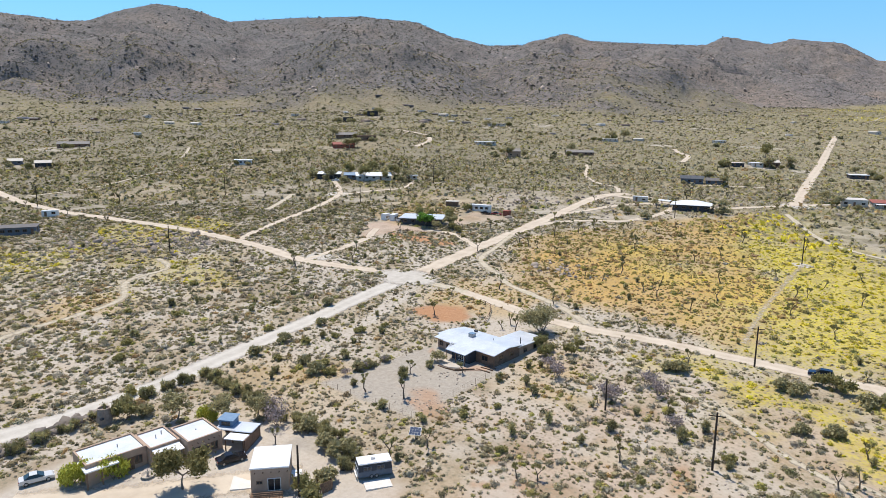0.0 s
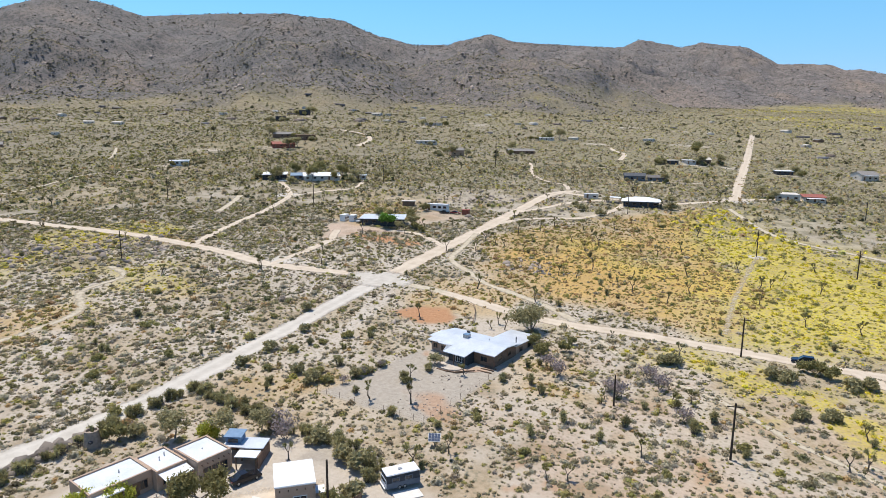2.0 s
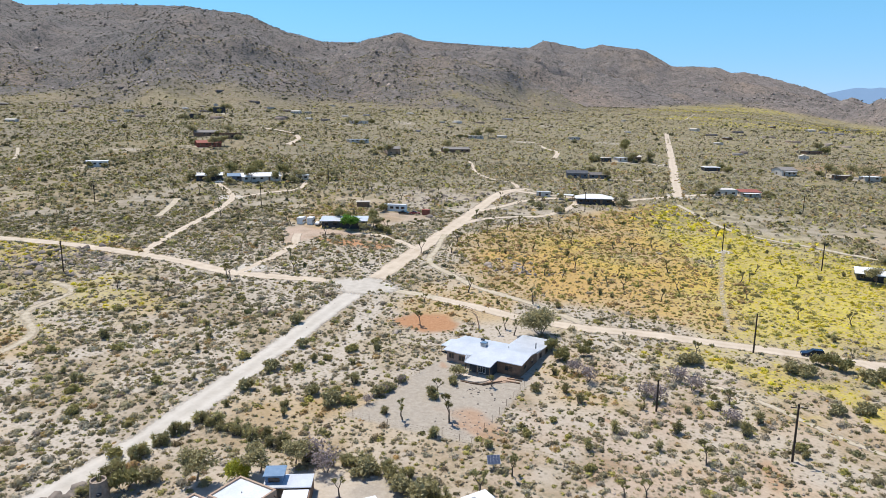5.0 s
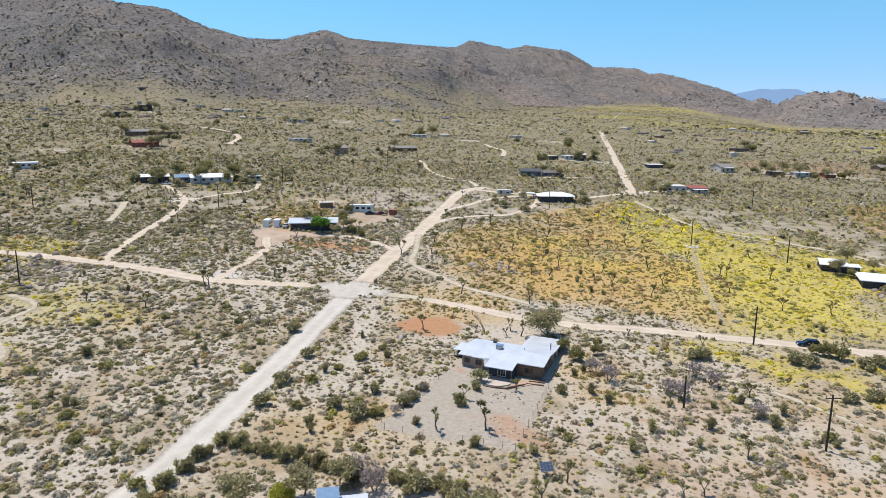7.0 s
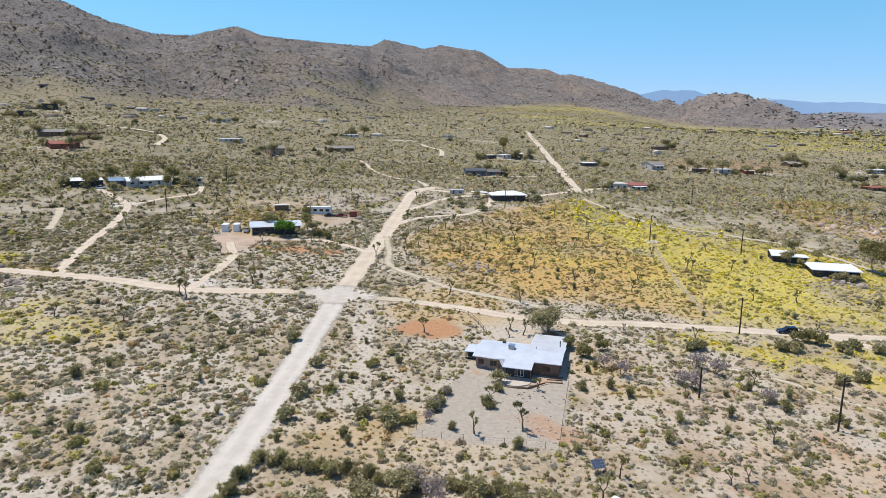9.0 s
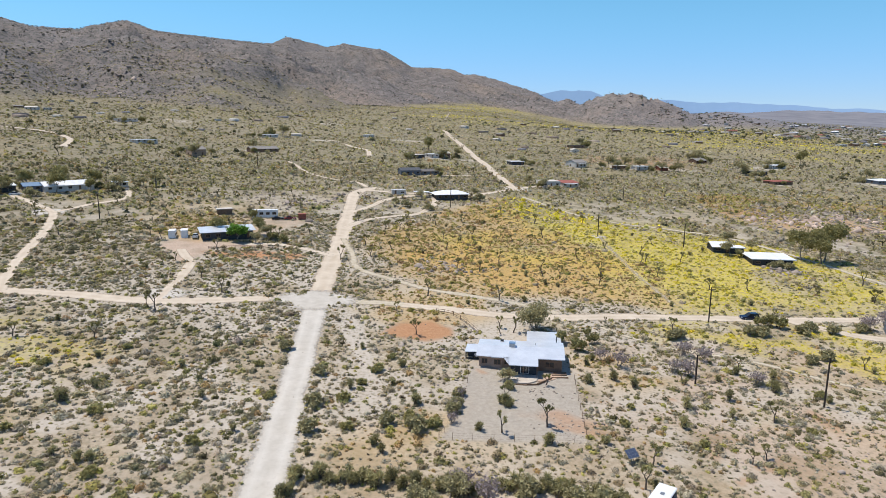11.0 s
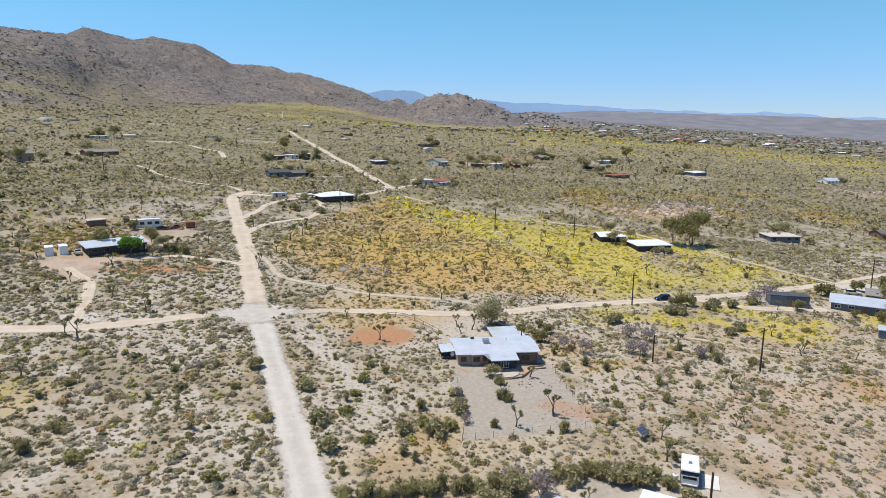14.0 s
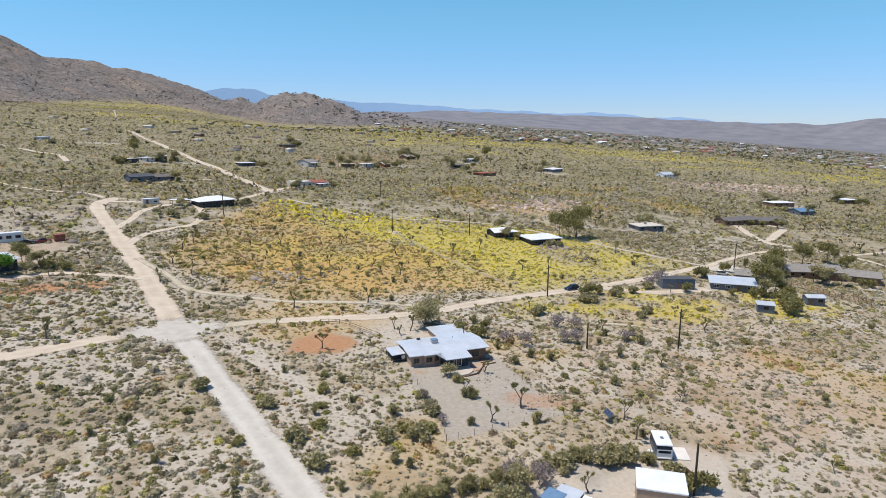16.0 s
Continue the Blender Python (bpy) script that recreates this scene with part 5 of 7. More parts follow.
    if d > 4 and windows:
        window(ob, pose(a + 0.03, 0, 0.95, 0, 0, 90), 1.2, 1.0, frame=frame)
        window(ob, pose(-a - 0.03, 0, 0.95, 0, 0, -90), 1.2, 1.0, frame=frame)
    for kind_of in parts:
        kind_of(ob, a, b, h)
    return ob


def chimney(ob, a, b, h):
    part("chimney", box(a * 0.4, b * 0.2, h, a * 0.4 + 0.6, b * 0.2 + 0.6, h + 1.2), M_ADOBE, ob)


def cooler(ob, a, b, h):
    part("rooftop_cooler", box(-0.5, 0.2, h + 0.2, 0.5, 1.2, h + 1.1, bevel=0.03), M_STEEL, ob)


def porch(ob, a, b, h):
    bm = bmesh.new()
    add_prism(bm, rect(-a * 0.8, -b - 2.2, a * 0.8, -b - 0.1), lambda x, y: h - 0.35 + 0.12 * (y + b), lambda x, y: h - 0.25 + 0.12 * (y + b))
    part("porch_roof", bm, M_WHITE_ROOF, ob)
    for x in (-a * 0.75, -a * 0.25, a * 0.25, a * 0.75):
        part("porch_post", box(x - 0.06, -b - 2.1, -0.6, x + 0.06, -b - 1.98, h - 0.62), M_TIMBER, ob)


# the white-roofed house with its yard
def main_house():
    clear_of(-63, 124, 19, 20, -14)
    z0 = 4.85
    ob = thing("house", pose(-73.1, 119.7, z0, 0, 0, -14), "low brown ranch house with a pale metal roof", "house")
    slope = lambda v: 2.55 + 0.13 * v if v < 4.9 else 2.55 + 0.13 * 4.9 - 0.10 * (v - 4.9)
    top = lambda x, y: slope(y) - 0.02
    bm = bmesh.new()
    add_prism(bm, [(0.5, 0.6), (3.2, 0.6), (3.2, 0.2), (5.2, 0.2), (5.2, 0.6), (6.8, 0.6), (6.8, 4.9), (6.8, 9.3), (0.5, 9.3), (0.5, 4.9)], -0.8, top)
    part("west_wall", bm, mottled("pinkish_brown_render", (0.34, 0.23, 0.17), (0.46, 0.33, 0.26), 1.0, 0.9, bump=(5, 0.3, 0.03)), ob)
    bm = bmesh.new()
    add_prism(bm, [(6.85, 0.6), (17.0, 0.6), (17.0, 4.9), (17.0, 9.3), (6.85, 9.3), (6.85, 4.9)], -1.0, top)
    part("east_wall", bm, M_BROWN, ob)
    bm = bmesh.new()
    add_prism(bm, rect(10.3, 9.32, 16.9, 17.9), -0.9, 2.15)
    part("rear_wall", bm, M_ADOBE, ob)
    bm = bmesh.new()
    add_prism(bm, [(7.0, -1.6), (12.0, -1.6), (12.0, 0.58), (7.0, 0.58)], -0.8, top)
    part("porch_wall", bm, M_DARK_WALL, ob, "dark boarded porch wall")
    # the roof in folds
    bm = bmesh.new()
    for o in ([(-0.1, -0.05), (3.0, -0.05), (3.0, -0.35), (5.4, -0.35), (5.4, -0.05), (6.6, -0.05), (6.6, -3.2), (12.3, -3.2), (12.3, -0.05), (17.6, -0.05), (17.6, 4.9), (-0.1, 4.9)],
              [(-0.1, 4.9), (17.6, 4.9), (17.6, 9.9), (-0.1, 9.9)]):
        add_prism(bm, o, lambda x, y: slope(y), lambda x, y: slope(y) + 0.14)
    bmesh.ops.triangulate(bm, faces=bm.faces)
    part("roof", bm, M_METAL_ROOF, ob)
    bm = bmesh.new()
    add_prism(bm, rect(9.9, 8.6, 17.3, 18.5), lambda x, y: 2.28 - 0.012 * (y - 9), lambda x, y: 2.42 - 0.012 * (y - 9))
    part("rear_roof", bm, M_METAL_ROOF, ob)
    # ribs of the metal roof
    for k in range(17):
        u = 0.4 + k
        v0 = -3.1 if 6.7 < u < 12.2 else 0.05
        bm = bmesh.new()
        add_prism(bm, rect(u, v0, u + 0.03, 4.85), lambda x, y: slope(y) + 0.141, lambda x, y: slope(y) + 0.153)
        part("roof_rib", bm, M_METAL_ROOF, ob)
    bm = bmesh.new()
    add_box(bm, 6.4, 4.3, 3.2, 7.6, 5.5, 4.0)
    part("rooftop_cooler", bm, M_STEEL, ob, "grey steel rooftop cooler")
    part("cooler_top", box(6.35, 4.25, 4.01, 7.65, 5.55, 4.09), M_BLUE, ob, "blue cooler lid")
    part("roof_vent", box(4.4, 8.4, 2.9, 5.1, 8.9, 3.35), M_DARK_WALL, ob, "dark roof vent box")
    part("stove_pipe", tube([(16.2, 10.6, 2.2), (16.2, 10.6, 3.9)], [0.11, 0.11], 8), M_DARK_WALL, ob, "black stove pipe")
    part("vent_pipe", tube([(11.8, 6.6, 2.9), (11.8, 6.6, 3.6)], [0.07, 0.07], 8), M_STEEL, ob, "grey vent pipe")
    for u, v, w in ((1.6, 0.57, 1.2), (6.0, 0.57, 0.9)):
        window(ob, pose(u, v, 0.9), w, 1.1, frame=M_TIMBER)
    window(ob, pose(4.2, 0.17, 0.9), 1.4, 1.1, frame=M_TIMBER)
    window(ob, pose(9.7, -1.64, 0.1), 1.7, 1.95, "sliding_door", M_WHITE, 2)
    window(ob, pose(14.6, 0.57, 0.7), 1.8, 1.2, frame=M_TIMBER)
    for v in (3.0, 6.5):
        window(ob, pose(17.03, v, 0.9, 0, 0, 90), 1.3, 1.1, frame=M_TIMBER)
    for v in (11.5, 15.0):
        window(ob, pose(16.93, v, 0.5, 0, 0, 90), 1.3, 1.1, frame=M_TIMBER)
    for u in (6.8, 9.4, 12.1):
        part("porch_post", box(u - 0.06, -3.05, -0.9, u + 0.06, -2.93, 2.12), M_TIMBER, ob)
    # screened porch at the end
    bm = bmesh.new()
    add_prism(bm, rect(-2.7, 3.4, 0.2, 8.3), lambda x, y: 2.15 + 0.05 * x, lambda x, y: 2.25 + 0.05 * x)
    part("side_porch_roof", bm, M_METAL_ROOF, ob)
    # an added solid dark block stands for the shade inside the porch
    part("side_porch_wall", box(-2.3, 5.2, -0.5, 0.46, 8.1, 2.0), M_DARK_WALL, ob, "dark block standing for the shaded porch interior")
    for u in (-2.5, -1.7, -0.9, -0.1):
        part("side_porch_post", box(u - 0.05, 3.6, -0.5, u + 0.05, 3.7, 2.0), M_DARK_WALL, ob)
    for v in (4.6, 5.8, 7.0, 8.1):
        part("side_porch_post", box(-2.55, v, -0.5, -2.45, v + 0.1, 2.0), M_DARK_WALL, ob)
    part("side_porch_screen", box(-2.48, 3.74, -0.5, 0.45, 3.8, 0.75), M_DARK_WALL, ob, "dark half-height screen")
    bm = bmesh.new()
    bmesh.ops.create_circle(bm, cap_ends=True, radius=0.42, segments=20, matrix=pose(-0.3, 3.45, 1.55, 80, 0, 0))
    bmesh.ops.solidify(bm, geom=bm.faces[:], thickness=0.04)
    part("satellite_dish", bm, M_WHITE, ob, "white satellite dish")

    # terrace before the porch, edged with timber
    tr = thing("terrace", pose(-73.1, 119.7, z0, 0, 0, -14), "round sandy concrete terrace before the porch", "terrace")
    bm = bmesh.new()
    add_prism(bm, [(6.8, -1.65), (6.0, -3.4), (6.6, -5.2), (8.4, -6.1), (10.4, -5.9), (12.0, -4.6), (12.4, -3.0), (12.2, -1.65)], -1.4, -0.12)
    part("slab", bm, M_CONCRETE, tr)
    bm = bmesh.new()
    add_prism(bm, [(12.5, -3.0), (12.2, -4.7), (14.2, -4.4), (16.9, -1.6), (16.9, 0.4), (12.5, 0.4)], -1.4, -0.18)
    part("upper_slab", bm, M_ADOBE, tr)
    for k, (ax, ay, bx, by, hh) in enumerate(((10.2, -6.4, 12.4, -6.0, 0.25), (12.2, -6.1, 14.9, -3.0, 0.4), (7.6, -6.5, 10.2, -6.45, 0.15), (14.9, -2.4, 18.2, -1.9, 0.3), (15.1, -1.2, 18.0, -0.7, 0.35), (15.3, -0.1, 17.9, 0.35, 0.4))):
        a, n = math.atan2(by - ay, bx - ax), math.hypot(bx - ax, by - ay)
        bm = box(0, -0.12, -1.3, n, 0.12, hh, bevel=0.02)
        bmesh.ops.transform(bm, matrix=pose(ax, ay, -0.35, 0, 0, math.degrees(a)), verts=bm.verts)
        part("timber_edge", bm, M_TIMBER, tr, "dark weathered timber edging")


main_house()


def parapet_block(ob, name, u0, v0, u1, v1, h, wall=None):
    """A flat-roofed adobe block with a raised rim."""
    bm = bmesh.new()
    t = 0.28
    add_box(bm, u0, v0, -0.8, u1, v1, h - 0.35)
    for a in ((u0, v0, u1, v0 + t), (u0, v1 - t, u1, v1), (u0, v0 + t, u0 + t, v1 - t), (u1 - t, v0 + t, u1, v1 - t)):
        add_box(bm, a[0], a[1], h - 0.35, a[2], a[3], h)
    w = part(name, bm, wall or M_ADOBE, ob)
    part("roof", box(u0 + t, v0 + t, h - 0.34, u1 - t, v1 - t, h - 0.22), M_COOL_ROOF, w, "white coated flat roof")
    return w


def adobe_house():
    clear_of(-88, 59, 12, 22, -14)
    ob = thing("house", pose(-95.2, 49.7, z_at(-89, 57) - 0.1, 0, 0, -14), "long tan adobe house with stepped white flat roofs", "house")
    parapet_block(ob, "south_block", 0, 0, 6.1, 8.7, 3.15)
    parapet_block(ob, "middle_block", 0.9, 8.75, 7.3, 13.5, 3.05)
    parapet_block(ob, "north_block", 3.4, 13.55, 10.1, 19.2, 3.45)
    bm = bmesh.new()
    add_box(bm, 3.0, -0.4, 2.35, 7.2, 4.3, 2.55)
    part("porch_roof", bm, M_WHITE_ROOF, ob)
    for v in (-0.2, 1.9, 4.1):
        part("porch_post", box(6.95, v - 0.1, -0.8, 7.15, v + 0.1, 2.34), M_TIMBER, ob)
    bm = bmesh.new()
    add_prism(bm, rect(7.32, 9.0, 9.5, 13.3), lambda x, y: 2.55 - 0.14 * (x - 7.3), lambda x, y: 2.65 - 0.14 * (x - 7.3))
    part("awning", bm, M_WHITE_ROOF, ob, "white sloping awning")
    for v in (9.2, 11.1, 13.1):
        part("awning_post", box(9.2, v - 0.07, -0.8, 9.34, v + 0.07, 2.2), M_TIMBER, ob)
    for u, v in ((6.13, 5.2), (6.13, 7.4), (7.33, 10.2), (7.33, 12.2), (10.13, 15.0), (10.13, 16.4), (10.13, 17.8)):
        window(ob, pose(u, v, 0.7, 0, 0, 90), 1.2, 1.35, frame=M_TIMBER)
    door(ob, pose(6.13, 6.3, 0.0, 0, 0, 90))
    for v in np.arange(14.2, 19.0, 0.9):
        part("roof_beam", tube([(10.0, v, 2.75), (10.4, v, 2.72)], [0.08, 0.08], 8), M_TIMBER, ob)
    for u, v in ((3.0, 5.5), (4.0, 11.0), (6.5, 16.5), (3.2, 12.2)):
        part("vent_pipe", tube([(u, v, 2.6), (u, v, 3.4)], [0.09, 0.09], 8), M_STEEL, ob)


adobe_house()


def blue_cabin():
    clear_of(-79, 68, 8, 6, -14)
    z = z_at(-79, 67)
    ob = thing("carport", pose(-83.4, 66.6, z, 0, 0, 20), "timber carport with pale roof and a blue lookout on top", "carport")
    bm = bmesh.new()
    add_box(bm, 0, 0, 2.3, 6.6, 3.4, 2.45)
    part("roof", bm, M_METAL_ROOF, ob)
    part("lower_roof", box(2.9, -2.3, 2.0, 6.3, -0.05, 2.12), M_WHITE_ROOF, ob)
    part("back_wall", box(0.1, 3.1, -0.4, 6.5, 3.3, 2.29), M_BROWN, ob)
    part("side_wall", box(6.3, -2.0, -0.4, 6.5, 3.05, 2.0), M_BROWN, ob)
    for u, v, h in ((0.1, 0.1, 2.29), (3.0, 0.1, 2.29), (3.0, -2.2, 1.99), (6.1, -2.2, 1.99)):
        part("post", box(u, v, -0.5, u + 0.16, v + 0.16, h), M_TIMBER, ob)
    lk = part("lookout", box(0.2, 1.2, 2.46, 2.6, 3.3, 3.45), M_BLUE, ob, "faded blue boarded lookout")
    bm = bmesh.new()
    add_prism(bm, rect(-0.05, 0.95, 2.85, 3.55), lambda x, y: 3.46 + 0.06 * y, lambda x, y: 3.55 + 0.06 * y)
    part("lookout_roof", bm, M_BLUE, lk, "pale blue metal roof")
    window(ob, pose(1.4, 1.17, 2.6), 1.5, 0.6)


blue_cabin()


def guest_house():
    clear_of(-68, 64, 9, 9, 40)
    z = z_at(-67.6, 62)
    ob = thing("guest_house", pose(-67.6, 59.7, z, 0, 0, 40), "boxy tan guest house with a bright white flat roof", "house")
    bm = bmesh.new()
    add_box(bm, 0, 0, -0.7, 5.4, 6.4, 3.55)
    part("wall", bm, M_ADOBE, ob)
    part("roof", box(-0.12, -0.12, 3.56, 5.52, 6.52, 3.8, bevel=0.04), M_WHITE_ROOF, ob)
    window(ob, pose(3.3, -0.03, 0.05), 1.9, 2.0, "glass_door", M_WHITE, 1)
    window(ob, pose(1.2, -0.03, 1.2), 0.9, 0.55)
    for u in np.arange(0.6, 5.2, 1.15):
        part("roof_beam", tube([(u, 0.05, 3.05), (u, -0.28, 3.02)], [0.08, 0.08], 8), M_TIMBER, ob)
    dk = part("deck", box(0.0, -2.0, -0.7, 4.6, -0.06, -0.05), M_TIMBER, ob, "weathered timber deck")
    for k in range(11):
        part("baluster", box(0.05 + k * 0.45, -1.98, -0.04, 0.11 + k * 0.45, -1.92, 0.9), M_TIMBER, dk)
    for zz in (0.3, 0.6, 0.91):
        part("rail", box(0.0, -2.03, zz, 4.62, -1.9, zz + 0.08), M_TIMBER, dk)
    part("side_table", box(5.5, 2.5, 0.5, 7.0, 4.5, 0.58), M_WHITE, ob, "white side canopy")
    part("side_post", box(6.85, 2.55, -0.6, 6.95, 2.65, 0.49), M_STEEL, ob)
    part("side_post", box(6.85, 4.35, -0.6, 6.95, 4.45, 0.49), M_STEEL, ob)
    pad = thing("concrete_pad", pose(-72.6, 61.3, z_at(-72, 60) - 0.15, 0, 0, 40), "pale concrete parking pad beside the guest house", "pad")
    part("slab", box(-0.4, -3.4, -0.5, 3.7, 0.4, 0.3), M_PALE_PAD, pad)


guest_house()


def camper():
    clear_of(-55.5, 72.5, 7, 4, 48)
    ob = thing("camper", pose(-56.1, 70.1, z_at(-55.5, 72.5), 0, 0, 48), "old camper with a white roof and dark sides", "camper")
    bm = bmesh.new()
    add_prism(bm, [(0.0, 0.0), (5.2, 0.0), (5.2, 2.5), (0.0, 2.5)], 0.35, 1.2)
    part("lower_body", bm, M_GREY_WALL, ob)
    bm = bmesh.new()
    q = [(0.0, 0.0, 1.205), (5.2, 0.0, 1.205), (5.2, 2.5, 1.205), (0.0, 2.5, 1.205), (0.18, 0.12, 2.3), (5.1, 0.12, 2.3), (5.1, 2.38, 2.3), (0.18, 2.38, 2.3)]
    v = [bm.verts.new(p) for p in q]
    for f in ((3, 2, 1, 0), (4, 5, 6, 7), (0, 1, 5, 4), (1, 2, 6, 5), (2, 3, 7, 6), (3, 0, 4, 7)):
        bm.faces.new([v[k] for k in f])
    part("upper_body", bm, M_DARK_WALL, ob, "dark sloping upper side")
    bm = box(0.05, 0.0, 2.305, 5.2, 2.5, 2.5, bevel=0.07)
    part("roof", bm, M_WHITE_ROOF, ob)
    part("roof_vent", box(2.2, 1.0, 2.505, 2.8, 1.5, 2.62, bevel=0.03), M_STEEL, ob)
    end = part("end_panel", box(-0.05, 0.05, 0.5, 0.0, 2.45, 1.75), M_COOL_ROOF, ob, "pale blue-white end panel")
    part("end_window", box(-0.09, 0.3, 1.2, -0.051, 2.2, 1.6), M_GLASS, end, "dark end window")
    part("bumper", box(-0.3, 0.15, 0.38, -0.11, 2.35, 0.55, bevel=0.03), M_WHITE, ob)
    for u in (1.4, 3.4):
        window(ob, pose(u, -0.02, 1.3), 1.2, 0.7, frame=M_GREY_WALL)
    for v in (-0.02, 2.3):
        for u in (2.0, 2.8):
            wh = part("wheel", tube([(u, v, 0.33), (u, v + 0.22, 0.33)], [0.33, 0.33], 14), M_TYRE, ob)
            part("rim", tube([(u, v - 0.012 if v < 0 else v + 0.221, 0.33), (u, v - 0.002 if v < 0 else v + 0.231, 0.33)], [0.2, 0.2], 12), M_STEEL, wh)
    part("hitch", tube([(5.2, 1.25, 0.45), (6.2, 1.25, 0.4)], [0.06, 0.05], 6), M_STEEL, ob)
    slab = thing("concrete_pad", pose(-56.1, 70.1, z_at(-54.5, 70.5), 0, 0, 48), "pale concrete slab beside the camper", "pad")
    part("slab", box(0.6, -2.9, -0.4, 4.6, -0.5, 0.14), M_PALE_PAD, slab)
    tank = thing("water_tank", pose(-57.9, 72.9, z_at(-57.9, 72.9), 0, 0, 48), "small white plastic tank beside the camper", "tank")
    part("tank_body", tube([(0, 0, -0.2), (0, 0, 1.0), (0, 0, 1.1)], [0.45, 0.45, 0.3], 14), M_WHITE, tank)
    part("cap", tube([(0, 0, 1.11), (0, 0, 1.18)], [0.14, 0.14], 10), M_STEEL, tank)
    gate = thing("timber_screen", pose(-60.6, 67.4, z_at(-60.6, 67.4), 0, 0, -20), "corner screen of brown timber boards", "fence")
    for k in range(9):
        part("board", box(0.3 * k, 0, -0.3, 0.3 * k + 0.26, 0.05, 1.5), M_TIMBER, gate)
    for k in range(9):
        part("board", box(2.65, -0.3 * k - 0.3, -0.3, 2.7, -0.3 * k - 0.04, 1.5), M_TIMBER, gate)


camper()


def kiln():
    ob = thing("stone_tower", on_ground(-105.2, 61.0, 0, 0, 0.8), "squat tapering tan stone tower beside the road", "tower")
    bm = bmesh.new()
    n, lv = 14, [(0, 1.75), (1.2, 1.6), (2.4, 1.42), (3.4, 1.3), (3.7, 1.35)]
    rings = [[bm.verts.new((r * math.cos(6.2832 * k / n), r * math.sin(6.2832 * k / n), z - 0.3)) for k in range(n)] for z, r in lv]
    for r0, r1 in zip(rings, rings[1:]):
        for k in range(n):
            bm.faces.new((r0[k], r0[(k + 1) % n], r1[(k + 1) % n], r1[k]))
    inner = [bm.verts.new((v.co.x * 0.8, v.co.y * 0.8, v.co.z)) for v in rings[-1]]
    floor = [bm.verts.new((v.co.x, v.co.y, v.co.z - 0.5)) for v in inner]
    for k in range(n):
        j = (k + 1) % n
        bm.faces.new((rings[-1][k], rings[-1][j], inner[j], inner[k]))
        bm.faces.new((inner[k], inner[j], floor[j], floor[k]))
    bm.faces.new(floor)
    part("shaft", bm, mottled("rough_tan_masonry", (0.24, 0.19, 0.15), (0.40, 0.33, 0.27), 1.5, 0.95, bump=(4, 0.8, 0.08)), ob)
    # no hole is cut: a solid dark block gives the slot's shade
    part("niche", box(0.9, -1.62, 1.3, 1.5, -1.0, 1.7), M_DARK_WALL, ob, "dark block standing for a slot opening")
    for k in range(3):
        part("cactus_stem", tube([(-0.4 + 0.4 * k, 0.2, 2.8), (-0.4 + 0.4 * k, 0.2, 4.1 + 0.3 * (k % 2))], [0.12, 0.1], 7), M_SPIKE, ob)


kiln()

# houses further off: place, turn, width, depth, height, walls, roof, shape, label, windows
house(-54.5, 320, 8, 16, 8, 2.9, M_DARK_WALL, M_WHITE_ROOF, "hip", "dark house with a broad white hipped roof", 5, over=1.1, rise=1.7, group=G, parts=(chimney,))


def open_carport(x, y, turn, w, d, h):
    clear_of(x, y, w + 1, d + 1, turn)
    ob = thing("carport", on_ground(x, y, turn), "open-sided carport with a thin white roof", "carport")
    bm = bmesh.new()
    add_prism(bm, [(-w / 2, -d / 2 + 1.6), (w / 2, -d / 2), (w / 2, d / 2), (-w / 2, d / 2)], lambda u, v: h - 0.03 * u, lambda u, v: h + 0.14 - 0.03 * u)
    part("roof", bm, M_WHITE_ROOF, ob)
    for u in (-w / 2 + 0.4, 0.0, w / 2 - 0.4):
        for v in (-d / 2 + 1.9, d / 2 - 0.3):
            part("post", box(u - 0.08, v - 0.08, -0.7, u + 0.08, v + 0.08, h - 0.03 * u - 0.02), M_TIMBER, ob)


open_carport(-68.5, 322, 3, 8, 6, 2.5)
house(-80, 327, 8, 7, 2.6, 2.2, M_PALE_WALL, M_WHITE, "flat", "white and grey travel trailer", 2, name="trailer", over=0.02)
house(-70, 406, 10, 15, 7, 3.2, M_GREY_WALL, M_DARK_ROOF, "gable", "blue-grey house with a dark gable roof", 4, group=G, parts=(chimney,))
house(-57, 408, 8, 13, 6, 2.6, M_GREY_WALL, M_SLATE, "gable", "lower wing of the blue-grey house", 3, group=G)
house(15, 483, 10, 12, 8, 2.6, M_DARK_WALL, M_WHITE_ROOF, "flat", "small dark house with a pale roof edge", 3, group=G)
house(11, 375, 6, 11, 9, 3.4, M_PALE_WALL, M_PALE_WALL, "flat", "pale boxy adobe house, flat-roofed", 3, group=G, over=-0.02)
house(23.5, 377, 6, 10, 8, 2.8, M_PALE_WALL, M_RED_ROOF, "shed", "pale house with a rusty red porch roof", 3, group=G, parts=(porch,))
house(-58, 503, 25, 10, 7, 2.6, M_DARK_WALL, M_TAN_ROOF, "flat", "dark cabin with a tan flat roof", 2, group=G)
house(-46, 510, 25, 9, 7, 2.8, M_PALE_WALL, M_WHITE_ROOF, "flat", "pale cabin with a white flat roof", 2, group=G)
house(-36, 518, 20, 9, 7, 3.6, M_BROWN, M_TAN_ROOF, "gable", "brown cabin with a low gable", 2, group=G)
house(-214, 466, 35, 12, 9, 4.6, M_ADOBE, M_GREY_ROOF, "gable", "tall tan barn-like house with a grey gable", 2, group=G)
house(-176, 511, 30, 26, 8, 2.7, M_BROWN, M_GREY_ROOF, "gable", "long low brown house with grey gable", 5, group=G)
house(-265, 518, 45, 20, 8, 2.6, M_PALE_WALL, M_WHITE_ROOF, "flat", "long pale house with a flat roof", 4, group=G)
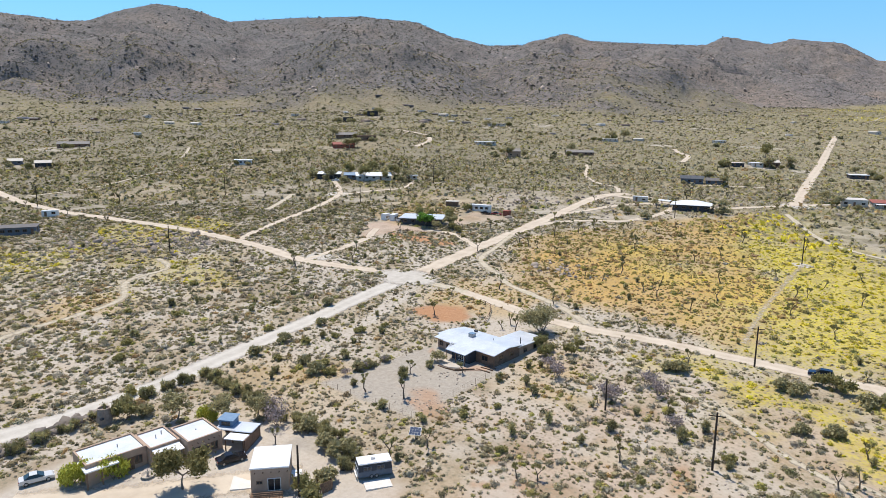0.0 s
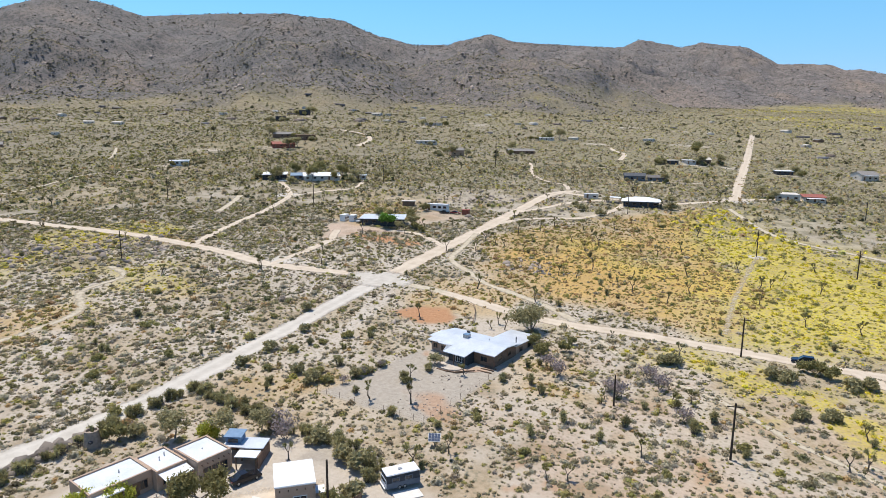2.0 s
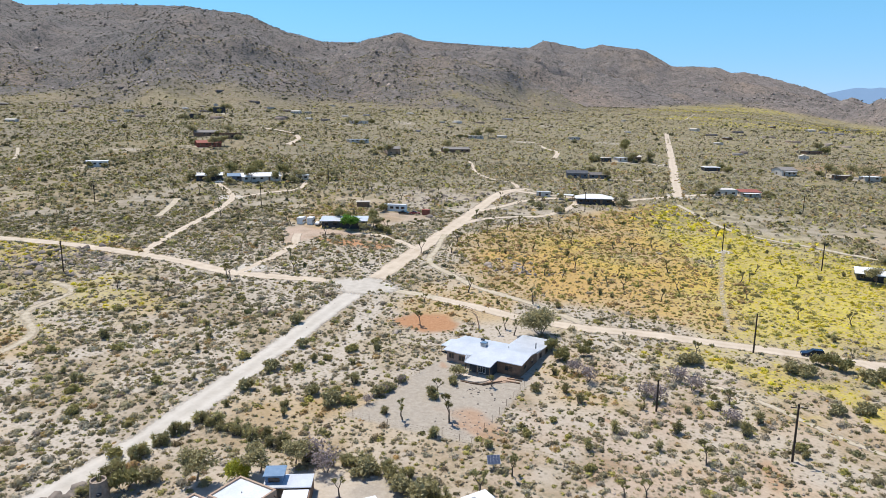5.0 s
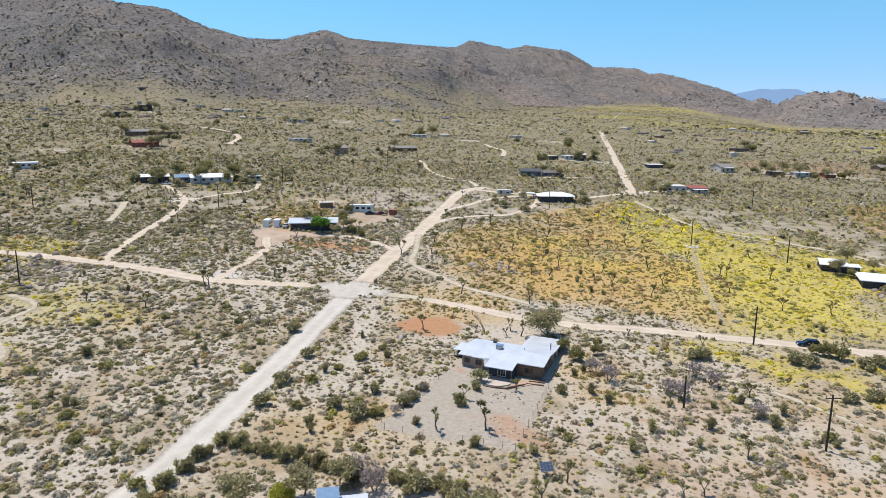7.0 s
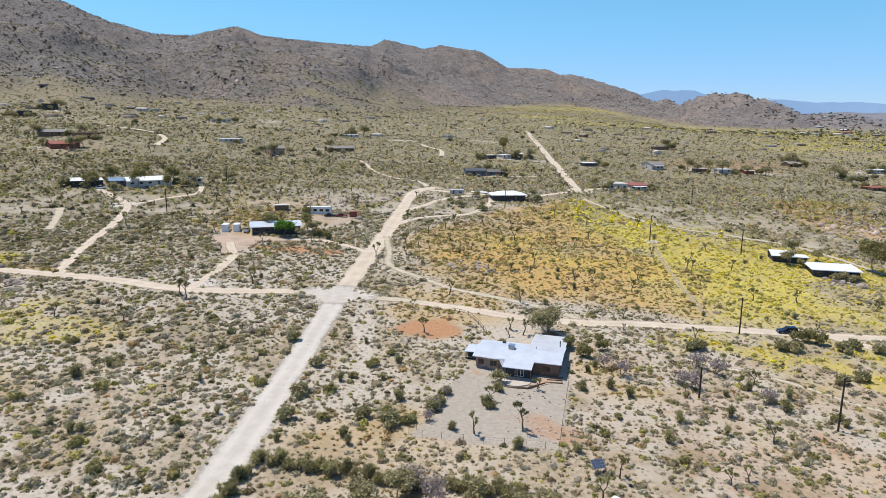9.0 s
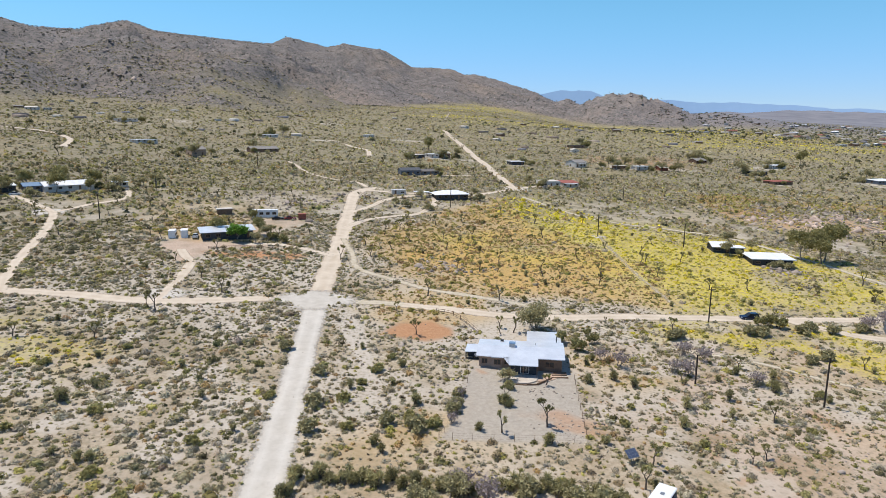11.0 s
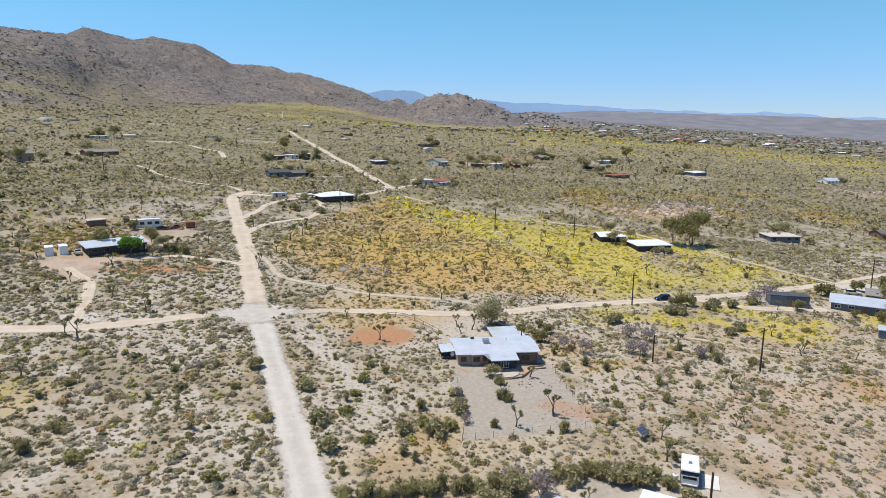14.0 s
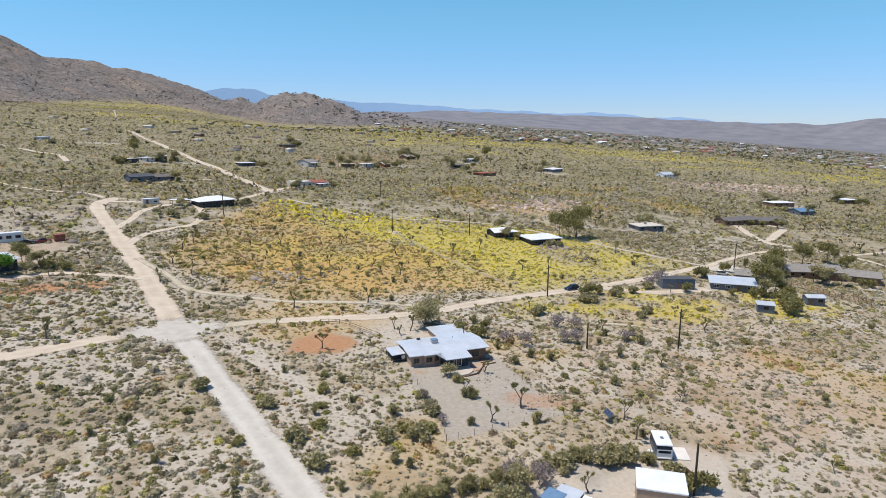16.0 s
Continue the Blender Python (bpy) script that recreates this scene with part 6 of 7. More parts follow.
house(60, 476, 25, 13, 9, 4.0, M_PALE_WALL, M_GREY_ROOF, "gable", "tan two-level house with a grey gable", 3, group=G, parts=(porch,))
house(94, 476, 10, 10, 6, 2.5, M_BROWN, M_TAN_ROOF, "flat", "low brown cabin with tan roof", 2, group=G)
house(112, 480, 10, 12, 6, 2.6, M_PALE_WALL, M_WHITE_ROOF, "flat", "low pale cabin with a white roof", 2, group=G)
house(131, 484, 12, 9, 6, 2.6, M_RED_WALL, M_TAN_ROOF, "gable", "low reddish cabin with tan gable", 2, group=G)
house(196, 552, 15, 14, 8, 2.7, M_BROWN, M_GREY_ROOF, "gable", "low brown house with grey roof", 4, group=G)
house(207, 478, 15, 13, 8, 2.8, M_DARK_WALL, M_DARK_ROOF, "flat", "dark flat-roofed house on the plain", 3, group=G)
house(251, 524, 15, 19, 8, 2.8, M_PALE_WALL, M_WHITE_ROOF, "flat", "long white house with flat roof", 5, group=G)
house(191, 426, 12, 20, 8, 2.3, M_BROWN, M_RED_ROOF, "flat", "long low house with a reddish flat roof", 5, group=G)
house(281, 440, 14, 21, 8, 2.8, M_GREY_WALL, M_WHITE_ROOF, "shed", "long house with a pale sloping roof", 5, group=G)
house(35, 222, -10, 6.6, 5.6, 2.5, M_DARK_WALL, M_WHITE_ROOF, "gable", "dark cabin with white stepped roofs", 2, group=G, over=0.8)
house(39.5, 219.5, -10, 5, 4.5, 2.0, M_DARK_WALL, M_WHITE_ROOF, "flat", "low white-roofed shed beside the cabin", 0, name="shed", over=0.6)
house(44, 206, -14, 13, 9, 2.5, M_DARK_WALL, M_WHITE_ROOF, "flat", "dark house with a thick pale flat roof", 4, group=G, over=0.8)
house(121, 213, -20, 13, 8, 2.6, M_GREY_WALL, M_TAN_ROOF, "flat", "grey house with a tan flat roof", 4, group=G, parts=(cooler,))
house(-143.6, 225.4, 19, 16.5, 6.6, 2.9, M_DARK_WALL, M_METAL_ROOF, "shed", "long dark house with a pale sloping metal roof", 5, group=G, parts=(cooler,), over=0.9)
for px, py, tn in ((-161.0, 223.0, 100), (-157.4, 224.0, 104)):
    house(px, py, tn, 4.6, 2.2, 2.2, M_WHITE, M_WHITE, "flat", "small white travel trailer", 2, name="trailer", over=0.03, group="parked trailers")
house(-136.5, 263, 4, 10, 2.8, 2.6, M_WHITE, M_WHITE_ROOF, "flat", "long white travel trailer", 4, name="trailer", over=0.03, group="parked trailers")
house(-153, 266, 20, 5.5, 3.5, 2.0, M_BROWN, M_TAN_ROOF, "flat", "low open shed with a tan roof", 0, name="shed")
house(-121.4, 259.6, 5, 3.0, 2.4, 2.0, M_RED_WALL, M_RED_ROOF, "flat", "small red-brown shed by the trailer", 0, name="shed", over=0.1)
house(-255, 297, 35, 13, 8, 2.7, M_DARK_WALL, M_WHITE_ROOF, "shed", "house with a white sloping roof", 3, group=G)
house(-243, 302, 35, 7, 6, 2.7, M_GREY_WALL, M_BLUE, "gable", "blue-grey cabin between the houses", 2, group=G)
house(-231, 308, 40, 20, 8, 2.8, M_PALE_WALL, M_WHITE_ROOF, "gable", "long house with a white metal roof", 5, group=G)
house(-213, 322, 30, 6, 4, 2.6, M_PALE_WALL, M_METAL_ROOF, "flat", "pale outbuilding with a metal roof", 2, group=G)
house(-335, 304, 45, 11, 7, 3.0, M_WHITE, M_WHITE_ROOF, "flat", "white boxy house with dark windows", 4, group=G, frame=M_DARK_WALL)
house(-265, 124, 55, 19, 7, 2.9, M_GREY_WALL, M_SLATE, "flat", "low blue-grey house with a long window front", 8, group=G)
house(-284, 150, 50, 6, 2.6, 2.3, M_WHITE, M_WHITE, "flat", "white travel trailer beside the road", 2, name="trailer", over=0.03, group="parked trailers")
house(-443, 233, 60, 11, 7, 3.0, M_DARK_WALL, M_TAN_ROOF, "gable", "dark cabin among the desert scrub", 2, group=G)
house(-467, 228, 60, 10, 7, 2.8, M_GREY_WALL, M_TAN_ROOF, "gable", "grey cabin among the desert scrub", 2, group=G)
house(-533, 306, 55, 28, 9, 2.8, M_BROWN, M_GREY_ROOF, "gable", "long low brown house with grey gable", 5, group=G)
house(-331, 403, 45, 20, 8, 2.6, M_RED_WALL, M_RED_ROOF, "gable", "low red-brown house with red roof", 4, group=G)
house(-342, 447, 45, 18, 9, 4.2, M_BROWN, M_BROWN, "flat", "brown boxy house with flat roof", 3, group=G)
house(-370, 455, 45, 22, 9, 2.8, M_BROWN, M_GREY_ROOF, "gable", "long brown house with grey roof", 4, group=G)
house(-508, 628, 40, 14, 8, 6.0, M_DARK_WALL, M_DARK_ROOF, "flat", "tall dark boxy house on slope", 3, group=G)
house(-549, 732, 40, 17, 8, 7.0, M_DARK_WALL, M_DARK_ROOF, "flat", "tall dark boxy house on slope", 3, group=G)
house(-333, 678, 30, 24, 9, 2.8, M_PALE_WALL, M_WHITE_ROOF, "flat", "long white house with flat roof", 4, group=G)
house(37.5, 136.4, -34, 10.3, 4.6, 3.0, M_GREY_WALL, M_DARK_ROOF, "flat", "blue-grey boarded shed with a flat roof", 0, name="shed", over=0.05)
house(55.7, 128.2, -53, 13.2, 6.6, 2.7, M_GREY_WALL, M_METAL_ROOF, "shed", "low dark-walled house with a pale metal roof", 4, group=G, frame=M_WHITE, over=0.6)
house(71.8, 132.3, -55, 8, 6, 3.1, M_BROWN, M_GREY_ROOF, "gable", "brown house with a grey gable roof", 2, group=G)
house(40.8, 108.8, -53, 4.4, 3.4, 2.3, M_GREY_WALL, M_METAL_ROOF, "shed", "small blue-grey shed with an open porch", 1, name="shed", over=0.3)
house(64.1, 106.4, -39, 5.2, 3.4, 2.4, M_GREY_WALL, M_METAL_ROOF, "gable", "small blue-grey shed with metal gable", 2, name="shed", over=0.3)
house(105, 127.7, -42.5, 19, 8, 2.9, M_BROWN, M_GREY_ROOF, "gable", "long brown house with a grey shingle roof", 5, group=G, over=0.7)
house(116.6, 114.6, -63, 11, 7, 2.8, M_BROWN, M_GREY_ROOF, "gable", "brown wing with a grey shingle roof", 3, group=G)
house(212.2, 203.4, -25, 16, 7, 2.8, M_BROWN, M_SLATE, "gable", "wing of the long house with a dark shingle roof", 3, group=G, over=0.6)
house(193, 209.5, -14, 22, 7, 2.8, M_BROWN, M_SLATE, "gable", "long brown house with a dark shingle roof", 6, group=G)
house(314, 250, -23, 20, 9, 2.8, M_BROWN, M_WHITE_ROOF, "flat", "low house with a white roof", 4, group=G)
house(286, 221, -14, 14, 8, 2.7, M_GREY_WALL, M_BLUE, "gable", "grey house with a faded blue roof", 3, group=G)
house(395, 241, -11, 15, 8, 2.7, M_BROWN, M_WHITE_ROOF, "flat", "low house with a pale roof", 3, group=G)
house(400, 408, -2, 19, 9, 3.0, M_WHITE, M_METAL_ROOF, "gable", "white house with a pale blue metal roof", 4, group=G)
house(118, 660, 20, 18, 8, 2.6, M_BROWN, M_DARK_ROOF, "flat", "low dark house among the scrub", 3, group=G)
house(-190, 640, 20, 18, 8, 2.6, M_PALE_WALL, M_WHITE_ROOF, "flat", "low pale house among the scrub", 3, group=G)


# ---- town in the valley ----
def town():
    g = np.random.default_rng(31)
    kinds = []
    for k, (wall, roof, shape) in enumerate(((M_PALE_WALL, M_WHITE_ROOF, "flat"), (M_BROWN, M_GREY_ROOF, "gable"), (M_PALE_WALL, M_TAN_ROOF, "gable"), (M_GREY_WALL, M_WHITE_ROOF, "gable"), (M_ADOBE, M_RED_ROOF, "gable"))):
        kinds.append(house(600 + k * 40, 900 + 25 * k, 20 * k, 15 + 2 * k, 9, 3.0, wall, roof, shape, ("white-roofed house", "brown house with a grey roof", "tan gabled house", "grey house with a white roof", "red-roofed tan house")[k] + " in the valley town", 3, group="houses of the far town"))
    for k in range(205):
        b, r = g.uniform(26, 74), 1250 + 1500 * g.uniform() ** 0.9
        x, y = OX + r * math.sin(radians(b)), OY + r * math.cos(radians(b))
        copy_thing(kinds[k % 5], on_ground(x, y, g.uniform(0, 180), 0, g.uniform(0.7, 1.1)))
    for k in range(46):
        b, r = g.uniform(-66, 28), g.uniform(620, 1350)
        x, y = OX + r * math.sin(radians(b)), OY + r * math.cos(radians(b))
        if abs(x + 2) > 20 and land(np.array([x]), np.array([y]))[1][0] < 0.05:
            copy_thing(kinds[k % 3], on_ground(x, y, g.uniform(0, 180), 0, g.uniform(0.55, 0.85)))

    x, y, g = seeds(1350, 2900, 74, 35, 26, 76)
    keep = g.uniform(0, 1, len(x)) < smooth(-0.5, 0.4, fbm(x / 260, y / 260, 215, 3))
    x, y = x[keep], y[keep]
    box_house = []
    for w, d, h in ((1.0, 0.6, 0.30), (1.2, 0.55, 0.26), (0.8, 0.7, 0.36)):
        v = [(-w, -d, -0.2), (w, -d, -0.2), (w, d, -0.2), (-w, d, -0.2), (-w, -d, h), (w, -d, h), (w, d, h), (-w, d, h), (-w, 0, h * 1.45), (w, 0, h * 1.45)]
        f = [(0, 1, 5), (0, 5, 4), (2, 3, 7), (2, 7, 6), (1, 2, 6), (1, 6, 5), (3, 0, 4), (3, 4, 7), (4, 5, 9), (4, 9, 8), (6, 7, 8), (6, 8, 9), (5, 6, 9), (7, 4, 8)]
        box_house.append((np.array(v), np.array(f)))
    paint = np.array([(0.46, 0.43, 0.40), (0.27, 0.23, 0.20), (0.14, 0.125, 0.12), (0.32, 0.28, 0.25), (0.18, 0.17, 0.18)])[g.integers(0, 5, len(x))]
    strew("far_town", "pale and brown houses of the town in the valley", box_house, x, y, g.uniform(5.0, 9.0, len(x)), paint, "houses", mat=M_STONE, sink=0.0, squash=np.ones(len(x)))
    x, y, g = seeds(620, 1350, 105, 36, -64, 26)
    keep = (land(x, y)[1] < 0.1) & (np.abs(x) > 30)
    x, y = x[keep], y[keep]
    paint = np.array([(0.50, 0.47, 0.43), (0.24, 0.19, 0.155), (0.12, 0.11, 0.11), (0.36, 0.30, 0.25), (0.22, 0.21, 0.22)])[g.integers(0, 5, len(x))]
    strew("far_cabins", "low pale and brown cabins scattered on the plain", box_house, x, y, g.uniform(3.0, 6.5, len(x)), paint, "houses", mat=M_STONE, sink=0.0, squash=np.ones(len(x)))
    x, y, g = seeds(1200, 2800, 26, 33, 22, 76)
    dark = np.array((0.11, 0.115, 0.06)) * g.uniform(0.7, 1.4, (len(x), 1))
    strew("town_trees", "dark green trees among the houses of the town", [tuft(80 + k, 8, 0.6, 0.95) for k in range(6)], x, y, np.clip(2.4 * np.exp(g.normal(0, 0.4, len(x))), 1.2, 5.0), dark, "trees")
    x, y, g = seeds(420, 1350, 36, 34, -68, 40)
    keep = (land(x, y)[1] < 0.4) & (g.uniform(0, 1, len(x)) < 0.35 + 0.5 * smooth(550, 800, np.hypot(x - OX, y - OY)) + 0.3 * fbm(x / 120, y / 80, 217, 3))
    x, y = x[keep], y[keep]
    dark = np.array((0.13, 0.125, 0.065)) * g.uniform(0.7, 1.4, (len(x), 1))
    strew("plain_trees", "scattered dark green trees on the plain", [tuft(90 + k, 30, 0.42, 1.0) for k in range(6)], x, y, np.clip(1.7 * np.exp(g.normal(0, 0.35, len(x))), 0.9, 3.4), dark, "trees")


town()


# ---- fountain before the adobe house ----
def fountain():
    ob = thing("fountain", on_ground(-84.2, 54.6), "small round stone fountain before the house", "fountain")

    def bowl(r, h, z):
        bm = bmesh.new()
        prof = [(r * 0.7, z), (r, z + h), (r * 0.9, z + h), (r * 0.6, z + h * 0.45)]
        rings = [[bm.verts.new((q * math.cos(6.2832 * k / 18), q * math.sin(6.2832 * k / 18), zz)) for k in range(18)] for q, zz in prof]
        for r0, r1 in zip(rings, rings[1:]):
            for k in range(18):
                bm.faces.new((r0[k], r0[(k + 1) % 18], r1[(k + 1) % 18], r1[k]))
        bm.faces.new(rings[0][::-1]), bm.faces.new(rings[-1])
        return bm
    part("basin", bowl(1.1, 0.55, -0.15), M_CONCRETE, ob)
    part("pedestal", tube([(0, 0, 0.05), (0, 0, 0.9)], [0.2, 0.14], 10), M_CONCRETE, ob)
    part("upper_bowl", bowl(0.45, 0.2, 0.9), M_CONCRETE, ob)
    part("finial", tube([(0, 0, 1.0), (0, 0, 1.4)], [0.1, 0.04], 8), M_CONCRETE, ob)


fountain()

# ---- poles and fences ----
def utility_pole(x, y, height, arm, turn, label="dark timber utility pole with a crossarm"):
    ob = thing("utility_pole", on_ground(x, y, turn), label, "utility pole", "utility poles")
    part("pole", tube([(0, 0, -0.6), (0, 0, height * 0.5), (0, 0, height)], [0.19, 0.165, 0.14], 8), M_POLE, ob)
    if arm:
        part("crossarm", box(-1.25, -0.20, height - 0.62, 1.25, -0.09, height - 0.48), M_POLE, ob)
        for u in (-1.15, -0.45, 0.45, 1.15):
            part("insulator", tube([(u, -0.145, height - 0.48), (u, -0.145, height - 0.30)], [0.05, 0.04], 6), M_STEEL, ob)
    return ob


for px, py, hh, arm, tn in ((-9.6, 146, 9.0, True, 12), (-11, 101, 9.6, True, 12), (-5, 241.5, 9.6, False, 0), (-31, 111, 6.0, False, 0), (-191, 139, 9.4, False, 0), (-311, 159, 9.5, True, 20),
                            (-195, 317, 10.0, True, 0), (23, 226, 9.0, False, 0), (-194, 248, 9.5, True, 0), (85, 145, 9.6, True, 30), (-61.2, 62.8, 8.0, False, 0), (-165, 420, 10, True, 0), (-262, 225, 9.5, True, 0), (40, 330, 9.0, True, 0), (-57, 296, 9.0, True, 0)):
    utility_pole(px, py, hh, arm, tn)


def wire_fence(pts, label, spacing=2.8, height=1.2, rails=3, timber=False, name="fence"):
    c = spline(pts, spacing)
    ob = thing(name, pose(c[0][0], c[0][1], z_at(*c[0])), label, "fence")
    inv = ob.matrix_basis.inverted()
    foot = [inv @ Vector((px, py, z_at(px, py))) for px, py in c]
    for p in foot:
        part("post", tube([(p.x, p.y, p.z - 0.3), (p.x, p.y, p.z + height)], [0.07 if timber else 0.035] * 2, 6), M_TIMBER, ob)
    for k in range(rails):
        h = height * (k + 1) / rails - 0.08
        part("rail" if timber else "wire", tube([(p.x, p.y, p.z + h) for p in foot], [0.055 if timber else 0.006] * len(foot), 4), M_TIMBER if timber else M_RUST, ob)


wire_fence([(-75.2, 116), (-77, 108), (-79.6, 100), (-83.5, 92.3)], "sagging wire fence along the gravel yard")
wire_fence([(-83.5, 92.3), (-71.5, 91.2), (-59.8, 90)], "low wire fence at the foot of the yard")
wire_fence([(-59.8, 90), (-57.5, 101), (-55, 112.5)], "wire fence along the gravel yard")
wire_fence([(-78, 151.5), (-74, 149.5), (-71.5, 144), (-69.8, 138)], "split-rail timber fence round the orange clearing", 2.4, 1.1, 2, True)
wire_fence([(81, 125), (80.8, 115), (80.6, 105.5), (84, 98)], "brown timber board fence before the long house", 1.9, 1.7, 6, True)
wire_fence([(-146, 209), (-135, 211), (-124, 209)], "low timber rail fence by driveway", 2.6, 0.8, 2, True)


def solar_panel():
    ob = thing("solar_panel", on_ground(-55, 84, 20, 0, 0.95), "dark blue solar panel tilted on a steel post", "solar panel")
    part("post", tube([(0, 0, -0.3), (0, 0, 1.5)], [0.06, 0.06], 8), M_STEEL, ob)
    m = pose(0, 0, 1.6, 35, 0, 0)
    bm = box(-1.05, -0.8, -0.03, 1.05, 0.8, 0.03)
    bmesh.ops.transform(bm, matrix=m, verts=bm.verts)
    fr = part("panel_frame", bm, M_STEEL, ob)
    for i in range(4):
        for j in range(3):
            bm = box(-1.0 + 0.5 * i + 0.015, -0.75 + 0.5 * j + 0.015, 0.031, -0.5 + 0.5 * i - 0.015, -0.25 + 0.5 * j - 0.015, 0.04)
            bmesh.ops.transform(bm, matrix=m, verts=bm.verts)
            part("cell", bm, M_PANEL, fr)


solar_panel()


# ---- vehicles ----
def car(x, y, turn, paint, label, length=4.6, width=1.8, height=1.45, wagon=False):
    ob = thing("car", on_ground(x, y, turn), label, "car", "parked cars")
    s, w = length / 4.6, width / 2
    side = [(-2.3, 0.35), (-2.3, 0.75), (-2.22, 0.95), (-1.9 if wagon else -1.6, 1.0), (1.0, 0.95), (2.1, 0.82), (2.3, 0.62), (2.3, 0.35)]
    cab = [(-2.15, 0.98), (-1.95, height - 0.03), (0.1, height), (0.95, 0.96)] if wagon else [(-1.65, 0.98), (-0.95, height - 0.02), (0.15, height), (1.05, 0.95)]

    def solid(outline, half, inset):
        bm = bmesh.new()
        a = [bm.verts.new((px * s, -half + (inset if pz > 1.1 else 0), pz)) for px, pz in outline]
        b = [bm.verts.new((px * s, half - (inset if pz > 1.1 else 0), pz)) for px, pz in outline]
        bm.faces.new(a), bm.faces.new(b[::-1])
        n = len(a)
        for k in range(n):
            bm.faces.new((a[k], b[k], b[(k + 1) % n], a[(k + 1) % n]))
        bmesh.ops.recalc_face_normals(bm, faces=bm.faces)
        bmesh.ops.bevel(bm, geom=bm.edges[:], offset=0.05, segments=2, affect="EDGES")
        return bm
    part("body", solid(side, w, 0), paint, ob)
    part("cabin", solid(cab, w - 0.06, 0.16), M_GLASS, ob, "dark glazed cabin")
    r0, r1 = cab[1][0] * s + 0.08, cab[2][0] * s - 0.02
    part("car_roof", box(r0, -w + 0.24, height - 0.02, r1, w - 0.24, height + 0.035, bevel=0.02), paint, ob)
    for px in (-1.4 * s, 1.42 * s):
        for sy in (-1, 1):
            wh = part("wheel", tube([(px, sy * (w - 0.2), 0.33), (px, sy * (w + 0.01), 0.33)], [0.33, 0.33], 14), M_TYRE, ob)
            part("rim", tube([(px, sy * (w + 0.011), 0.33), (px, sy * (w + 0.02), 0.33)], [0.2, 0.18], 12), M_STEEL, wh)
    for sy in (-1, 1):
        part("headlight", box(2.24 * s, sy * (w - 0.32) - 0.16, 0.62, 2.33 * s, sy * (w - 0.32) + 0.16, 0.76), M_WHITE, ob)
        part("tail_light", box(-2.33 * s, sy * (w - 0.28) - 0.14, 0.68, -2.26 * s, sy * (w - 0.28) + 0.14, 0.84), M_RED_CAR, ob)
    return ob


car(-97.2, 45.2, 66, M_SILVER, "silver sedan parked on the packed earth")
car(-76.6, 64.0, 65, M_BLACK_CAR, "dark grey sedan parked by the carport")
car(2.6, 148.2, 178, M_BLUE_CAR, "dark blue station wagon on the dirt road", 4.7, 1.85, 1.6, True)
car(71.2, 141, -40, M_WHITE_CAR, "white car parked beside the houses", 4.6, 1.8, 1.55, True)
car(-130.7, 257.6, 10, M_BLACK_CAR, "dark car parked by the trailer")
car(-126.0, 258.6, 10, M_RED_CAR, "dull red car parked by the trailer")
car(-153.4, 222.6, 100, M_SILVER, "grey car parked beside the trailers")
car(-244, 290, 20, M_WHITE_CAR, "white car in the driveway")

# ---- trees and large plants ----
M_LEAF_PINE = leaf_mat("olive_pine_needles", (0.17, 0.145, 0.06), (0.36, 0.32, 0.13))
JT = [joshua_tree(3, 4.6, 2), joshua_tree(5, 5.4, 3), joshua_tree(8, 3.6, 2), joshua_tree(11, 4.2, 3), joshua_tree(14, 3.0, 1), joshua_tree(17, 5.0, 2), joshua_tree(23, 4.0, 2)]
JT_FIRST = [(-73, 94), (-65, 95.3), (-61, 111), (-84, 137.5), (-64.5, 137.5), (-61.5, 138), (-64, 141)]
for ob, (px, py) in zip(JT, JT_FIRST):
    ob.matrix_basis = on_ground(px, py, 40 * px, 0, 0.75)
JT_AT = [(-70, 105), (-33, 113), (-21.5, 117), (-18, 118), (21, 126), (-33, 84), (-55.5, 77.5), (6, 105), (-79, 165), (-60.5, 160.5), (-35.5, 152), (-2, 203), (11, 204), (-42.5, 184), (-23, 187), (-53, 199), (-67.5, 230.5),
         (-68.5, 214), (-57, 230), (-80, 225), (-91, 214), (-83, 244), (-69, 266), (-99, 259), (-94, 202), (-28, 175), (2, 217), (-38, 181), (-36, 225), (-25, 205), (36, 169), (49, 162), (57, 151)]
JT_ALSO = [(-37.5, 144), (-5, 200), (12, 229), (-68, 189), (-36, 284), (-42, 229), (8.5, 107), (10, 117), (-24, 96), (-36, 83), (-88, 153), (-73, 213), (-87, 213), (-22, 140), (30, 133), (34, 125), (17, 100), (-52, 83), (-74, 71), (-79, 209),
           (-40, 195), (-103.5, 198), (-36, 55), (59, 179), (-79.4, 254), (-68, 254.5), (-96, 217), (-89, 234), (-56.5, 260), (-55.7, 188), (-29, 235), (-11, 217), (-25.6, 262), (-5, 262), (-61, 188), (-5, 186), (5, 173), (17, 172.7), (-116, 233), (-126, 225)]
G_JT = random.Random(12)
for px, py in JT_AT + JT_ALSO:
    copy_thing(G_JT.choice(JT), on_ground(px, py, G_JT.uniform(0, 360), 0, G_JT.uniform(0.85, 1.25) if py > 155 else G_JT.uniform(0.65, 0.95)))
_x, _y, _g = seeds(150, 420, 34, 77)
for px, py in zip(_x, _y):
    if free(np.array([px]), np.array([py]))[0] and not (-100 < px < 60 and 150 < py < 300) and math.hypot(px + 110, py - 155) > 14:
        copy_thing(G_JT.choice(JT), on_ground(px, py, G_JT.uniform(0, 360), 0, G_JT.uniform(0.6, 1.15)))

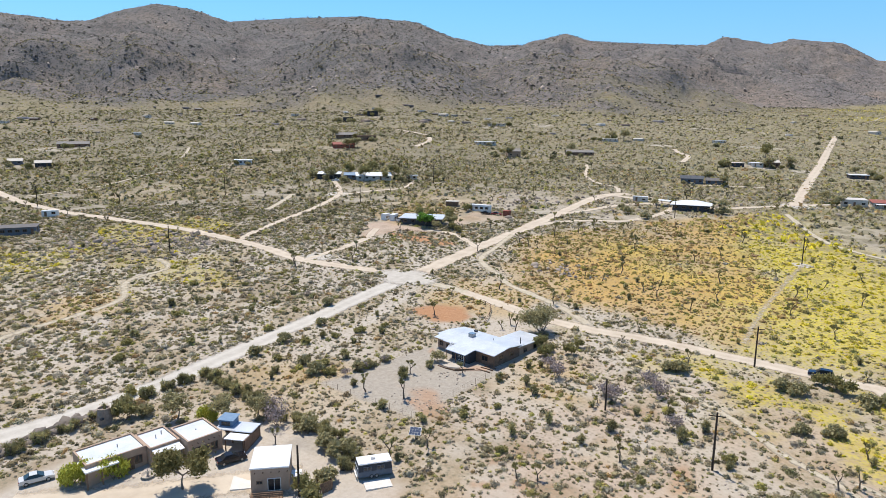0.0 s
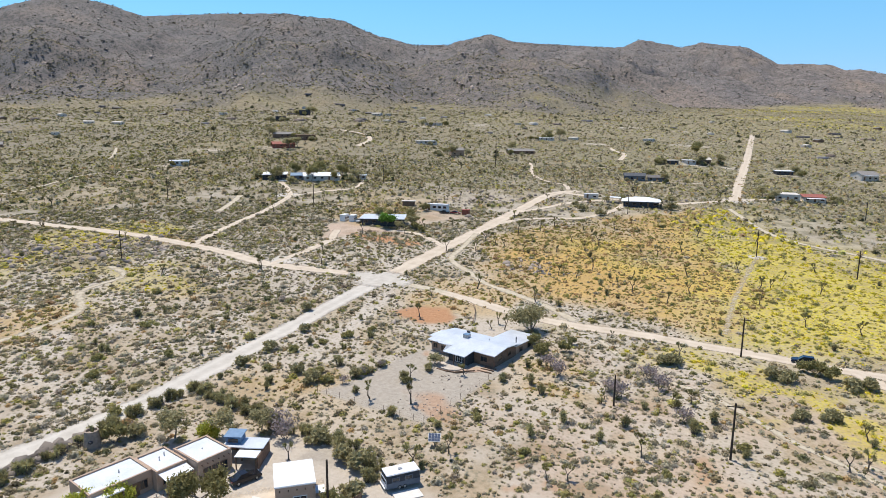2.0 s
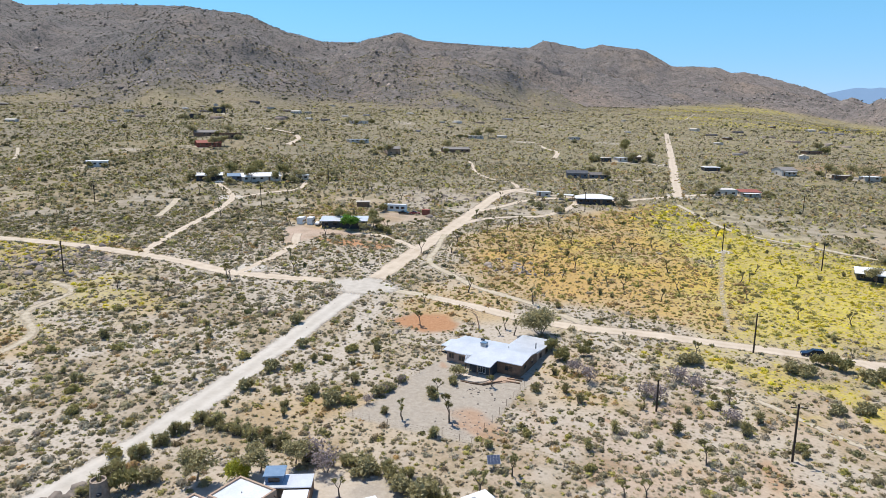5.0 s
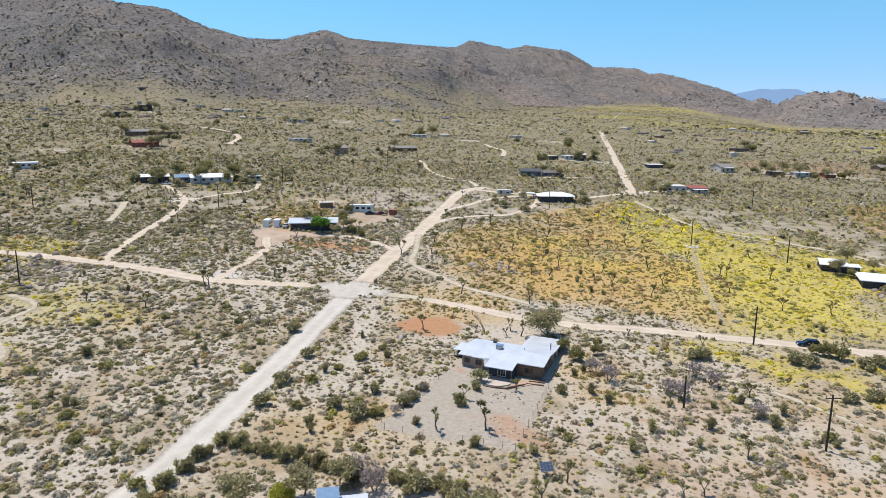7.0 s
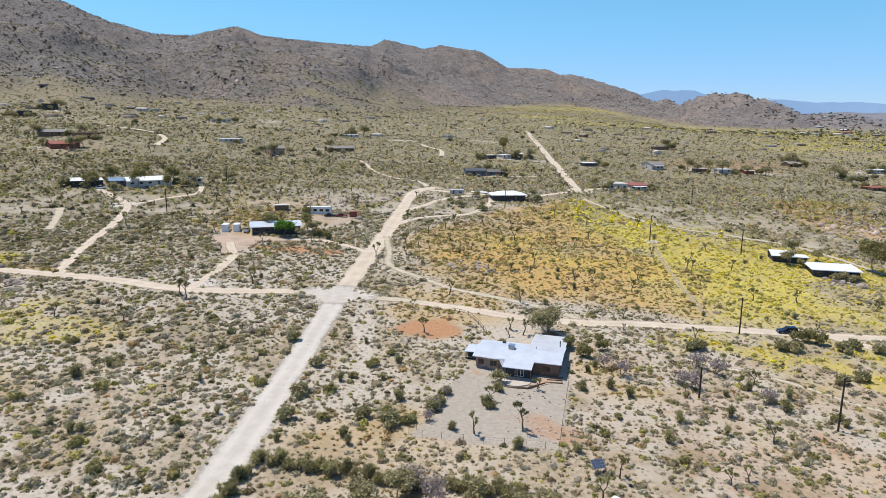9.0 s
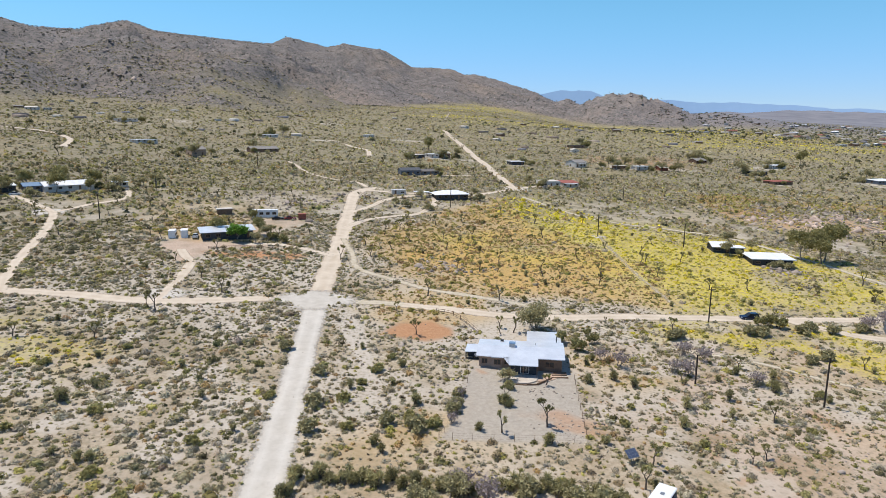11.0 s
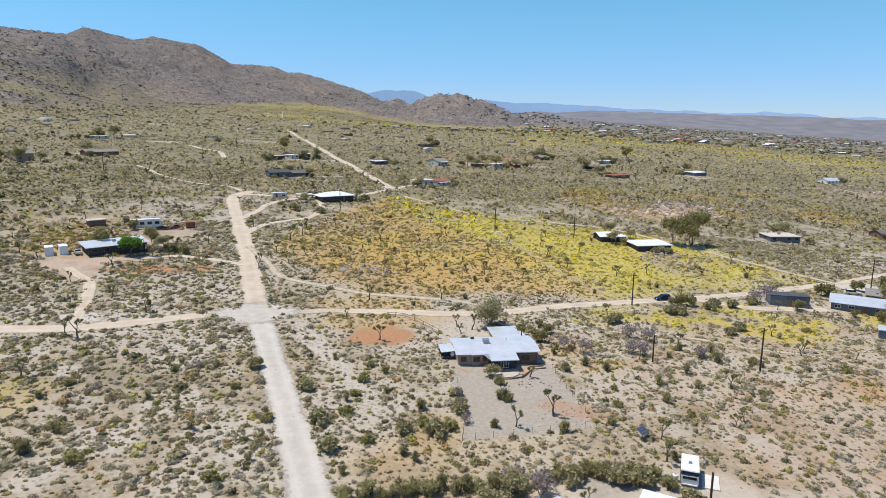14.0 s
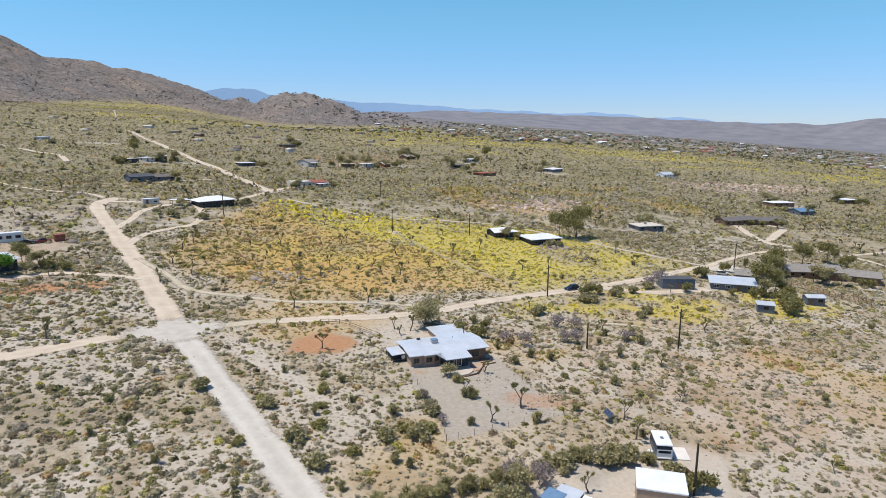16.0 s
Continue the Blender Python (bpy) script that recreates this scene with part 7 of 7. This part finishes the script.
YU = [yucca(2, 7), yucca(4, 10), yucca(6, 5), yucca(9, 13)]
for ob, (px, py) in zip(YU, ((-92.5, 88.4), (-136, 87.3), (-140, 89.2), (-93.8, 91))):
    ob.matrix_basis = on_ground(px, py)
YU_AT = [(-68.6, 110.4), (-68.2, 109.6), (-70.3, 103.3), (-71.0, 104.1), (-69.8, 102.6), (-76.4, 95), (-66, 90.4), (-52.9, 111), (-57, 89.5), (-31, 97.4), (-17, 107), (-145.8, 105.4), (-142.4, 110.6), (-125.7, 114), (-123.5, 107.4), (-96, 129), (-68, 129.5), (-66.5, 131), (-47, 112), (-44, 109), (-38, 101),
         (-42, 94), (-28, 104), (-14, 112), (-48, 122), (-50, 120), (-90, 112), (-86, 104), (-98, 110), (-88, 120), (-116, 96), (-119, 130), (-130, 120), (-33.5, 111), (-20, 115)]
HEDGE = [(-107.9, 47), (-108.2, 51), (-108, 55), (-107.5, 60.4), (-108, 65), (-107.7, 70), (-107, 74), (-106.5, 78), (-105, 82), (-102, 82.2), (-99, 81.2), (-96, 80.7), (-92, 80.6), (-88.5, 80), (-85, 78.5), (-81, 77.8), (-77, 78.6), (-74.4, 79), (-71, 77.5), (-67, 77.2), (-63, 76), (-60.5, 74), (-60, 71)]
for px, py in YU_AT + HEDGE + [(a[0] + 0.9, a[1] + 0.7) for a in HEDGE] + [(0.5 * (a[0] + b[0]) + 0.4, 0.5 * (a[1] + b[1]) - 0.5) for a, b in zip(HEDGE, HEDGE[1:])]:
    copy_thing(G_JT.choice(YU), on_ground(px, py, G_JT.uniform(0, 360), 0, G_JT.uniform(0.85, 1.4)))
_x, _y, _g = seeds(60, 260, 33, 78)
for px, py in zip(_x, _y):
    if free(np.array([px]), np.array([py]))[0]:
        copy_thing(G_JT.choice(YU), on_ground(px, py, G_JT.uniform(0, 360), 0, G_JT.uniform(0.6, 1.1)))


def plant(ob, *spots):
    """Puts a grown tree at the first spot and copies of it at the others; a spot: x, y, scale."""
    ob.matrix_basis = on_ground(spots[0][0], spots[0][1], 0, 0, spots[0][2])
    for px, py, s in spots[1:]:
        copy_thing(ob, on_ground(px, py, G_JT.uniform(0, 360), 0, s))


plant(tree("tamarisk", 41, 4.2, 3.6, M_LEAF_OLIVE, "broad grey-green tamarisk behind the house", "tree", 4200, 0.15, 0.1, fluff=0.09), (-55.6, 140.5, 1.3))
plant(tree("creosote_bush", 42, 2.4, 1.6, M_LEAF_DARK, "tall dark green creosote bush", "bush", 1400, 0.24, 0.1, "tall bushes"), (-49.3, 127.2, 0.9), (-49.5, 130, 0.7), (-45.0, 130.5, 0.9), (-44.8, 136, 0.7), (-91.8, 97.7, 0.7),
      (-52, 131, 1.1), (4.5, 142.3, 1.2), (7, 142, 1.1), (2.6, 143.5, 0.9), (-61, 64, 1.1), (-59, 62.5, 1.1), (-102.8, 63.2, 1.25), (45, 102.4, 1.9), (48, 105, 2.0), (51, 107, 1.8), (55, 112, 1.6), (62, 113, 1.5), (66, 117, 1.4), (36, 131, 1.2), (58, 141, 1.5), (62, 142, 1.3), (-140, 258, 1.4), (-128, 222, 1.2), (-124, 219, 1.1))
plant(tree("olive_bush", 43, 1.9, 2.0, M_LEAF_OLIVE, "wide olive-grey desert bush", "bush", 1400, 0.24, 0.1, "wide bushes"), (-86.6, 95.2, 1.0), (-92, 97, 0.8), (-3.6, 137.2, 1.0), (-0.7, 136.3, 1.0), (-23, 135.6, 1.0), (-25, 134.6, 0.9), (0.5, 120.2, 0.8), (5.5, 122.2, 0.9), (10.9, 138.3, 1.0), (13.4, 139.6, 1.0),
      (-80.5, 101, 0.8), (-79.4, 103.5, 0.7), (-78, 107.5, 0.6), (-104.5, 95, 0.9), (-103.8, 104, 0.9), (-112, 128, 0.9), (-104, 116, 0.8), (18, 138, 0.9), (27, 139, 0.9), (-60, 67, 1.0), (-72.5, 77, 1.0), (-66.5, 75, 1.0), (-63.5, 73.5, 1.1), (-101.5, 66, 0.9), (-68, 288, 1.2), (-78, 296, 1.3), (-82, 303, 1.1), (-40, 316, 1.5), (-238, 290, 1.6), (-262, 292, 2.0), (-212, 310, 1.7))
plant(tree("palo_verde", 44, 2.9, 1.9, M_LEAF_LIME, "yellow-green palo verde bush on earth", "tree", 4200, 0.20, 0.1, "palo verde bushes", fluff=0.11), (-91.6, 48.0, 0.95), (-88.0, 51.6, 0.95), (-89.7, 70.2, 0.8))
plant(tree("pine_tree", 45, 5.6, 3.7, M_LEAF_PINE, "dense dark olive-green pine with a short trunk", "tree", 8000, 0.26, 0.3, gap=1.2, fluff=0.085), (-77.0, 55.2, 1.0))
plant(tree("mesquite", 46, 4.6, 2.9, M_LEAF_OLIVE, "airy grey-green mesquite tree", "tree", 2000, 0.24, 0.3, "mesquite trees"), (-95.0, 68.2, 1.0), (-87.6, 72.8, 0.9), (-83.6, 76.2, 0.8))
plant(tree("yellow_bush", 52, 1.5, 1.5, M_LEAF_GOLD, "rounded yellow-olive desert bush on sand", "bush", 1000, 0.21, 0.1, "yellow-olive bushes", fluff=0.1), (-93, 118, 0.8), (-96, 112, 0.7), (-99, 106, 0.9), (-98, 96, 0.8), (-88, 99, 0.9), (-84, 96, 1.0), (-90, 124, 0.7), (-112, 107, 0.8), (-116, 120, 0.7), (-121, 92, 0.9),
      (-139, 101, 0.9), (-133, 84, 0.8), (-150, 96, 0.8), (-127, 78, 0.9), (-155, 120, 0.8), (-143, 128, 0.7), (-110.5, 70, 0.9), (-41, 88, 0.7), (-9, 105, 0.8), (22, 117, 0.8), (-20, 92, 0.7), (8, 96, 0.9), (-52, 95, 0.7), (-48, 101, 0.6))
plant(tree("bare_tree", 47, 2.6, 2.0, M_LEAF_PURPLE, "leafless purple-grey shrub on sand", "bush", 420, 0.16, 0.1, "bare shrubs"), (-81.5, 78.3, 1.1), (-78.5, 76, 1.0), (-30.5, 115, 0.9), (-33, 116, 0.8), (-80.6, 97.5, 0.5), (-79.6, 102.5, 0.45), (-77.9, 107, 0.45), (-43.5, 119, 0.9), (-46, 121.5, 0.8), (-24, 122, 0.9), (-27, 125, 0.9), (-19, 110, 0.8), (30, 140, 1.1), (36, 142, 1.3))
plant(tree("smoke_bush", 51, 2.0, 1.7, M_LEAF_OLIVE, "thin pale grey-green bush by the terrace", "bush", 900, 0.14, 0.1), (-68.3, 113.2, 1.0))
plant(tree("cottonwood", 48, 4.6, 3.3, M_LEAF_VIVID, "bright green cottonwood beside the house", "tree", 4000, 0.26, 0.3), (-139.2, 218.6, 1.15))
plant(tree("tall_tree", 49, 7.0, 3.4, M_LEAF_DARK, "tall dark grey-green tree by houses", "tree", 2600, 0.36, 0.3, "tall trees by the houses"), (63, 204, 1.35), (66, 207, 1.3), (59, 209, 1.0), (-250, 291, 0.7), (-247, 306, 0.8), (-237, 314, 0.9), (-222, 317, 0.8), (-219, 303, 0.6), (-148, 229, 0.55), (-133, 229, 0.6), (60, 119, 0.95), (92, 133, 0.9), (86, 131, 0.8), (122, 138, 0.8), (134, 134, 0.8), (128, 125, 0.6), (-232, 300, 0.8), (-44, 560, 1.2), (300, 560, 1.2))
plant(tree("cypress", 50, 7.0, 1.0, M_LEAF_DARK, "slender dark green cypress tree", "tree", 2200, 0.3, 0.3, "cypresses"), (79.5, 137.5, 0.85), (117, 482, 1.1), (148, 486, 0.6), (151, 487, 0.6))

# bushes that stand round the far houses
_bush = [o for o in scene.objects if o.name in ("creosote_bush", "olive_bush", "mesquite")]
for o in [o for o in scene.objects if o.get("group") == G]:
    c = o.matrix_basis.translation
    far = 1.0 + 0.9 * float(smooth(300, 700, math.hypot(c.x - OX, c.y - OY)))
    for k in range(G_JT.randint(4, 6)):
        a, d = G_JT.uniform(0, 6.28), G_JT.uniform(8, 17)
        px, py = c.x + d * math.cos(a), c.y + d * math.sin(a) * 0.8
        if free(np.array([px]), np.array([py]))[0]:
            copy_thing(G_JT.choice(_bush), on_ground(px, py, G_JT.uniform(0, 360), 0, far * G_JT.uniform(0.7, 1.3)))

# ---- the growth and stones between ----
shrubs()
far_joshuas()
stones()
